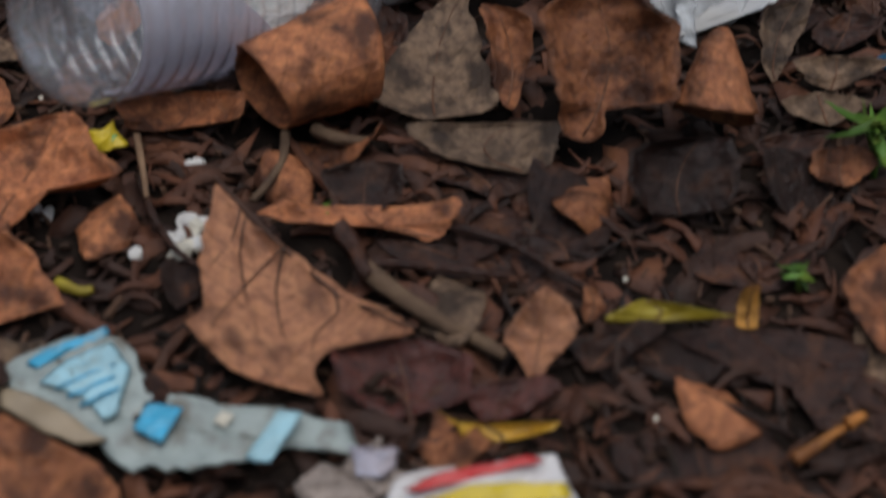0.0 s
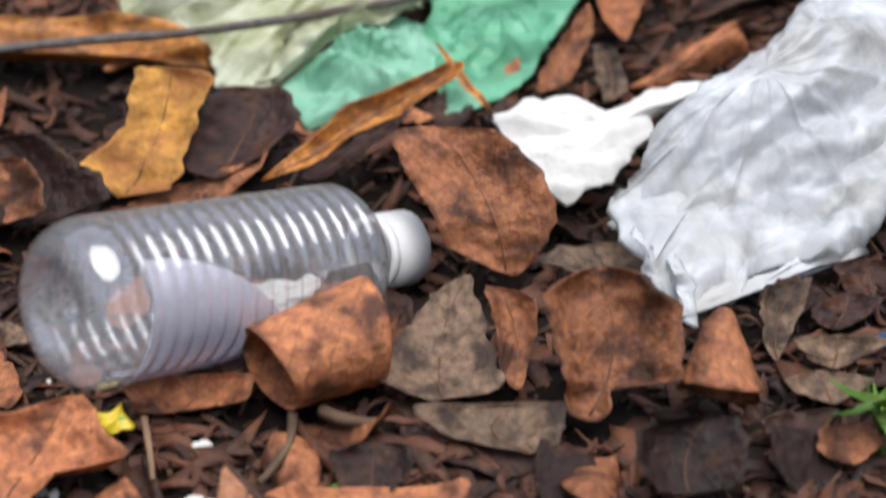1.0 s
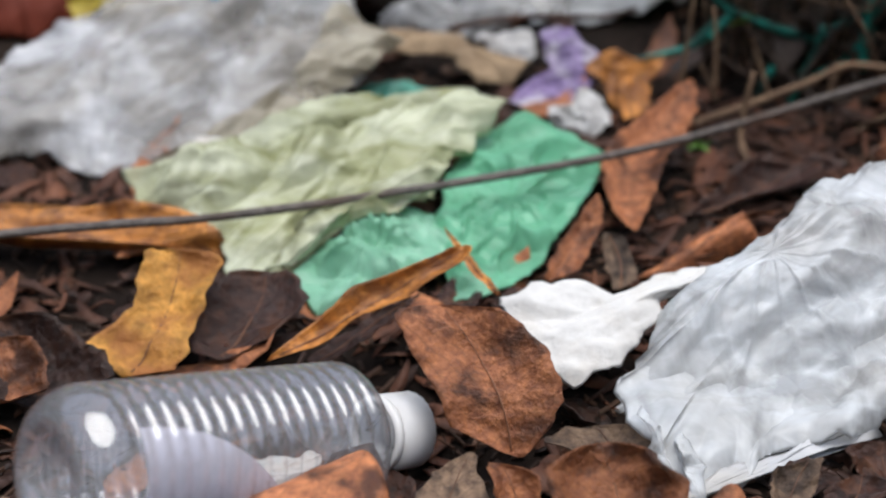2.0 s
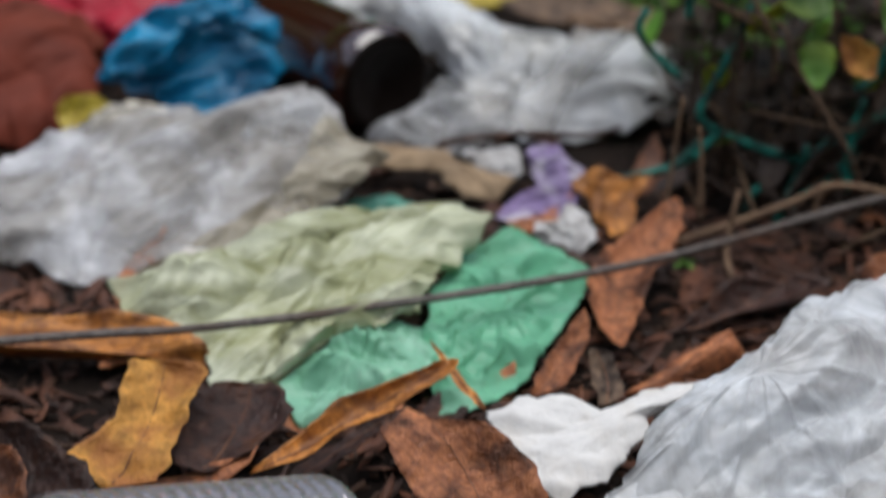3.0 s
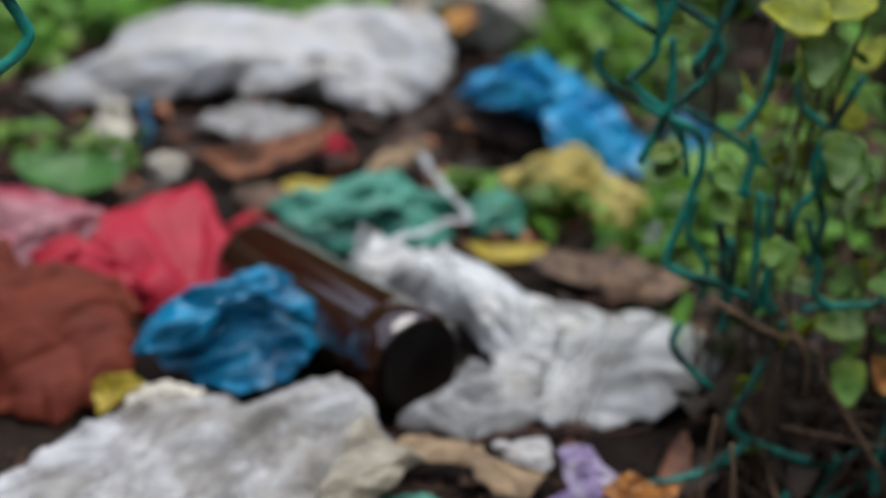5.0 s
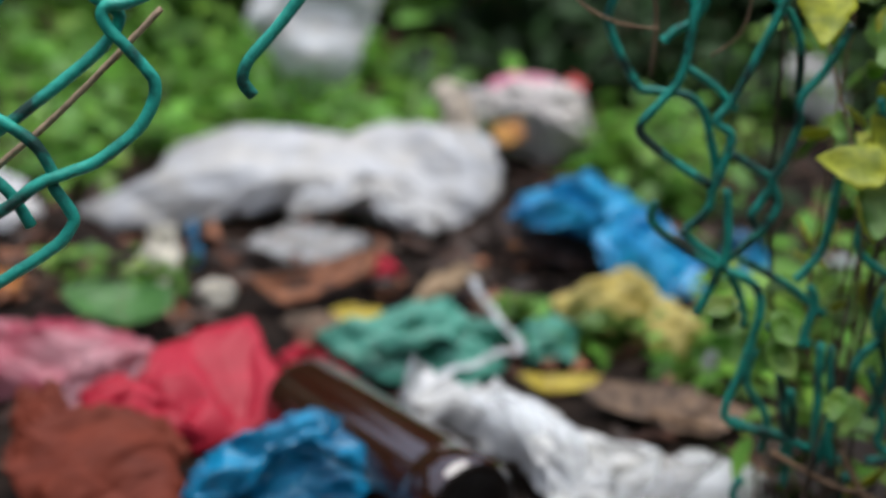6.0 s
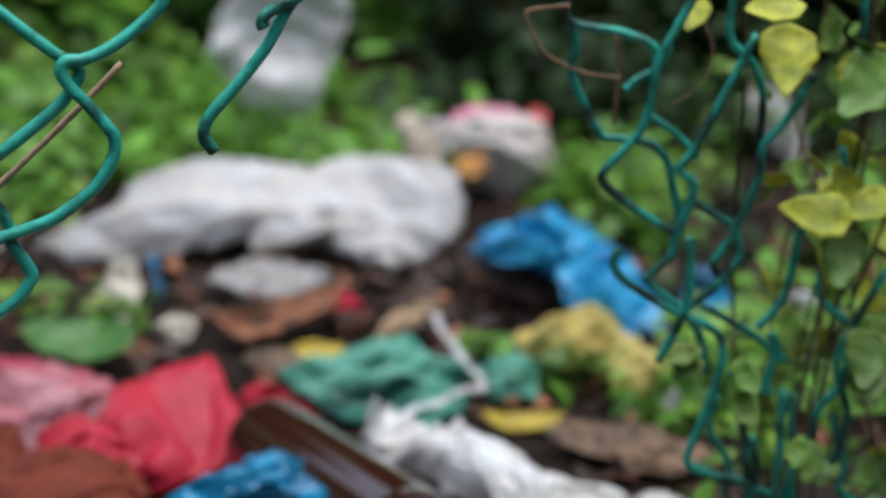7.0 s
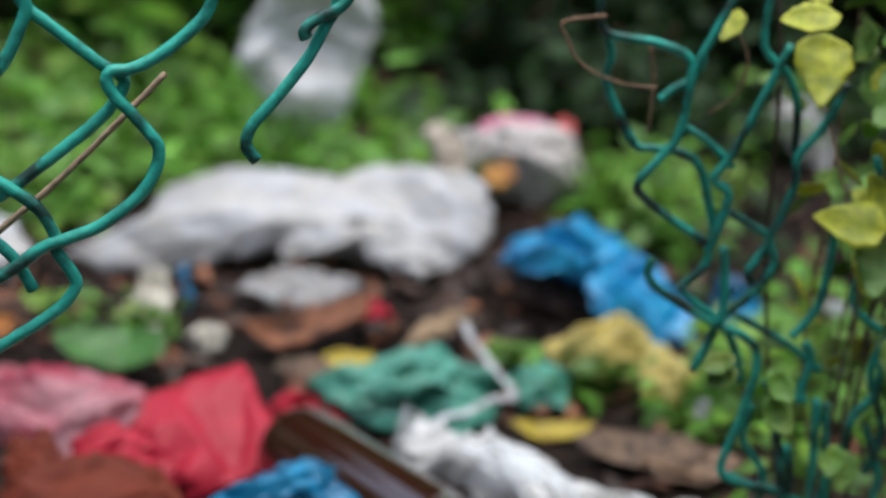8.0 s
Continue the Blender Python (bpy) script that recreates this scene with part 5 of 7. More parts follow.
dead_leaf((-0.1186, 0.5410, 0.0150), 34, [(-0.0071, 0.0311), (0.0208, 0.0293), (0.0231, 0.0226), (0.0143, -0.0058), (0.0084, -0.0264), (-0.0029, -0.0157), (-0.0138, -0.0268), (-0.0302, -0.0132), (-0.0126, 0.0049)], OCHRE, 56, "ochre flaking dry leaf standing on end", cup=0.35, wave=0.004)
dead_leaf((-0.0271, 0.5412, 0.0236), 34, [(-0.0462, -0.0279), (-0.0304, -0.0132), (-0.0119, 0.0031), (0.007, 0.011), (0.0332, 0.0237), (0.0384, 0.0204), (0.0307, 0.0127), (0.0164, 0.0026), (-0.0094, -0.0097), (-0.0278, -0.0225)], ORANGE, 57, "curled orange leaf in front of a green bag", cup=0.5)
dead_leaf((-0.0361, 0.5426, 0.0061), 24, [(-0.0224, -0.0135), (-0.0015, 0.0058), (0.0249, 0.0197), (0.0177, 0.0112), (-0.0036, -0.0083), (-0.0152, -0.015)], DARK, 58, ROT)
dead_leaf((0.0107, 0.5773, 0.0193), 40, [(-0.0118, 0.0172), (-0.0045, 0.0092), (0.0123, -0.0145), (0.0074, -0.0131), (-0.0034, 0.0013)], ORANGE, 59, "thin orange leaf stalk on a green bag", name="leaf_strip")
dead_leaf((0.1007, 0.6810, 0.0145), 14, [(-0.0244, -0.0025), (0.0041, 0.0323), (0.0257, 0.0562), (0.0247, 0.0278), (0.0054, -0.0109), (-0.0129, -0.0601), (-0.0226, -0.0429)], BROWN, 60, "brown dry leaf leaning beside a green bag", cup=0.5)
dead_leaf((0.0595, 0.6081, 0.0120), 38, [(-0.0167, -0.0195), (-0.0045, 0.0037), (0.0096, 0.0219), (0.0117, 0.0093), (-0.0001, -0.0154)], BROWN, 61, DRY, cup=0.5)
dead_leaf((0.1154, 0.6068, 0.0089), 32, [(-0.0292, -0.011), (-0.0035, 0.0076), (0.0207, 0.017), (0.027, 0.0076), (0.0057, -0.0045), (-0.0207, -0.0167)], BROWN, 62, "reddish brown rolled leaf beside a white bag", cup=-0.9)
dead_leaf((0.1535, 0.6646, 0.0066), 26, [(-0.0355, -0.0151), (-0.0082, 0.0091), (0.0229, 0.0132), (0.0283, 0.0023), (-0.0076, -0.0095)], DARK, 63, ROT, cup=0.5)
dead_leaf((0.0770, 0.5955, 0.0091), 40, [(-0.0072, 0.0124), (0.0029, 0.0102), (0.0076, -0.0084), (-0.0032, -0.0142)], GREY, 64, FADED)
dead_leaf((0.0917, 0.7821, 0.0121), 45, [(-0.016, 0.0067), (0.0006, 0.0182), (0.0134, 0.0074), (0.0095, -0.0125), (-0.0012, -0.0172), (-0.0063, -0.0026)], ORANGE, 65, "crumpled orange leaf beside tissue", wave=0.005)
dead_leaf((0.1045, 0.7702, 0.0126), 35, [(0.016, 0.0187), (-0.0048, 0.0132), (-0.0118, -0.0011), (-0.0098, -0.0219), (0.003, -0.015), (0.0073, 0.0061)], ORANGE, 66, "crumpled orange leaf beside tissue", wave=0.005)
dead_leaf((0.2392, 0.6940, 0.0072), 28, [(-0.03, -0.0036), (-0.0065, 0.0154), (0.0129, 0.012), (0.024, -0.0085), (-0.0003, -0.0152)], BROWN, 67, DRY, cup=0.5)
dead_leaf((0.1663, 0.6774, 0.0045), 28, [(-0.0259, -0.0031), (-0.0065, 0.017), (0.0287, 0.002), (0.0133, -0.0063), (-0.0097, -0.0096)], DARK, 68, ROT, cup=0.5)
dead_leaf((-0.1708, 1.3648, 0.0113), 20, [(-0.0628, -0.0111), (-0.0191, 0.0006), (0.0186, 0.0311), (0.0486, 0.0413), (0.0462, 0.0004), (0.0038, -0.0292), (-0.0353, -0.033)], BROWN, 69, "long reddish brown leaf on the heap", cup=0.4)
dead_leaf((0.0398, 1.4666, 0.0128), 25, [(-0.0598, 0.0257), (-0.0163, 0.0305), (0.0478, 0.0045), (0.0517, -0.0257), (0.0093, -0.0303), (-0.0328, -0.0047)], DARK, 70, ROT, wave=0.006)
dead_leaf((0.0145, 1.5201, 0.0046), 25, [(-0.0178, 0.0044), (-0.001, 0.0128), (0.0212, 0.0052), (0.0098, -0.011), (-0.0122, -0.0114)], ORANGE, 71, "small orange leaf under a blue bag")
dead_leaf((-0.1326, 1.2990, 0.0056), 25, [(-0.0233, 0.0028), (-0.0024, 0.0131), (0.0221, 0.0069), (0.0136, -0.0096), (-0.01, -0.0133)], YELLOW, 72, "fallen yellow leaf on the heap")
dead_leaf((0.0349, 1.1712, 0.0027), 18, [(-0.0314, 0.0032), (-0.0006, 0.0103), (0.0342, 0.0045), (0.0162, -0.0087), (-0.0185, -0.0094)], YELLOW, 73, "fallen yellow leaf in the weeds")
dead_leaf((-0.2143, 0.8857, 0.0231), 55, [(-0.0136, 0.002), (-0.0065, 0.0091), (0.0106, 0.01), (0.0171, 0.0032), (0.0014, -0.0082), (-0.009, -0.016)], YELLOW, 74, "bright yellow fallen leaf on edge", cup=0.2)
dead_leaf((0.0142, 0.2662, 0.0016), 25, [(-0.016, 0.0057), (-0.0123, 0.0028), (-0.0023, -0.0013), (0.019, 0.0011), (0.0163, -0.0016), (0.0027, -0.0038), (-0.0074, -0.0029)], GOLDEN, 75, "curled golden yellow leaf on the soil", cup=0.4)
dead_leaf((0.0672, 0.3041, 0.0076), 30, [(-0.0163, -0.0024), (-0.0118, 0.0023), (-0.0046, 0.0045), (0.0076, 0.002), (0.0224, -0.0023), (0.0058, -0.001), (-0.0031, -0.0032)], YELLOW, 76, "yellow leaf edge of a brown leaf", cup=0.4)
dead_leaf((0.0533, 0.2958, 0.0030), 20, [(-0.0125, -0.0031), (-0.005, 0.0059), (0.0109, 0.0072), (0.0143, 0.0038), (0.0015, -0.0052), (-0.0092, -0.0086)], DARK, 77, ROT)
dead_leaf((0.0958, 0.3094, 0.0057), 60, [(-0.0043, -0.0061), (-0.0014, 0.0058), (0.0029, 0.0068), (0.0028, -0.0066)], OCHRE, 78, "small tan leaf standing on edge")
dead_leaf((-0.0251, 0.3620, 0.0046), 30, [(-0.0144, 0.0049), (0.0, 0.0095), (0.0125, 0.0059), (0.0118, -0.0039), (0.0018, -0.0091), (-0.0116, -0.0073)], DARK, 79, "small dark brown leaf", cup=0.4)


dead_leaf((-0.3283, 1.2785, 0.0200), 20, [(-0.0502, 0.0041), (-0.0256, 0.0227), (0.0119, 0.0271), (0.0436, 0.0096), (0.0434, -0.0172), (0.0077, -0.0262), (-0.0308, -0.0201)], BROAD, 250, "broad dark green leaf on the heap", name="fallen_leaf", cup=0.3)

# A roll of bark-like leaf leaning on the clear bottle
def leaf_roll(start, end, radius, label, flare=0.16):
    length = (Vector(end) - Vector(start)).length
    verts, faces = [], []
    n, rows = 60, 16
    for side in (0, 1):
        for i in range(rows + 1):
            u = i / rows
            for j in range(n + 1):
                a = j / n * 6.2832 * 1.25
                r = radius * (1 - 0.13 * j / n) * (1 - flare / 2 + flare * u) - 0.0007 * side
                r += 0.0006 * noise.noise(Vector((a * 2, u * 5, 3)))
                verts.append((u * length + 0.003 * math.sin(a * 1.3) * (u - 0.5) * 2, r * math.cos(a), r * math.sin(a)))
    w, m = n + 1, (rows + 1) * (n + 1)
    for i in range(rows):
        for j in range(n):
            a = i * w + j
            faces += [(a, a + 1, a + w + 1, a + w), (m + a + w, m + a + w + 1, m + a + 1, m + a)]
    for j in range(n):
        faces += [(j, m + j, m + j + 1, j + 1), (rows * w + j, rows * w + j + 1, m + rows * w + j + 1, m + rows * w + j)]
    ob = mesh_object("leaf_roll", verts, faces, BROWN)
    ob.matrix_basis = along(start, end)
    return tagged(ob, label, "leaf", "fallen leaves")


leaf_roll((-0.0614, 0.3956, 0.02), (-0.0272, 0.416, 0.019), 0.0185, "rolled brown leaf lying against a clear bottle")
leaf_roll((0.0958, 0.4104, 0.0260), (0.0944, 0.3884, 0.0120), 0.0105, "rolled brown dry leaf with an open end", 0.9)

bag("wrapper_scrap", (-0.0628, 0.4376, 0.0127), 20, [(-0.0153, 0.0043), (-0.0039, 0.0081), (0.0161, 0.0108), (0.0131, 0.0001), (0.004, -0.0103), (-0.0042, -0.0113), (-0.0098, -0.0018)], CLEAN_FILM, 0.003, 0.0015, 50, 160, label="pale crumpled wrapper under a clear bottle", category="wrapper")
bag("wrapper_scrap", (-0.0657, 0.4224, 0.0170), 20, [(-0.0067, 0.0037), (0.0004, 0.0064), (0.0067, -0.0), (0.0028, -0.0057), (-0.0033, -0.0044)], MINT, 0.003, 0.0012, 50, 161, count=48, rings=12, label="small green wrapper scrap under a clear bottle", category="wrapper")

# Printed packets pressed into the soil
packet = bag("packet", (-0.0873, 0.2758, 0.0052), 8, [(-0.0485, 0.0101), (-0.0324, 0.0196), (-0.0174, 0.027), (-0.0079, 0.0186), (-0.0005, 0.0038), (0.0297, -0.0009), (0.0588, -0.0085), (0.0631, -0.0178), (0.0424, -0.0233), (0.0091, -0.021), (-0.0116, -0.0144), (-0.0371, 0.0022), (-0.0477, 0.0046)], PRINT_GREY, 0.0012, 0.0008, 60, 81, label="muddy blue and grey printed packet on soil", category="packet", heart=(-0.035, 0.002))


def print_patch(parent, place, tilt, outline, mat, label="", lift=0.0026):
    ob = bag("print", place, tilt, outline, mat, 0.0006, 0.0004, 80, 5, count=40, rings=6, ragged=0.0008)
    m = ob.matrix_basis @ Matrix.Translation((0, 0, lift))
    ob.parent = parent
    ob.matrix_basis = parent.matrix_basis.inverted() @ m
    return tagged(ob, label)


print_patch(packet, (-0.1170, 0.2935, 0.0039), 8, [(-0.0113, -0.0051), (-0.0067, -0.0002), (0.0117, 0.0081), (0.0134, 0.0052), (0.0004, -0.0013), (-0.0076, -0.0067)], PRINT_BLUE, "blue printed band", 0.0050)
print_patch(packet, (-0.1065, 0.2812, 0.0048), 8, [(-0.0169, 0.0007), (-0.0092, 0.0083), (0.004, 0.0146), (0.0105, 0.005), (0.0091, -0.0103), (0.0051, -0.013), (-0.0025, -0.0053)], PRINT_PALE, "pale blue printed panel", 0.0034)
for bar in (((-0.1117, 0.2864, 0.0037), 8, [(-0.0091, -0.004), (0.0086, 0.0051), (0.0091, 0.0041), (-0.0086, -0.0052)]), ((-0.1091, 0.2835, 0.0037), 8, [(-0.0084, -0.0037), (0.008, 0.0048), (0.0084, 0.0038), (-0.0079, -0.0049)]), ((-0.1069, 0.2797, 0.0036), 8, [(-0.0067, -0.0028), (0.0063, 0.0039), (0.0067, 0.0029), (-0.0063, -0.004)]), ((-0.1041, 0.2759, 0.0035), 8, [(-0.0057, -0.0024), (0.0052, 0.0035), (0.0056, 0.0024), (-0.0052, -0.0035)])):
    print_patch(packet, *bar, PRINT_BLUE, "blue bar of unreadable writing", 0.0052)
print_patch(packet, (-0.0862, 0.2676, 0.0041), 8, [(-0.0066, -0.0029), (-0.0034, 0.0061), (0.0075, 0.0044), (0.0025, -0.0076)], PRINT_BLUE, "blue printed patch", 0.0036)
print_patch(packet, (-0.0509, 0.2614, 0.0042), 8, [(-0.008, -0.0074), (0.0004, 0.0085), (0.0081, 0.0078), (-0.0005, -0.009)], PRINT_PALE, "pale blue printed patch", 0.0036)
print_patch(packet, (-0.0668, 0.2685, 0.0034), 8, [(-0.0032, -0.0009), (-0.0009, 0.0028), (0.003, 0.0009), (0.0011, -0.0028)], SHELL, "pale yellow patch")
print_patch(packet, (-0.1201, 0.2696, 0.0043), 8, [(-0.015, 0.0109), (-0.0043, 0.0079), (0.0212, -0.0085), (0.013, -0.0093), (-0.0011, -0.0044), (-0.0139, 0.0033)], PRINT_TAN, "tan dirty edge", 0.0034)
red_packet = bag("packet", (0.0092, 0.2436, 0.0062), 12, [(-0.0256, 0.0005), (-0.0207, 0.0036), (-0.0076, 0.0063), (0.0056, 0.0078), (0.0212, 0.0088), (0.0249, 0.0015), (0.0293, -0.0088), (0.0002, -0.0117), (-0.0272, -0.0079)], PRINT_WHITE, 0.003, 0.001, 50, 82, ragged=0.001, label="white, red and yellow printed packet on soil", category="packet")
bag("wrapper_scrap", (-0.0275, 0.2478, 0.0051), 8, [(-0.0168, -0.004), (-0.0105, 0.0039), (-0.0007, 0.0083), (0.0109, 0.0108), (0.0159, 0.0026), (0.011, -0.0097), (-0.01, -0.0119)], PACKET_MUD, 0.003, 0.0016, 50, 84, label="muddy whitish wrapper scrap pressed into soil", category="wrapper")
bag("wrapper_scrap", (-0.0231, 0.2519, 0.0101), 10, [(-0.008, 0.0015), (-0.0015, 0.0046), (0.0075, 0.0039), (0.0067, -0.0009), (0.0002, -0.0039), (-0.005, -0.0052)], PRINT_LILAC, 0.002, 0.001, 50, 85, count=48, rings=12, label="pale lilac printed wrapper scrap", category="wrapper")
print_patch(red_packet, (0.0067, 0.2462, 0.0041), 12, [(-0.0196, -0.0042), (-0.0084, 0.0008), (0.018, 0.0056), (0.022, 0.0038), (0.003, -0.0008), (-0.015, -0.0053)], PRINT_RED, "red printed stripe", 0.0062)
print_patch(red_packet, (0.0174, 0.2399, 0.0038), 12, [(-0.0249, -0.0009), (-0.0077, 0.0035), (0.0167, 0.0027), (0.0189, -0.0016), (-0.003, -0.0038)], PRINT_YELLOW, "yellow printed stripe", 0.0062)
chip = bag("wrapper_scrap", (-0.1168, 0.3839, 0.0062), 30, [(-0.0049, 0.0033), (0.0035, 0.0041), (0.0052, -0.003), (-0.0037, -0.0044)], PRINT_YELLOW, 0.002, 0.0006, 80, 83, count=40, rings=8, label="torn yellow and green wrapper scrap", category="wrapper")
print_patch(chip, (-0.1170, 0.3855, 0.0049), 30, [(-0.0046, 0.0011), (0.004, 0.0017), (0.0045, -0.001), (-0.004, -0.0018)], PRINT_GREEN, "green printed band", 0.002)

far_packet = [o for o in scene.collection.objects if o.name.startswith("packet")][0]
print_patch(far_packet, (0.0241, 1.9020, 0.0404), 50, [(-0.0497, 0.0135), (-0.0191, 0.0291), (0.0288, 0.0222), (0.0491, -0.0055), (0.0388, -0.0266), (-0.0052, -0.0235), (-0.0426, -0.0091)], PRINT_PINK, "pink printed patch", 0.046)
print_patch(far_packet, (0.0797, 1.9652, 0.0336), 50, [(-0.0175, 0.0052), (0.0001, 0.0211), (0.0141, 0.0095), (0.0104, -0.0178), (-0.0071, -0.018)], PRINT_RED, "orange red printed patch", 0.040)
print_patch(far_packet, (-0.0012, 1.8050, 0.0231), 50, [(-0.017, 0.0112), (0.0122, 0.0187), (0.0221, -0.0026), (-0.0005, -0.0171), (-0.0168, -0.0102)], OCHRE, "dull orange printed patch", 0.034)
bag("cardboard_strip", (0.0043, 0.8267, 0.0102), 20, [(-0.0476, 0.0162), (-0.0344, 0.0196), (-0.0009, 0.0189), (0.0123, 0.0071), (0.0286, -0.0057), (0.0465, -0.0097), (0.0346, -0.024), (0.0151, -0.0243), (0.0039, -0.0048), (-0.0142, 0.0036), (-0.0439, 0.003)], CARD, 0.008, 0.002, 40, 84, label="torn brown cardboard strip beside tissue", category="cardboard")
bag("tissue", (0.0339, 0.8462, 0.0065), 25, [(-0.0201, 0.0055), (0.0141, 0.0146), (0.016, -0.0106), (0.0, -0.0046), (-0.0101, -0.0048)], TISSUE, 0.006, 0.002, 60, 85, label="small white paper under a thin twig", category="paper")
bag("plastic_bag", (-0.0283, 0.7933, 0.0018), 10, [(-0.0287, -0.0104), (-0.0169, 0.0057), (0.0087, 0.0081), (0.0279, 0.0029), (0.009, -0.0064)], TEAL_FILM, 0.006, 0.002, 50, 86, label="edge of a green plastic bag under rubbish", category="plastic bag")
bag("plastic_bag", (-0.2806, 1.0180, 0.0134), 40, [(-0.017, 0.0038), (-0.0085, 0.0128), (0.0123, 0.0047), (0.0179, -0.0081), (-0.0048, -0.0131)], RED_FILM, 0.008, 0.003, 40, 88, label="small red plastic scrap in brown cloth", category="plastic bag")
bag("plastic_bag", (-0.1553, 1.1764, 0.0149), 40, [(-0.0348, 0.0048), (-0.0156, 0.0156), (0.0068, 0.0137), (0.0442, -0.0155), (0.0175, -0.0113), (-0.0182, -0.0073)], RED_FILM, 0.012, 0.004, 30, 89, label="red plastic scrap behind a brown bottle", category="plastic bag")
strap = mesh_object("plastic_strap", *tube([(-0.034, 1.3267, 0.035), (-0.0277, 1.2864, 0.035), (-0.0191, 1.2609, 0.035), (-0.0091, 1.2183, 0.035), (0.0039, 1.1818, 0.035), (0.0028, 1.1619, 0.035), (-0.0101, 1.1614, 0.035), (-0.0312, 1.133, 0.035), (-0.0457, 1.1263, 0.035), (-0.0594, 1.1026, 0.035)], 0.0042, 8, flat=0.35, wobble=0.3), WHITE_FILM)
tagged(strap, "white plastic strap over a teal bag", "plastic strap")
bag("plastic_bag", (0.0284, 1.2488, 0.0098), 18, [(-0.0286, 0.0114), (-0.0001, 0.0375), (0.0293, 0.0055), (0.0191, -0.0227), (-0.0197, -0.0317)], TEAL_FILM, 0.015, 0.006, 30, 118, label="dark teal plastic scrap in weeds", category="plastic bag")
for seed, leaf in enumerate((((0.0989, 1.1271, 0.0055), 12, [(-0.0495, 0.0061), (-0.0144, 0.0246), (0.0236, 0.0184), (0.0506, -0.0054), (0.0152, -0.0264), (-0.0255, -0.0173)]), ((0.1341, 1.1050, 0.0045), 12, [(-0.0314, 0.0106), (0.0074, 0.0218), (0.0387, 0.0054), (0.0107, -0.0217), (-0.0254, -0.016)]), ((0.0505, 1.2949, 0.0042), 12, [(-0.0311, 0.0002), (0.0079, 0.0183), (0.0263, 0.0016), (-0.0032, -0.0201)]), ((-0.1674, 1.2854, 0.0048), 15, [(-0.0274, 0.0003), (0.0043, 0.0169), (0.0248, 0.0014), (-0.0017, -0.0186)]))):
    dead_leaf(*leaf, GREY, 240 + seed, "flat beige dead leaf among the weeds")
bag("bottle_cap", (-0.1204, 1.4179, 0.0091), 40, [(-0.0147, 0.0047), (-0.0037, 0.014), (0.0148, 0.0082), (0.018, -0.0055), (-0.0023, -0.0142), (-0.012, -0.0072)], RED_FILM, 0.012, 0.001, 30, 92, label="small red plastic lid on the heap", category="lid")
bag("eggshell", (-0.2631, 1.3424, 0.0091), 40, [(-0.0198, -0.0077), (-0.0142, 0.0094), (0.0001, 0.0153), (0.0183, 0.007), (0.0175, -0.0099), (-0.0018, -0.0141)], SHELL, 0.022, 0.001, 20, 93, label="off white eggshell among weeds", category="eggshell")
bag("paper_scrap", (-0.3184, 1.3969, 0.0228), 45, [(-0.0139, 0.0296), (0.009, 0.0328), (0.0173, 0.0015), (0.0131, -0.0322), (-0.0026, -0.0269), (-0.0229, -0.0048)], SHELL, 0.02, 0.004, 26, 94, label="cream crumpled paper under the white sack", category="paper")
bag("plastic_scrap", (-0.2994, 1.4608, 0.0170), 55, [(-0.0074, 0.0207), (0.0033, 0.0209), (0.0061, -0.0207), (-0.0019, -0.0208)], BLUE_FILM, 0.008, 0.002, 30, 95, label="small dull blue plastic scrap", category="plastic scrap")
bag("plastic_bag", (-0.1964, 1.4899, 0.0078), 12, [(-0.0579, 0.0019), (-0.034, 0.0293), (0.0097, 0.0359), (0.0561, 0.0102), (0.0472, -0.0163), (0.0063, -0.0377), (-0.0274, -0.0233)], HAZY_FILM, 0.015, 0.005, 26, 96, label="hazy whitish plastic sheet below the sack", category="plastic bag")
bag("paper_scrap", (-0.0597, 1.3570, 0.0133), 30, [(-0.0331, -0.0266), (-0.0147, 0.0088), (0.0098, 0.0288), (0.0352, 0.0194), (0.0204, 0.0061), (-0.0041, -0.0103), (-0.0134, -0.0263)], CARD, 0.012, 0.003, 30, 97, label="beige crumpled paper behind a teal bag", category="paper")
bag("plastic_bag", (0.1340, 1.2275, 0.0166), 25, [(-0.0244, 0.0208), (0.0088, 0.034), (0.0256, 0.0155), (0.0183, -0.0151), (-0.0061, -0.0392), (-0.0222, -0.0159)], YELLOW_FILM, 0.02, 0.006, 26, 98, label="dull yellow plastic scrap in weeds", category="plastic bag")
bag("plastic_scrap", (0.1511, 1.1712, 0.0272), 60, [(-0.0071, 0.0055), (0.0038, 0.0091), (0.008, -0.0009), (0.0013, -0.0083), (-0.006, -0.0054)], WHITE_FILM, 0.006, 0.001, 30, 99, label="small white plastic scrap in weeds", category="plastic scrap")
bag("plastic_bag", (-0.2401, 2.0022, 0.1330), 75, [(-0.09, -0.0108), (-0.0657, 0.0595), (-0.0379, 0.1227), (0.0745, 0.124), (0.0908, 0.0405), (0.0688, -0.0158), (0.0446, -0.0793), (0.006, -0.1066), (-0.0295, -0.0958), (-0.0616, -0.0385)], CLEAN_FILM, 0.05, 0.006, 9, 100, label="white plastic bag hanging in the bushes", category="plastic bag")
bag("plastic_bag", (-0.5422, 1.5660, 0.0249), 25, [(-0.0868, 0.038), (0.0041, 0.0541), (0.0459, 0.0263), (0.0696, -0.0162), (0.027, -0.0432), (-0.0598, -0.059)], SACK_FILM, 0.03, 0.008, 16, 119, label="white plastic bag beside the white sack", category="plastic bag")
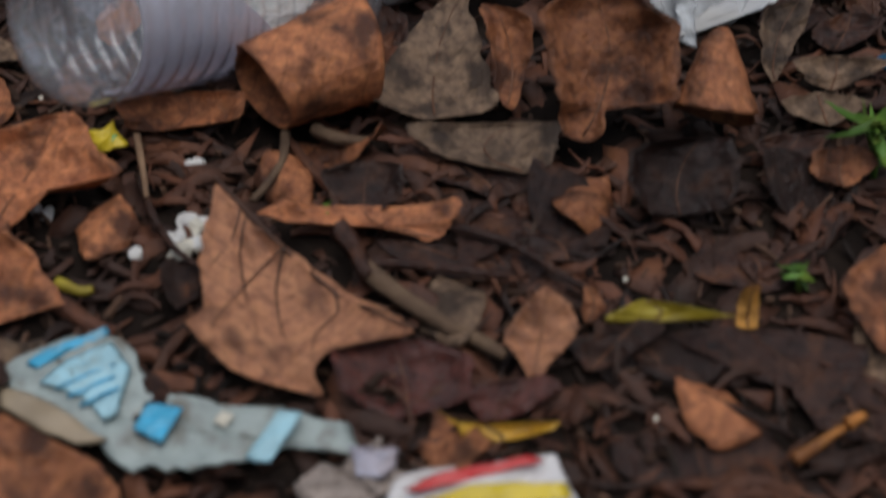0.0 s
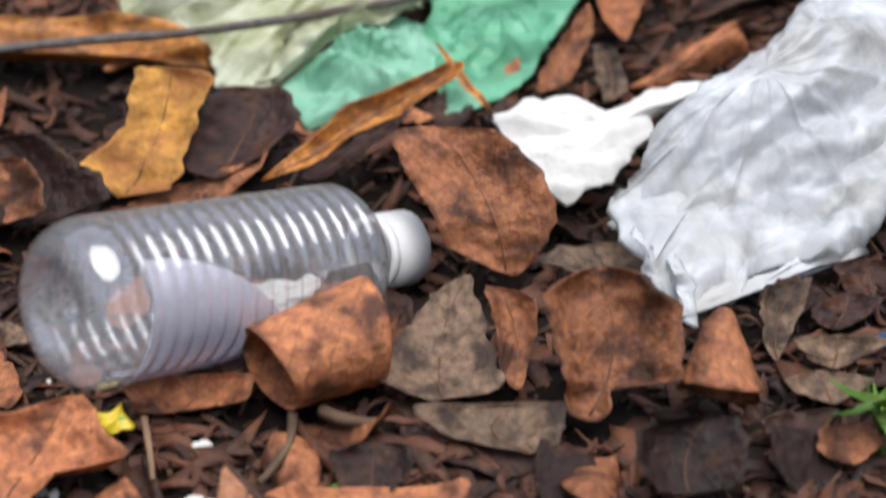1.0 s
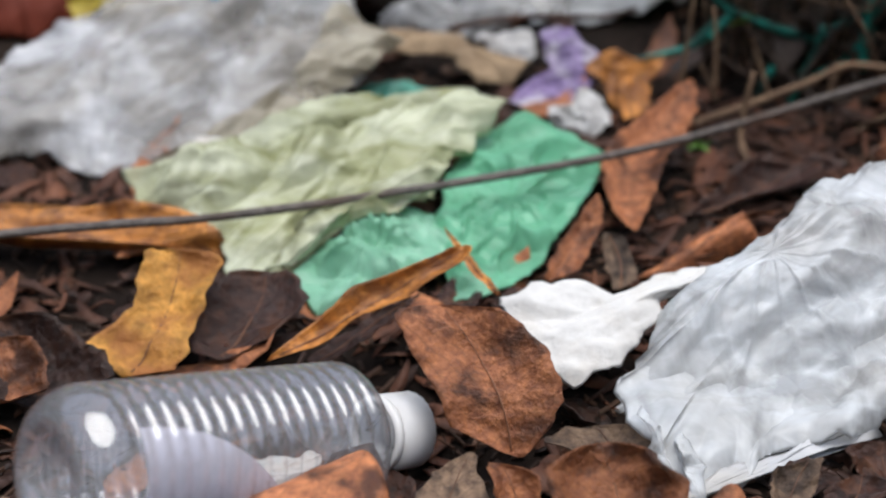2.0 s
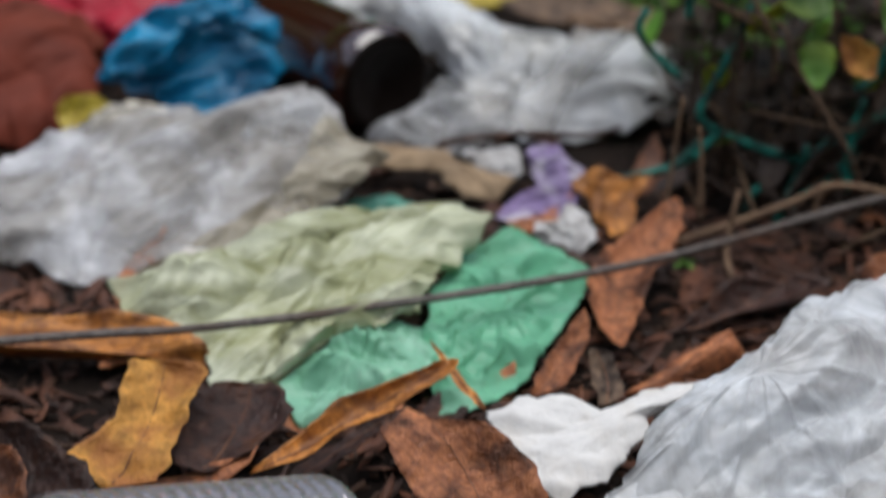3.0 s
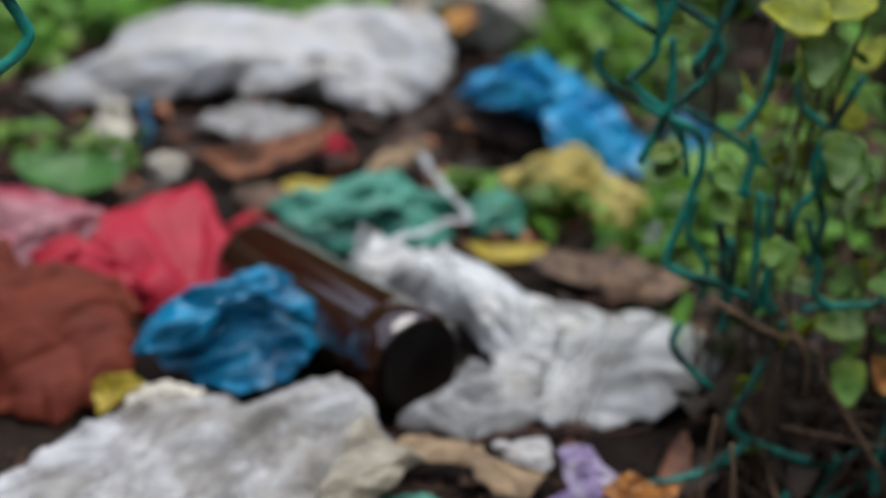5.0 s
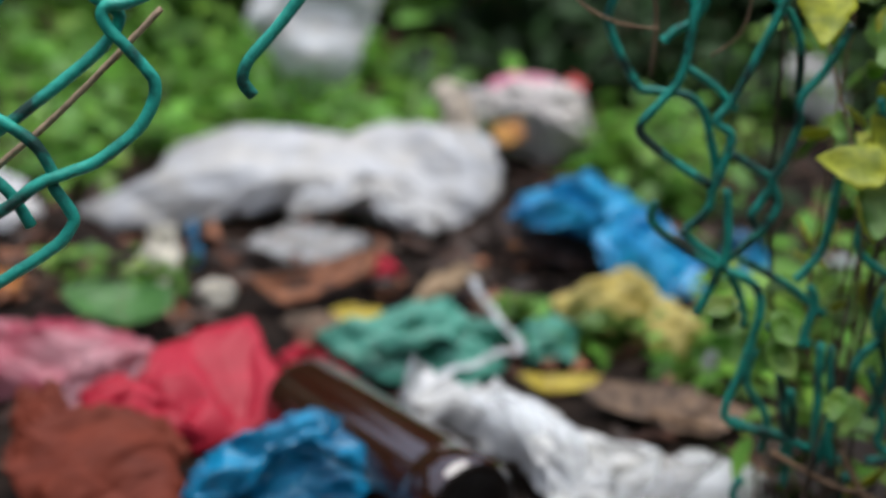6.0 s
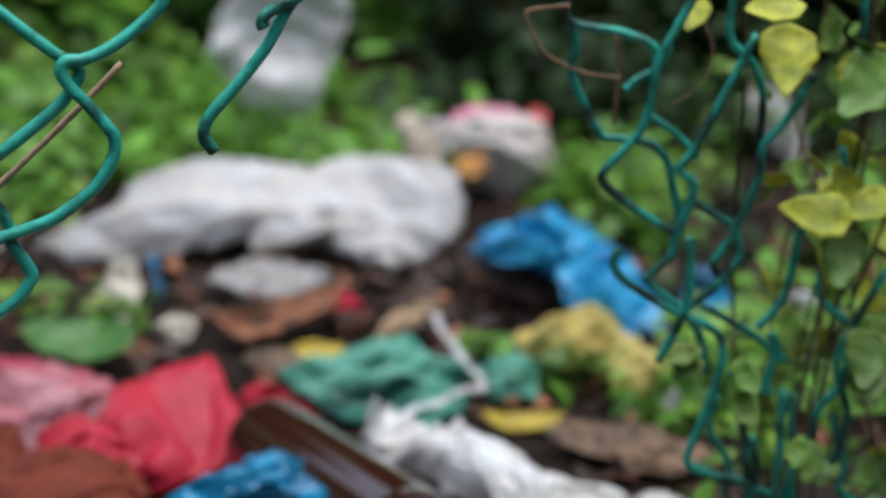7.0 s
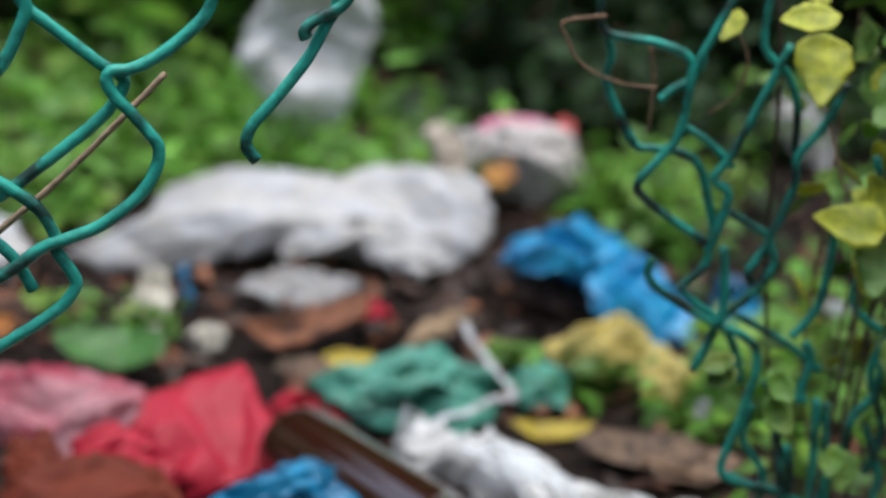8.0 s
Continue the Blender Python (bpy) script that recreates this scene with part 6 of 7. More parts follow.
bag("plastic_scrap", (-0.4744, 1.3767, 0.0072), 25, [(-0.0329, 0.0064), (0.0013, 0.0156), (0.0302, 0.0073), (0.0284, -0.0121), (-0.0269, -0.0171)], ORANGE, 0.012, 0.003, 26, 120, label="orange plastic scrap on the heap", category="plastic scrap")
bag("plastic_scrap", (-0.3253, 2.0023, 0.0072), 20, [(-0.035, 0.0029), (-0.0023, 0.0294), (0.0361, 0.0109), (0.0184, -0.0212), (-0.0172, -0.022)], MINT, 0.015, 0.004, 20, 101, label="pale turquoise plastic scrap behind the sack", category="plastic scrap")
bag("plastic_scrap", (0.3952, 2.0304, 0.0445), 40, [(-0.0468, 0.0273), (-0.0152, 0.0553), (0.0206, 0.0467), (0.0357, -0.0164), (0.0229, -0.0692), (-0.0172, -0.0437)], HAZY_FILM, 0.02, 0.004, 24, 102, label="whitish plastic caught behind the fence", category="plastic scrap")
bag("plastic_scrap", (0.2940, 1.3891, 0.0279), 50, [(-0.0258, 0.0055), (0.0006, 0.0117), (0.021, 0.0038), (0.0151, -0.0103), (-0.0109, -0.0108)], WHITE_FILM, 0.012, 0.003, 30, 103, label="small white plastic scrap behind the fence", category="plastic scrap")
bag("plastic_bag", (0.2117, 1.4138, 0.0201), 45, [(-0.0125, 0.0342), (0.0132, 0.0287), (0.0257, -0.0168), (-0.0007, -0.0285), (-0.0257, -0.0176)], BLUE_FILM, 0.015, 0.004, 26, 104, label="dark blue plastic end behind the fence", category="plastic bag")
# Twigs and stalks
def twig(points, radius, label, mat=STEM, name="twig", end=0.6):
    ob = mesh_object(name, *tube(points, radius, 7, end=end, wobble=0.3), mat)
    return tagged(ob, label, "twig", "twigs and stalks")


twig([(-0.0264, 0.3273, 0.006), (-0.0153, 0.3154, 0.006), (-0.0011, 0.3038, 0.006), (0.011, 0.2958, 0.006), (0.0187, 0.2902, 0.006)], 0.0036, "thick brown broken twig on the soil")
twig([(-0.034, 0.3414, 0.008), (-0.0291, 0.3328, 0.008), (-0.0243, 0.3209, 0.008)], 0.004, "dark short broken twig", DARK)
twig([(-0.1036, 0.3706, 0.004), (-0.0956, 0.3498, 0.004), (-0.0878, 0.3373, 0.004), (-0.0787, 0.3287, 0.004)], 0.0016, "thin dark bent twig on the soil", DARK)
twig([(-0.0542, 0.3878, 0.006), (-0.0545, 0.3757, 0.006), (-0.0581, 0.3652, 0.006), (-0.0638, 0.3563, 0.006)], 0.0020, "thin curved brown twig")
twig([(-0.0445, 0.3896, 0.006), (-0.0355, 0.3847, 0.006), (-0.0247, 0.3831, 0.006)], 0.0026, "short brown twig beside a rolled leaf")
twig([(0.1017, 0.2522, 0.004), (0.1101, 0.2579, 0.004), (0.1185, 0.2634, 0.004)], 0.0022, "bright orange wooden splinter on the soil", ORANGE)
twig([(0.1196, 0.2647, 0.004), (0.1252, 0.2677, 0.004)], 0.0024, "bright orange wooden splinter on the soil", ORANGE)
twig([(0.003, 0.3454, 0.004), (0.0214, 0.3376, 0.004), (0.039, 0.3229, 0.004), (0.0494, 0.3157, 0.004)], 0.0018, "thin dark twig lying flat", DARK)
twig([(-0.0247, 0.3301, 0.004), (-0.0045, 0.3285, 0.004), (0.0209, 0.3233, 0.004)], 0.0022, "thin dark twig lying flat", DARK)
twig([(0.0594, 0.2866, 0.004), (0.0788, 0.2757, 0.004), (0.1022, 0.261, 0.004)], 0.0016, "thin dark twig lying flat", DARK)
twig([(-0.1246, 0.3237, 0.004), (-0.1168, 0.3201, 0.004), (-0.1124, 0.3207, 0.004)], 0.0022, "short yellowish stalk on the soil", YELLOW)
twig([(-0.1058, 0.3875, 0.006), (-0.1019, 0.3713, 0.006), (-0.0993, 0.3584, 0.006)], 0.0015, "thin dry brown stalk")
twig([(0.1526, 0.70, 0.004), (0.1506, 0.715, 0.0133), (0.1556, 0.72, 0.0451)], 0.0021, "pale dry upright stalk at the fence foot")
twig([(0.1304, 0.745, 0.0033), (0.1659, 0.745, 0.0171), (0.1923, 0.745, 0.028), (0.2096, 0.745, 0.0365), (0.2342, 0.745, 0.0333), (0.272, 0.745, 0.0231)], 0.0024, "tan dry stalk lying along the fence foot", end=0.8)
twig([(0.2037, 0.75, 0.0154), (0.2042, 0.75, 0.0256), (0.2095, 0.75, 0.0337)], 0.0018, "tan dry stalk joint", end=0.8)
twig([(0.1413, 0.74, 0.0195), (0.1369, 0.74, 0.0302), (0.1317, 0.74, 0.0401)], 0.0016, "thin dry stalk at the fence foot")
twig([(0.2084, 0.74, -0.0067), (0.2239, 0.74, 0.0054), (0.2412, 0.74, 0.014)], 0.0016, "thin dry stalk at the fence foot")
twig([(0.1439, 0.76, 0.0169), (0.1426, 0.76, 0.044), (0.1399, 0.76, 0.0638)], 0.0014, "thin dry upright stalk at the fence foot")
twig([(0.1254, 0.76, 0.0168), (0.1278, 0.76, 0.0505), (0.1304, 0.76, 0.08)], 0.0014, "thin dry upright stalk at the fence foot")
twig([(0.1279, 0.7925, 0.1333), (0.1485, 0.794, 0.1211), (0.1734, 0.7959, 0.1074)], 0.0019, "brown broken stalk caught in the fence")
twig([(0.1634, 0.7931, 0.1344), (0.1739, 0.7939, 0.1143), (0.1835, 0.7946, 0.0973), (0.1843, 0.7947, 0.0749)], 0.0019, "brown broken stalk caught in the fence")
twig([(0.1764, 0.8081, 0.102), (0.1933, 0.8094, 0.0942), (0.2097, 0.8106, 0.0922)], 0.0012, "thin grey stalk caught in the fence")
twig([(-0.2181, 0.5975, 0.3245), (-0.1975, 0.6026, 0.3415), (-0.1852, 0.6057, 0.3515), (-0.1729, 0.6088, 0.3626), (-0.1584, 0.6124, 0.3767), (-0.1408, 0.6168, 0.3944)], 0.0014, "thin dry tan stalk behind the fence wires", PALE_STEM, end=0.9)
twig([(0.0338, 0.7874, 0.3895), (0.014, 0.7859, 0.3868), (0.0156, 0.786, 0.3789), (0.0226, 0.7866, 0.3669), (0.0403, 0.7879, 0.3579), (0.0592, 0.7893, 0.3552)], 0.0011, "thin curled brown tendril on the fence")
twig([(0.0983, 0.8022, 0.3797), (0.1038, 0.8027, 0.3661), (0.0989, 0.8023, 0.3496), (0.0856, 0.8013, 0.3399)], 0.0008, "thin curled brown tendril on the fence")
twig([(0.0586, 0.8193, 0.3707), (0.0609, 0.8194, 0.3511), (0.0593, 0.8193, 0.3254)], 0.0014, "thin brown stalk behind the fence")
twig([(0.0027, 0.8162, 0.03), (0.0225, 0.8267, 0.03), (0.0557, 0.8334, 0.03), (0.0886, 0.8316, 0.03), (0.1098, 0.8424, 0.03)], 0.0022, "thin dark twig across the white bags", DARK)
twig([(0.0999, 1.1083, 0.01), (0.1439, 1.0816, 0.01)], 0.004, "thick pale twig behind the fence")


# Leaves of several kinds, shared by the loose litter and the plants
def blade(length, width, kind, seed, curl, cup, **more):
    pts = []
    n = 9
    for k in range(n + 1):
        s = k / n
        w = {"oval": math.sin(math.pi * s**0.85) ** 0.8, "long": math.sin(math.pi * s**0.7) ** 1.1, "heart": math.sin(math.pi * s**0.55) ** 0.75}[kind]
        pts.append((width / 2 * w * (1 + 0.06 * math.sin(seed + 5 * s)), length * (s - 0.5)))
    outline = [p for p in pts] + [(-x, y) for x, y in reversed(pts[1:-1])]
    return leaf_mesh(outline, seed, curl, cup, rows=12, cols=6, **more)


def shared(name, verts, faces, mat):
    me = bpy.data.meshes.new(name)
    me.from_pydata(verts, [], faces)
    me.polygons.foreach_set("use_smooth", [True] * len(me.polygons))
    me.materials.append(mat)
    return me


rng = random.Random(7)
LITTER = []
for k in range(14):
    mat = (BROWN, DARK, BROWN, GREY, DARK, BROWN, DARK)[k % 7]
    LITTER.append((shared("litter_leaf", *blade(rng.uniform(0.03, 0.065), rng.uniform(0.016, 0.034), ("oval", "long")[k % 2], k + 200, rng.uniform(-0.2, 0.7), rng.uniform(-0.6, 0.8), wave=0.004), mat), mat))
WORDS = {BROWN: "dry brown leaf in the litter", DARK: "dark rotting leaf in the litter", GREY: "faded grey leaf in the litter"}
taken = []
for o in list(scene.collection.objects):
    if o.type == "MESH" and o.parent is None and o.name.split(".")[0] in ("dead_leaf", "packet", "plastic_bag", "foam_scrap", "leaf_roll", "wrapper_scrap"):
        spots = [o.matrix_basis @ Vector(c) for c in o.bound_box]
        taken.append((min(p.x for p in spots), max(p.x for p in spots), min(p.y for p in spots), max(p.y for p in spots)))


def is_free(x, y):
    for x0, x1, y0, y1 in taken:
        w, d = (x1 - x0) * 0.12, (y1 - y0) * 0.12
        if x0 + w < x < x1 - w and y0 + d < y < y1 - d:
            return False
    return True


FAR_BROWN = material("far_brown_leaf", (0.26, 0.105, 0.055), 0.5, 0.45, 90, 0.6, 150, (0.06, 0.025, 0.014), 0.8, 40, random_tint=0.6, island=True)
FAR_DARK = material("far_dark_leaf", (0.05, 0.026, 0.016), 0.5, 0.5, 90, 0.6, 150, (0.02, 0.012, 0.008), 0.8, 40, random_tint=0.6, island=True)
far_leaves = {"brown": ([], []), "dark": ([], [])}
for k in range(430):
    me, mat = LITTER[rng.randrange(14)]
    near = k < 170
    if near:
        x, y = rng.uniform(-0.28, 0.36), rng.uniform(0.25, 0.78)
    elif k < 240:
        x, y = rng.uniform(-0.45, 0.5), rng.uniform(0.8, 1.9)
    else:
        x, y = rng.uniform(-0.5, 0.16), rng.uniform(1.2, 1.66)
    if not is_free(x, y) and rng.random() < 0.9:
        continue
    size = rng.uniform(0.6, 1.0)
    low = min(v.co.z for v in me.vertices)
    m = pose(x, y, ground_height(x, y) + 0.004 - low * 0.6, rng.gauss(0, 14), rng.gauss(0, 14), rng.uniform(0, 360)) @ Matrix.Diagonal((size, size, size, 1))
    if near:
        ob = new("dead_leaf", me)
        ob.matrix_basis = m
        tagged(ob, WORDS[mat], "leaf", "fallen leaves")
    else:
        lv, lf = far_leaves["brown" if mat is BROWN else "dark"]
        base = len(lv)
        lv += [tuple(m @ v.co) for v in me.vertices]
        lf += [tuple(base + i for i in f.vertices) for f in me.polygons]
tagged(mesh_object("leaf_litter", *far_leaves["brown"], FAR_BROWN), "dry brown leaves scattered among far rubbish", "leaf litter", kind="stuff")
tagged(mesh_object("leaf_litter", *far_leaves["dark"], FAR_DARK), "dark rotting leaves scattered among far rubbish", "leaf litter", kind="stuff")

# Bits of bark, twigs and crumbs in the soil: uncounted
bv, bf = [], []
for k in range(6500):
    x, y = rng.uniform(-0.32, 0.4), rng.uniform(0.22, 0.85)
    if k % 6 == 0:
        x, y = rng.uniform(-0.5, 0.6), rng.uniform(0.85, 2.1)
    length, w, a = rng.uniform(0.003, 0.014), rng.uniform(0.0008, 0.0035), rng.uniform(0, 6.3)
    c, s = math.cos(a), math.sin(a)
    z = ground_height(x, y) + rng.uniform(0, 0.002)
    base = len(bv)
    t = rng.uniform(0.0006, 0.002)
    rise = rng.uniform(-0.003, 0.003)
    for u, v, q in ((-1, -1, 0), (1, -0.6, 0), (0.8, 1, 0), (-0.9, 0.7, 0), (-0.9, -0.7, 1), (0.9, -0.5, 1), (0.7, 0.8, 1), (-0.8, 0.5, 1)):
        px, py = u * length / 2, v * w / 2
        bv.append((x + px * c - py * s, y + px * s + py * c, z + q * t + rise * u))
    bf += [tuple(base + i for i in f) for f in ((3, 2, 1, 0), (4, 5, 6, 7), (0, 1, 5, 4), (1, 2, 6, 5), (2, 3, 7, 6), (3, 0, 4, 7))]
DEBRIS = material("forest_debris", (0.060, 0.031, 0.019), 0.75, 0.4, 60, 0.5, 200, (0.03, 0.02, 0.015), 0.8, 22, gloss=0.3, random_tint=0.8, island=True)
fv, ff = [], []
for k in range(9500):
    if k < 1800 or k > 6500:
        x, y, size = rng.uniform(-0.32, 0.4), rng.uniform(0.22, 0.8), rng.uniform(0.004, 0.015)
    elif k < 2200:
        x, y, size = rng.uniform(0.08, 0.4), rng.uniform(0.5, 0.74), rng.uniform(0.006, 0.018)
    elif k < 3000:
        x, y, size = rng.uniform(-0.6, 0.6), rng.uniform(0.85, 2.0), rng.uniform(0.01, 0.026)
    else:
        x, y, size = rng.gauss(0, 1.1), 0.8 + rng.gauss(0, 1.1), rng.uniform(0.012, 0.035)
        if abs(x) < 0.5 and 0.2 < y < 2:
            continue
    if (k < 2200 or k > 6500) and not is_free(x, y) and rng.random() < 0.5:
        continue
    m = Matrix.Translation((x, y, ground_height(x, y) + 0.001 + size * 0.12)) @ pose(0, 0, 0, rng.gauss(0, 16), rng.gauss(0, 16), rng.uniform(0, 360))
    base, n = len(fv), 6
    narrow = rng.uniform(0.2, 0.6)
    ring = [(size * rng.uniform(0.4, 1.3) * math.cos(i / n * 6.2832), size * narrow * rng.uniform(0.3, 1.2) * math.sin(i / n * 6.2832)) for i in range(n)]
    cup = rng.uniform(-8, 14)
    for low in (0.0, 0.0006):
        fv.append(tuple(m @ Vector((0, 0, -low))))
        fv += [tuple(m @ Vector((px, py, cup * (px * px + py * py) - low))) for px, py in ring]
    for i in range(n):
        a, b = 1 + i, 1 + (i + 1) % n
        ff += [(base, base + a, base + b), (base + n + 1, base + n + 1 + b, base + n + 1 + a), (base + a, base + n + 1 + a, base + n + 1 + b, base + b)]
for k in range(1700):
    x, y, long = rng.uniform(-0.3, 0.38), rng.uniform(0.22, 0.78) if k < 900 else rng.uniform(0.22, 0.44), rng.uniform(0.008, 0.032)
    if not is_free(x, y) and rng.random() < 0.8:
        continue
    wide, turn, lift, bow = long * rng.uniform(0.05, 0.2), rng.gauss(0, 0.7), rng.uniform(0.001, 0.006), rng.gauss(0, 0.12)
    base = len(fv)
    for low in (0.0, 0.0007):
        for i in range(6):
            u = i / 5 - 0.5
            half = wide / 2 * (1 - 1.6 * u * u) * rng.uniform(0.5, 1.3)
            for side in (-1, 1):
                px, py = u * long, side * half + bow * long * (u * u * 4 - 0.5)
                qx, qy = x + px * math.cos(turn) - py * math.sin(turn), y + px * math.sin(turn) + py * math.cos(turn)
                fv.append((qx, qy, ground_height(qx, qy) + lift + side * half * 0.6 + 0.002 * math.sin(6 * u + k) - low))
    for i in range(5):
        a = base + i * 2
        ff += [(a, a + 2, a + 3, a + 1), (a + 12, a + 13, a + 15, a + 14), (a, a + 12, a + 14, a + 2), (a + 1, a + 3, a + 15, a + 13)]
TORN = material("torn_leaf", (0.082, 0.029, 0.014), 0.6, 0.5, 70, 0.7, 160, (0.035, 0.016, 0.010), 0.85, 30, random_tint=0.8, island=True, gloss=0.45)
tagged(mesh_object("leaf_litter", fv, ff, TORN), "torn brown leaf pieces covering the soil", "leaf litter", kind="stuff")
tagged(mesh_object("litter_debris", bv, bf, DEBRIS, smooth=False), "broken bark and leaf crumbs on soil", "debris", kind="stuff")


# Foam crumbs and pale pebbles
def crumb(place, size, mat, label, seed):
    bm = bmesh.new()
    bmesh.ops.create_icosphere(bm, subdivisions=2, radius=size)
    for v in bm.verts:
        n = noise.noise_vector(v.co * 0.9 / size + Vector((seed, 0, 0)))
        v.co = v.co * (1 + 0.7 * n.x) + n * size * 0.35
        v.co.z *= 0.7
    me = bpy.data.meshes.new("crumb")
    bm.to_mesh(me)
    bm.free()
    me.materials.append(mat)
    ob = new("foam_crumb", me)
    ob.matrix_basis = pose(place[0], place[1], ground_height(place[0], place[1]) + size * 0.5 + 0.002, 0, 0, seed * 50)
    return tagged(ob, label, "foam crumb", "foam crumbs")


for k, p in enumerate([(-0.0862, 0.3531, 0.01), (-0.0817, 0.3505, 0.01), (-0.0887, 0.3456, 0.01), (-0.0837, 0.3418, 0.01), (-0.0805, 0.343, 0.01), (-0.0856, 0.339, 0.01), (-0.0805, 0.3517, 0.01), (-0.0833, 0.3473, 0.01)]):
    crumb(p, 0.0035, SHELL if k % 2 else FOAM, "white crumbly foam piece in a cluster", k)
for k, p in enumerate([(-0.0867, 0.379, 0.006), (-0.0839, 0.3795, 0.006), (-0.1339, 0.3572, 0.006), (-0.1369, 0.3585, 0.006), (-0.1014, 0.3383, 0.006), (-0.1114, 0.3439, 0.006), (-0.1162, 0.3448, 0.006), (-0.0071, 0.3924, 0.006), (0.0033, 0.3588, 0.006), (-0.1427, 0.3664, 0.006), (-0.1182, 0.346, 0.006)]):
    crumb(p, 0.0023, FOAM, "small white foam crumb on the soil", k + 20)
for k, p in enumerate([(0.0634, 0.2698, 0.004), (0.0738, 0.2731, 0.004), (-0.0011, 0.3042, 0.004), (0.0833, 0.2634, 0.004), (-0.0575, 0.4274, 0.004), (-0.1452, 0.4165, 0.004), (0.0592, 0.3249, 0.004)]):
    crumb(p, 0.001, SHELL, "tiny pale pebble on the soil", k + 40)
for k, p in enumerate([(-0.1911, 0.8773, 0.03), (-0.182, 0.8839, 0.03), (-0.1728, 0.8795, 0.03), (-0.1961, 0.8678, 0.03), (-0.1635, 0.8744, 0.03), (-0.1861, 0.8682, 0.03)]):
    crumb(p, 0.008, SHELL, "off white crumbly lump beside a grey bag", k + 60).location.z = 0.024


# Grass blades and small weeds
def plant(name, place, leaves, spread, height, label, category, kinds, seed, group="weeds", reach_out=0.014):
    r = random.Random(seed)
    root = group_empty(name, (place[0], place[1], 0.0))
    tagged(root, label, category, group)
    stems = max(1, leaves // 7)
    tips = []
    for s in range(stems):
        a, reach = r.uniform(0, 6.3), r.uniform(0.2, 1.0) * spread
        top = Vector((math.cos(a) * reach, math.sin(a) * reach, height * r.uniform(0.5, 1.0)))
        mesh_object("stem", *tube([(0, 0, -0.004), tuple(top * 0.5 + Vector((0, 0, height * 0.12))), tuple(top)], 0.0014, 5, end=0.4), GREEN, root)
        tips.append(top)
    for k in range(leaves):
        top = tips[k % stems]
        u = r.uniform(0.25, 1.0)
        p = top * u + Vector((0, 0, height * 0.12 * math.sin(u * 3)))
        me = kinds[r.randrange(len(kinds))]
        ob = new("leaf", me)
        size = r.uniform(0.6, 1.15)
        a = r.uniform(0, 360)
        ob.parent = root
        off = Vector((-math.sin(radians(a)), math.cos(radians(a)), 0)) * reach_out
        ob.matrix_basis = Matrix.Translation(p + off) @ pose(0, 0, 0, r.uniform(-40, 35), r.uniform(-25, 25), a) @ Matrix.Diagonal((size, size, size, 1))
    return root


WEED = [shared("weed_leaf", *blade(0.032, 0.020, "oval", 300, 0.3, 0.3), GREEN), shared("weed_leaf", *blade(0.026, 0.016, "oval", 301, 0.4, 0.2), GREEN), shared("weed_leaf", *blade(0.04, 0.016, "long", 302, 0.4, 0.3), GREEN)]
VINE = [shared("vine_leaf", *blade(0.034, 0.024, "heart", 310, 0.15, 0.25), GREEN), shared("vine_leaf", *blade(0.028, 0.021, "heart", 311, 0.25, 0.2), GREEN), shared("vine_leaf", *blade(0.024, 0.015, "oval", 312, 0.25, 0.3), GREEN)]
GOLD = material("yellowing_leaf", (0.52, 0.55, 0.045), 0.5, 0.3, 120, 0.2, 150, (0.20, 0.30, 0.04), 0.5, 90, through=0.3)
OLD = [shared("yellow_vine_leaf", *blade(0.038, 0.024, "heart", 320, 0.2, 0.15), GOLD), shared("yellow_vine_leaf", *blade(0.034, 0.02, "oval", 321, 0.2, 0.2), GOLD)]
TINY = [shared("seedling_leaf", *blade(0.009, 0.003, "oval", 341, 0.4, 0.3), GREEN)]
GRASSY = [shared("grass_blade", *blade(0.034, 0.0042, "long", 340, 0.5, 0.4), GREEN)]

plant("grass_tuft", (0.1481, 0.3697, -0.0), 10, 0.014, 0.024, "small tuft of green grass in the litter", "grass", GRASSY, 3, reach_out=0.008)
plant("weed", (0.115, 0.3224, 0.0), 7, 0.003, 0.005, "tiny green seedling in the soil", "weed", TINY, 4, reach_out=0.003)
plant("weed", (0.1303, 0.7184, 0.0), 7, 0.003, 0.006, "tiny green seedling at the fence foot", "weed", TINY, 5, reach_out=0.003)
plant("weed", (-0.0406, 0.3571, 0.0), 3, 0.004, 0.006, "tiny green seedling in the soil", "weed", TINY, 6, reach_out=0.003)
for k, p in enumerate([(-0.3129, 1.3258, 0.0), (0.0191, 1.2803, 0.0), (0.0792, 1.2582, 0.0), (0.1788, 1.2382, 0.0), (0.1989, 1.3119, 0.0), (0.1781, 1.3372, 0.0)]):
    plant("weed", p, 12, 0.05, 0.035, "low green leafy weed among the rubbish", "weed", WEED, 400 + k)


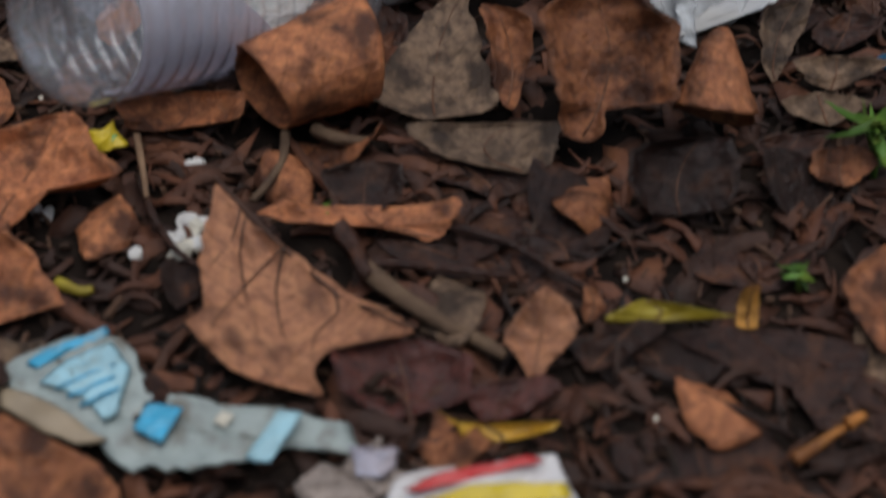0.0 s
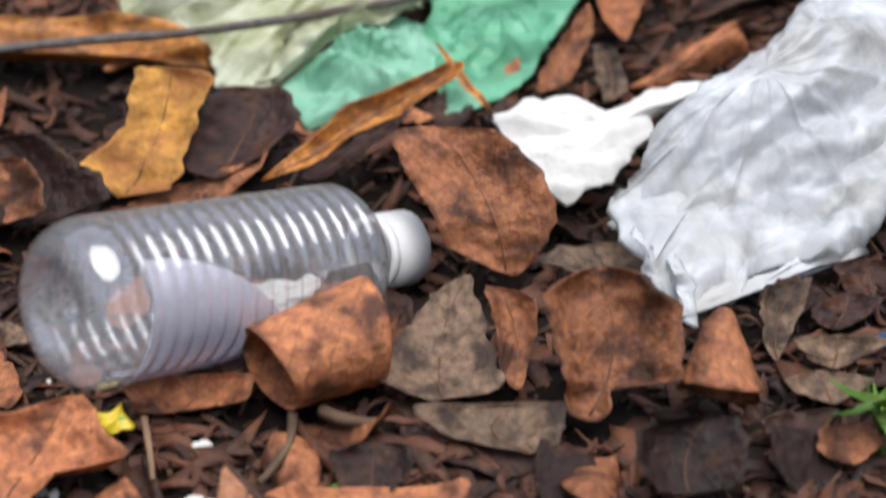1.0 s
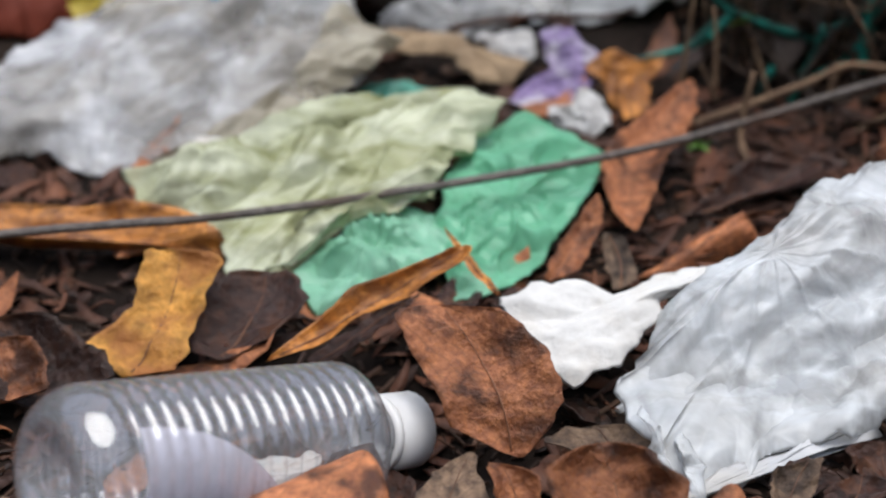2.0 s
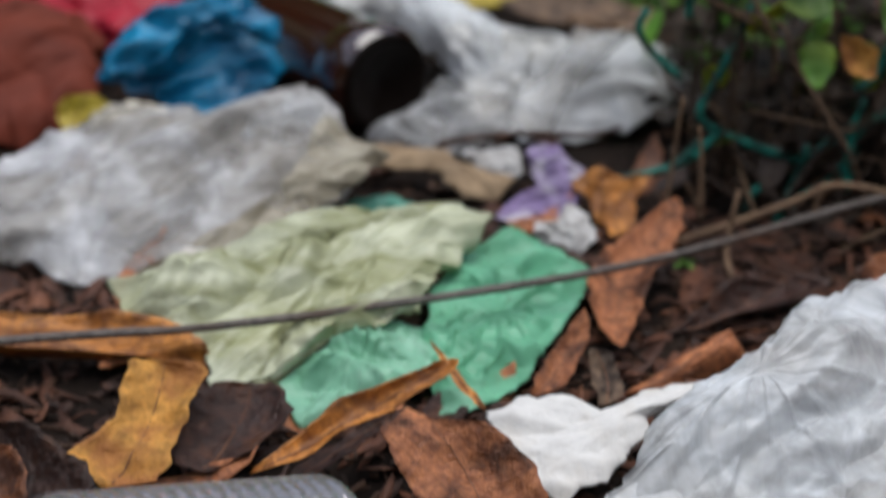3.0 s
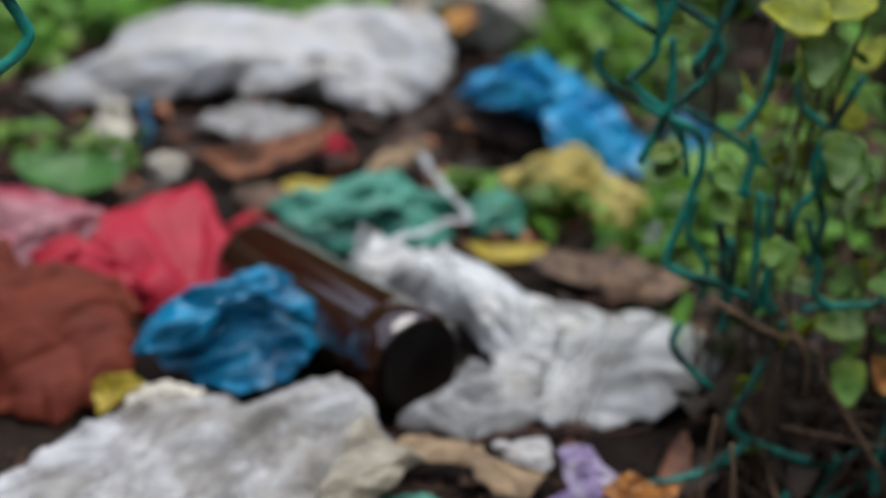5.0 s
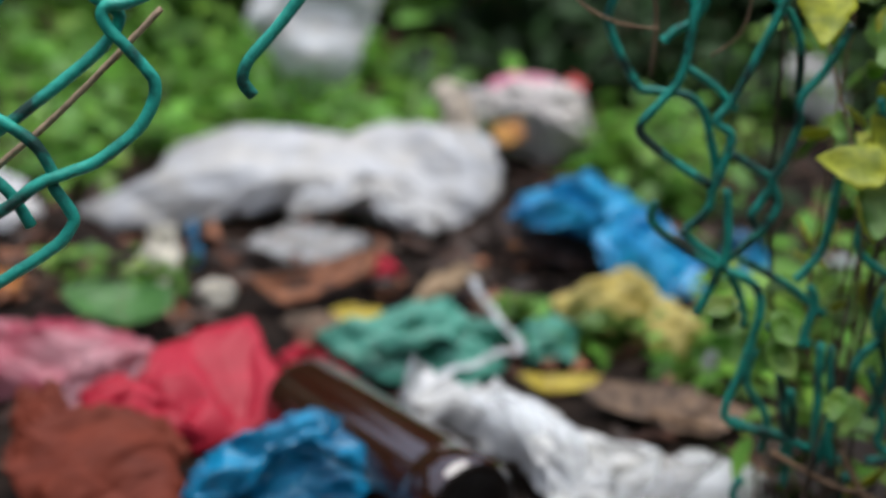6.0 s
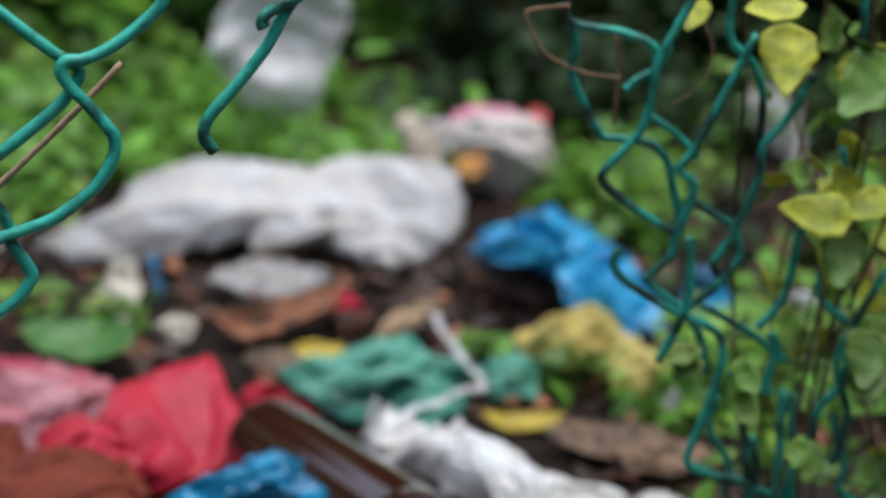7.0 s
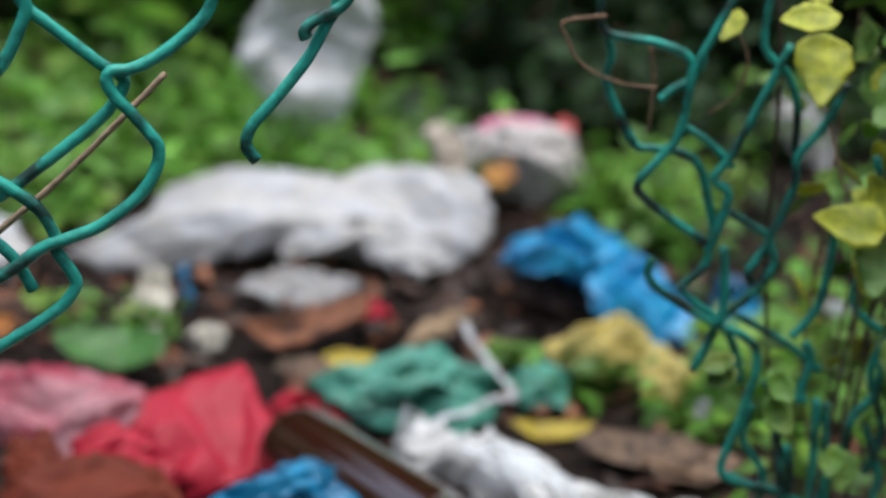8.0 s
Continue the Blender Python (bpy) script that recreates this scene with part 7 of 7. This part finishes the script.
def thicket(name, place, leaves, spread, height, length, label, category, seed, group, mat=None, upright=0.0):
    """A leafy plant: stems, and one crown of many single leaves with gaps between them."""
    r = random.Random(seed)
    root = group_empty(name, (place[0], place[1], 0.0))
    tagged(root, label, category, group)
    tips = []
    for s in range(max(3, leaves // 22)):
        a, reach = r.uniform(0, 6.3), r.uniform(0.15, 1.0) * spread
        tips.append(Vector((math.cos(a) * reach, math.sin(a) * reach, height * r.uniform(0.45, 1.0))))
        mesh_object("stem", *tube([(0, 0, -0.004), tuple(tips[-1] * 0.5 + Vector((0, 0, height * 0.15))), tuple(tips[-1])], 0.0018, 5, end=0.4), STEM, root)
    verts, faces = [], []
    for k in range(leaves):
        tip = tips[k % len(tips)]
        p = tip * r.uniform(0.12, 1.05) + Vector((r.gauss(0, 1), r.gauss(0, 1), r.gauss(0, 0.6))) * length * 0.6
        p.z = max(p.z, 0.006)
        m = Matrix.Translation(p) @ pose(0, 0, 0, r.uniform(-45, 45) + upright, r.uniform(-35, 35), r.uniform(0, 360))
        long = length * r.uniform(0.6, 1.15)
        wide = long * r.uniform(0.42, 0.66)
        base = len(verts)
        for i in range(6):
            s = i / 5
            w = wide / 2 * max(0.02, math.sin(math.pi * s**0.75))
            for x in (-1, 0, 1):
                verts.append(tuple(m @ Vector((x * w, long * s, -long * 0.22 * s * s + 0.18 * w * abs(x)))))
        for i in range(5):
            for x in (0, 1):
                q = base + i * 3 + x
                faces.append((q, q + 1, q + 4, q + 3))
    mesh_object("crown", verts, faces, mat or LUSH, root)
    return root


for k, p in enumerate([(-0.4184, 1.4286, 0.0), (-0.3023, 1.3464, 0.0), (0.0098, 1.2924, 0.0), (0.0419, 1.2569, 0.0), (0.1476, 1.1714, 0.0), (0.1387, 1.2485, 0.0), (0.173, 1.2983, 0.0), (0.162, 1.215, 0.0)]):
    thicket("weed", (p[0] + rng.gauss(0, 0.01), p[1]), 34, 0.05, rng.uniform(0.012, 0.03), 0.024, "low green leafy weed among the rubbish", "weed", 700 + k, "weeds")
for k in range(40):
    p = (rng.uniform(0.17, 0.75), rng.uniform(0.93, 1.95))
    if p[1] > 1.5 and p[0] < 0.36 and k % 3:
        continue
    # Most of the farther weeds take the leaf colour with shade in it
    thicket("weed", p, 46, 0.08, rng.uniform(0.05, 0.2), 0.034, "green leafy weed behind the fence", "weed", 450 + k, "weeds", SHADED if p[1] > 1.35 and k % 3 else None)
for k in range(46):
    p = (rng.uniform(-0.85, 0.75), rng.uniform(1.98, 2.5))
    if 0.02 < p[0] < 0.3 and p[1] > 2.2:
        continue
    # On the right most weeds have shade put into their colour
    thicket("weed", p, 40, 0.10, rng.uniform(0.03, 0.08), 0.05, "green leafy weed behind the white sack", "weed", 500 + k, "weeds", SHADED if p[0] > -0.05 and k % 5 else None)

for k in range(16):
    p = (rng.uniform(-0.62, 0.0), rng.uniform(1.76, 2.0))
    thicket("weed", p, 40, 0.08, rng.uniform(0.03, 0.06), 0.045, "green leafy weed behind the white sack", "weed", 900 + k, "weeds")

# Bushes closing the view, many with shade put into their leaf colour
for k in range(34):
    p = (-1.4 + 2.9 * (k % 17) / 16 + rng.uniform(-0.06, 0.06), (2.62 if k < 17 else 3.05) + rng.uniform(-0.12, 0.15))
    if 0.05 < p[0] < 0.33:
        continue
    thicket("bush", p, 170, 0.2, rng.uniform(0.3, 0.6), 0.085, "dense dark green leafy bush", "bush", 560 + k, "bushes", SHADED if p[0] > 0.0 or k % 3 == 0 else None)

# Dark weeds added to hide lit ground where the vine's shade falls
for k in range(13):
    thicket("shade_weed", (0.18 + 0.021 * k + rng.uniform(-0.01, 0.01), rng.uniform(0.85, 0.95)), 50, 0.04, rng.uniform(0.04, 0.09), 0.03, "withered dark brown weed behind the fence foot", "weed", 800 + k, "weeds", DEAD_SHADE)

# Bushes whose dark colour stands in for a shaded hollow
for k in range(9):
    thicket("bush", (0.0 + 0.045 * k + rng.uniform(-0.02, 0.02), rng.uniform(2.3, 2.65)), 120, 0.12, rng.uniform(0.12, 0.34), 0.06, "low dark-leaved bush behind the packet", "bush", 830 + k, "bushes", SHADED)

# Weeds beside the packet, with shade put into their leaf colour
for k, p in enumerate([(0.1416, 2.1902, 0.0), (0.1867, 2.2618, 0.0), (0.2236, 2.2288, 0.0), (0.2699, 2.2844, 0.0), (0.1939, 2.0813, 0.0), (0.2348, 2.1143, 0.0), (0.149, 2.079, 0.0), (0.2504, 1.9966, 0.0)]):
    thicket("weed", (p[0], p[1]), 60, 0.09, rng.uniform(0.08, 0.2), 0.045, "dark leafy weed beside the packet", "weed", 860 + k, "weeds", SHADED)

for k, p in enumerate([(0.1315, 1.9361, 0.0), (0.1653, 1.9246, 0.0), (0.1842, 1.8377, 0.0), (0.149, 1.8123, 0.0), (0.179, 1.7243, 0.0), (0.1907, 1.663, 0.0), (0.2175, 1.8393, 0.0), (-0.5566, 1.9022, 0.0), (-0.5099, 1.8534, 0.0), (-0.5241, 1.758, 0.0), (-0.4814, 1.716, 0.0), (-0.4819, 1.9059, 0.0), (0.1096, 1.8105, 0.0)]):
    thicket("weed", (p[0], p[1]), 40, 0.06, rng.uniform(0.02, 0.06), 0.035, "low bright green weed beside the sack", "weed", 880 + k, "weeds")

# Dead stems tangled at the fence foot, coloured dark to deepen its shade
for k in range(70):
    x, y, z = rng.uniform(0.17, 0.38), rng.uniform(0.78, 0.88), rng.uniform(0.0, 0.03)
    pts = []
    for n in range(6):
        pts.append((x, y, max(0.002, z)))
        x, y, z = max(0.14, x + rng.gauss(0, 0.026)), y + rng.gauss(0, 0.012), z + rng.gauss(0.012, 0.02)
    pts[0] = (pts[0][0], pts[0][1], 0.0)
    twig(pts, rng.uniform(0.0008, 0.0018), "dead stem tangled at the fence foot", STEM if k % 3 == 0 else DEAD_SHADE)

# The vine that climbs the fence
vine = group_empty("vine", (0.2, 0.8, 0.0))
tagged(vine, "green vine with yellowing leaves climbing the fence", "vine")


def on_vine(name, verts, faces, mat):
    ob = mesh_object(name, verts, faces, mat, vine)
    ob.matrix_basis = vine.matrix_basis.inverted()
    return ob


def fence_y(x):
    return 0.795 + 0.075 * x


for k in range(26):
    x = rng.uniform(0.13, 0.36)
    pts, z = [], 0.0
    while z < 0.52:
        pts.append((x, fence_y(x) + rng.uniform(-0.02, 0.05), z))
        z += 0.09
        x += rng.gauss(0.002, 0.012)
    on_vine("stem", *tube(pts, rng.uniform(0.0008, 0.0016), 5, end=0.6), DEAD_SHADE if k % 3 else STEM)
for k in range(520):
    x = 0.10 + 0.32 * rng.random() ** 0.75
    z = rng.uniform(0.02, 0.5)
    if x < 0.15 and (rng.random() < 0.55 or z < 0.15) or z < 0.12 and rng.random() < 0.35:
        continue
    me = VINE[rng.randrange(3)] if rng.random() < 0.87 else OLD[rng.randrange(2)]
    ob = new("leaf", me)
    ob.parent = vine
    size = rng.uniform(0.45, 0.9)
    ob.matrix_basis = vine.matrix_basis.inverted() @ pose(x, fence_y(x) + rng.uniform(-0.012, 0.14), z, rng.uniform(5, 80), rng.uniform(-40, 40), rng.uniform(-70, 70) + (180 if rng.random() < 0.6 else 0)) @ Matrix.Diagonal((size, size, size, 1))
for p, mesh, size, roll in (
    ((0.1357, 0.785, 0.364), 0, 1.05, 8), ((0.1259, 0.7743, 0.3907), 1, 0.85, 85), ((0.1549, 0.7865, 0.2897), 0, 0.95, 100),
    ((0.17, 0.7926, 0.2642), 1, 1.05, 10), ((0.1838, 0.7936, 0.2922), 1, 0.9, 60), ((0.0941, 0.8019, 0.3825), 1, 0.6, 30),
):
    ob = new("leaf", OLD[mesh])
    ob.parent = vine
    ob.matrix_basis = vine.matrix_basis.inverted() @ pose(*p, 52, 0, 0) @ pose(0, 0, 0, 0, 0, 180 - roll) @ Matrix.Diagonal((size, size, size, 1))
    tagged(ob, "yellow speckled leaf")
for p, mesh, size, roll in (
    ((0.1932, 0.7893, 0.2057), 0, 0.9, 10), ((0.2222, 0.7915, 0.2038), 0, 1.0, 30), ((0.2355, 0.7925, 0.1733), 1, 0.9, 80), ((0.2253, 0.7918, 0.1443), 0, 1.0, 85),
    ((0.2462, 0.7933, 0.1176), 0, 1.1, 20), ((0.2057, 0.7903, 0.086), 1, 1.0, 0), ((0.197, 0.7896, 0.1199), 1, 1.0, 90), ((0.1275, 0.7844, 0.188), 2, 1.0, -30),
    ((0.0977, 0.7822, 0.2096), 2, 0.8, 60), ((0.157, 0.7866, 0.1627), 2, 0.8, 20), ((0.1873, 0.7889, 0.2125), 0, 1.0, 10), ((0.1632, 0.7871, 0.157), 1, 0.8, 10),
    ((0.1277, 0.7844, 0.2043), 2, 0.9, -30), ((0.0956, 0.782, 0.217), 2, 0.8, 70), ((0.1768, 0.7981, 0.3488), 0, 1.3, 40), ((0.1701, 0.7876, 0.266), 0, 1.0, 10),
):
    ob = new("leaf", VINE[mesh])
    ob.parent = vine
    ob.matrix_basis = vine.matrix_basis.inverted() @ pose(*p, 48, 0, 0) @ pose(0, 0, 0, 0, 0, 180 - roll) @ Matrix.Diagonal((size, size, size, 1))
ob = new("leaf", shared("orange_vine_leaf", *blade(0.03, 0.018, "oval", 350, 0.3, 0.5), OCHRE))
ob.parent = vine
ob.matrix_basis = vine.matrix_basis.inverted() @ pose(*(0.2258, 0.7868, 0.0932), 75, 0, 0) @ pose(0, 0, 0, 0, 0, 40)
tagged(ob, "withered orange leaf")
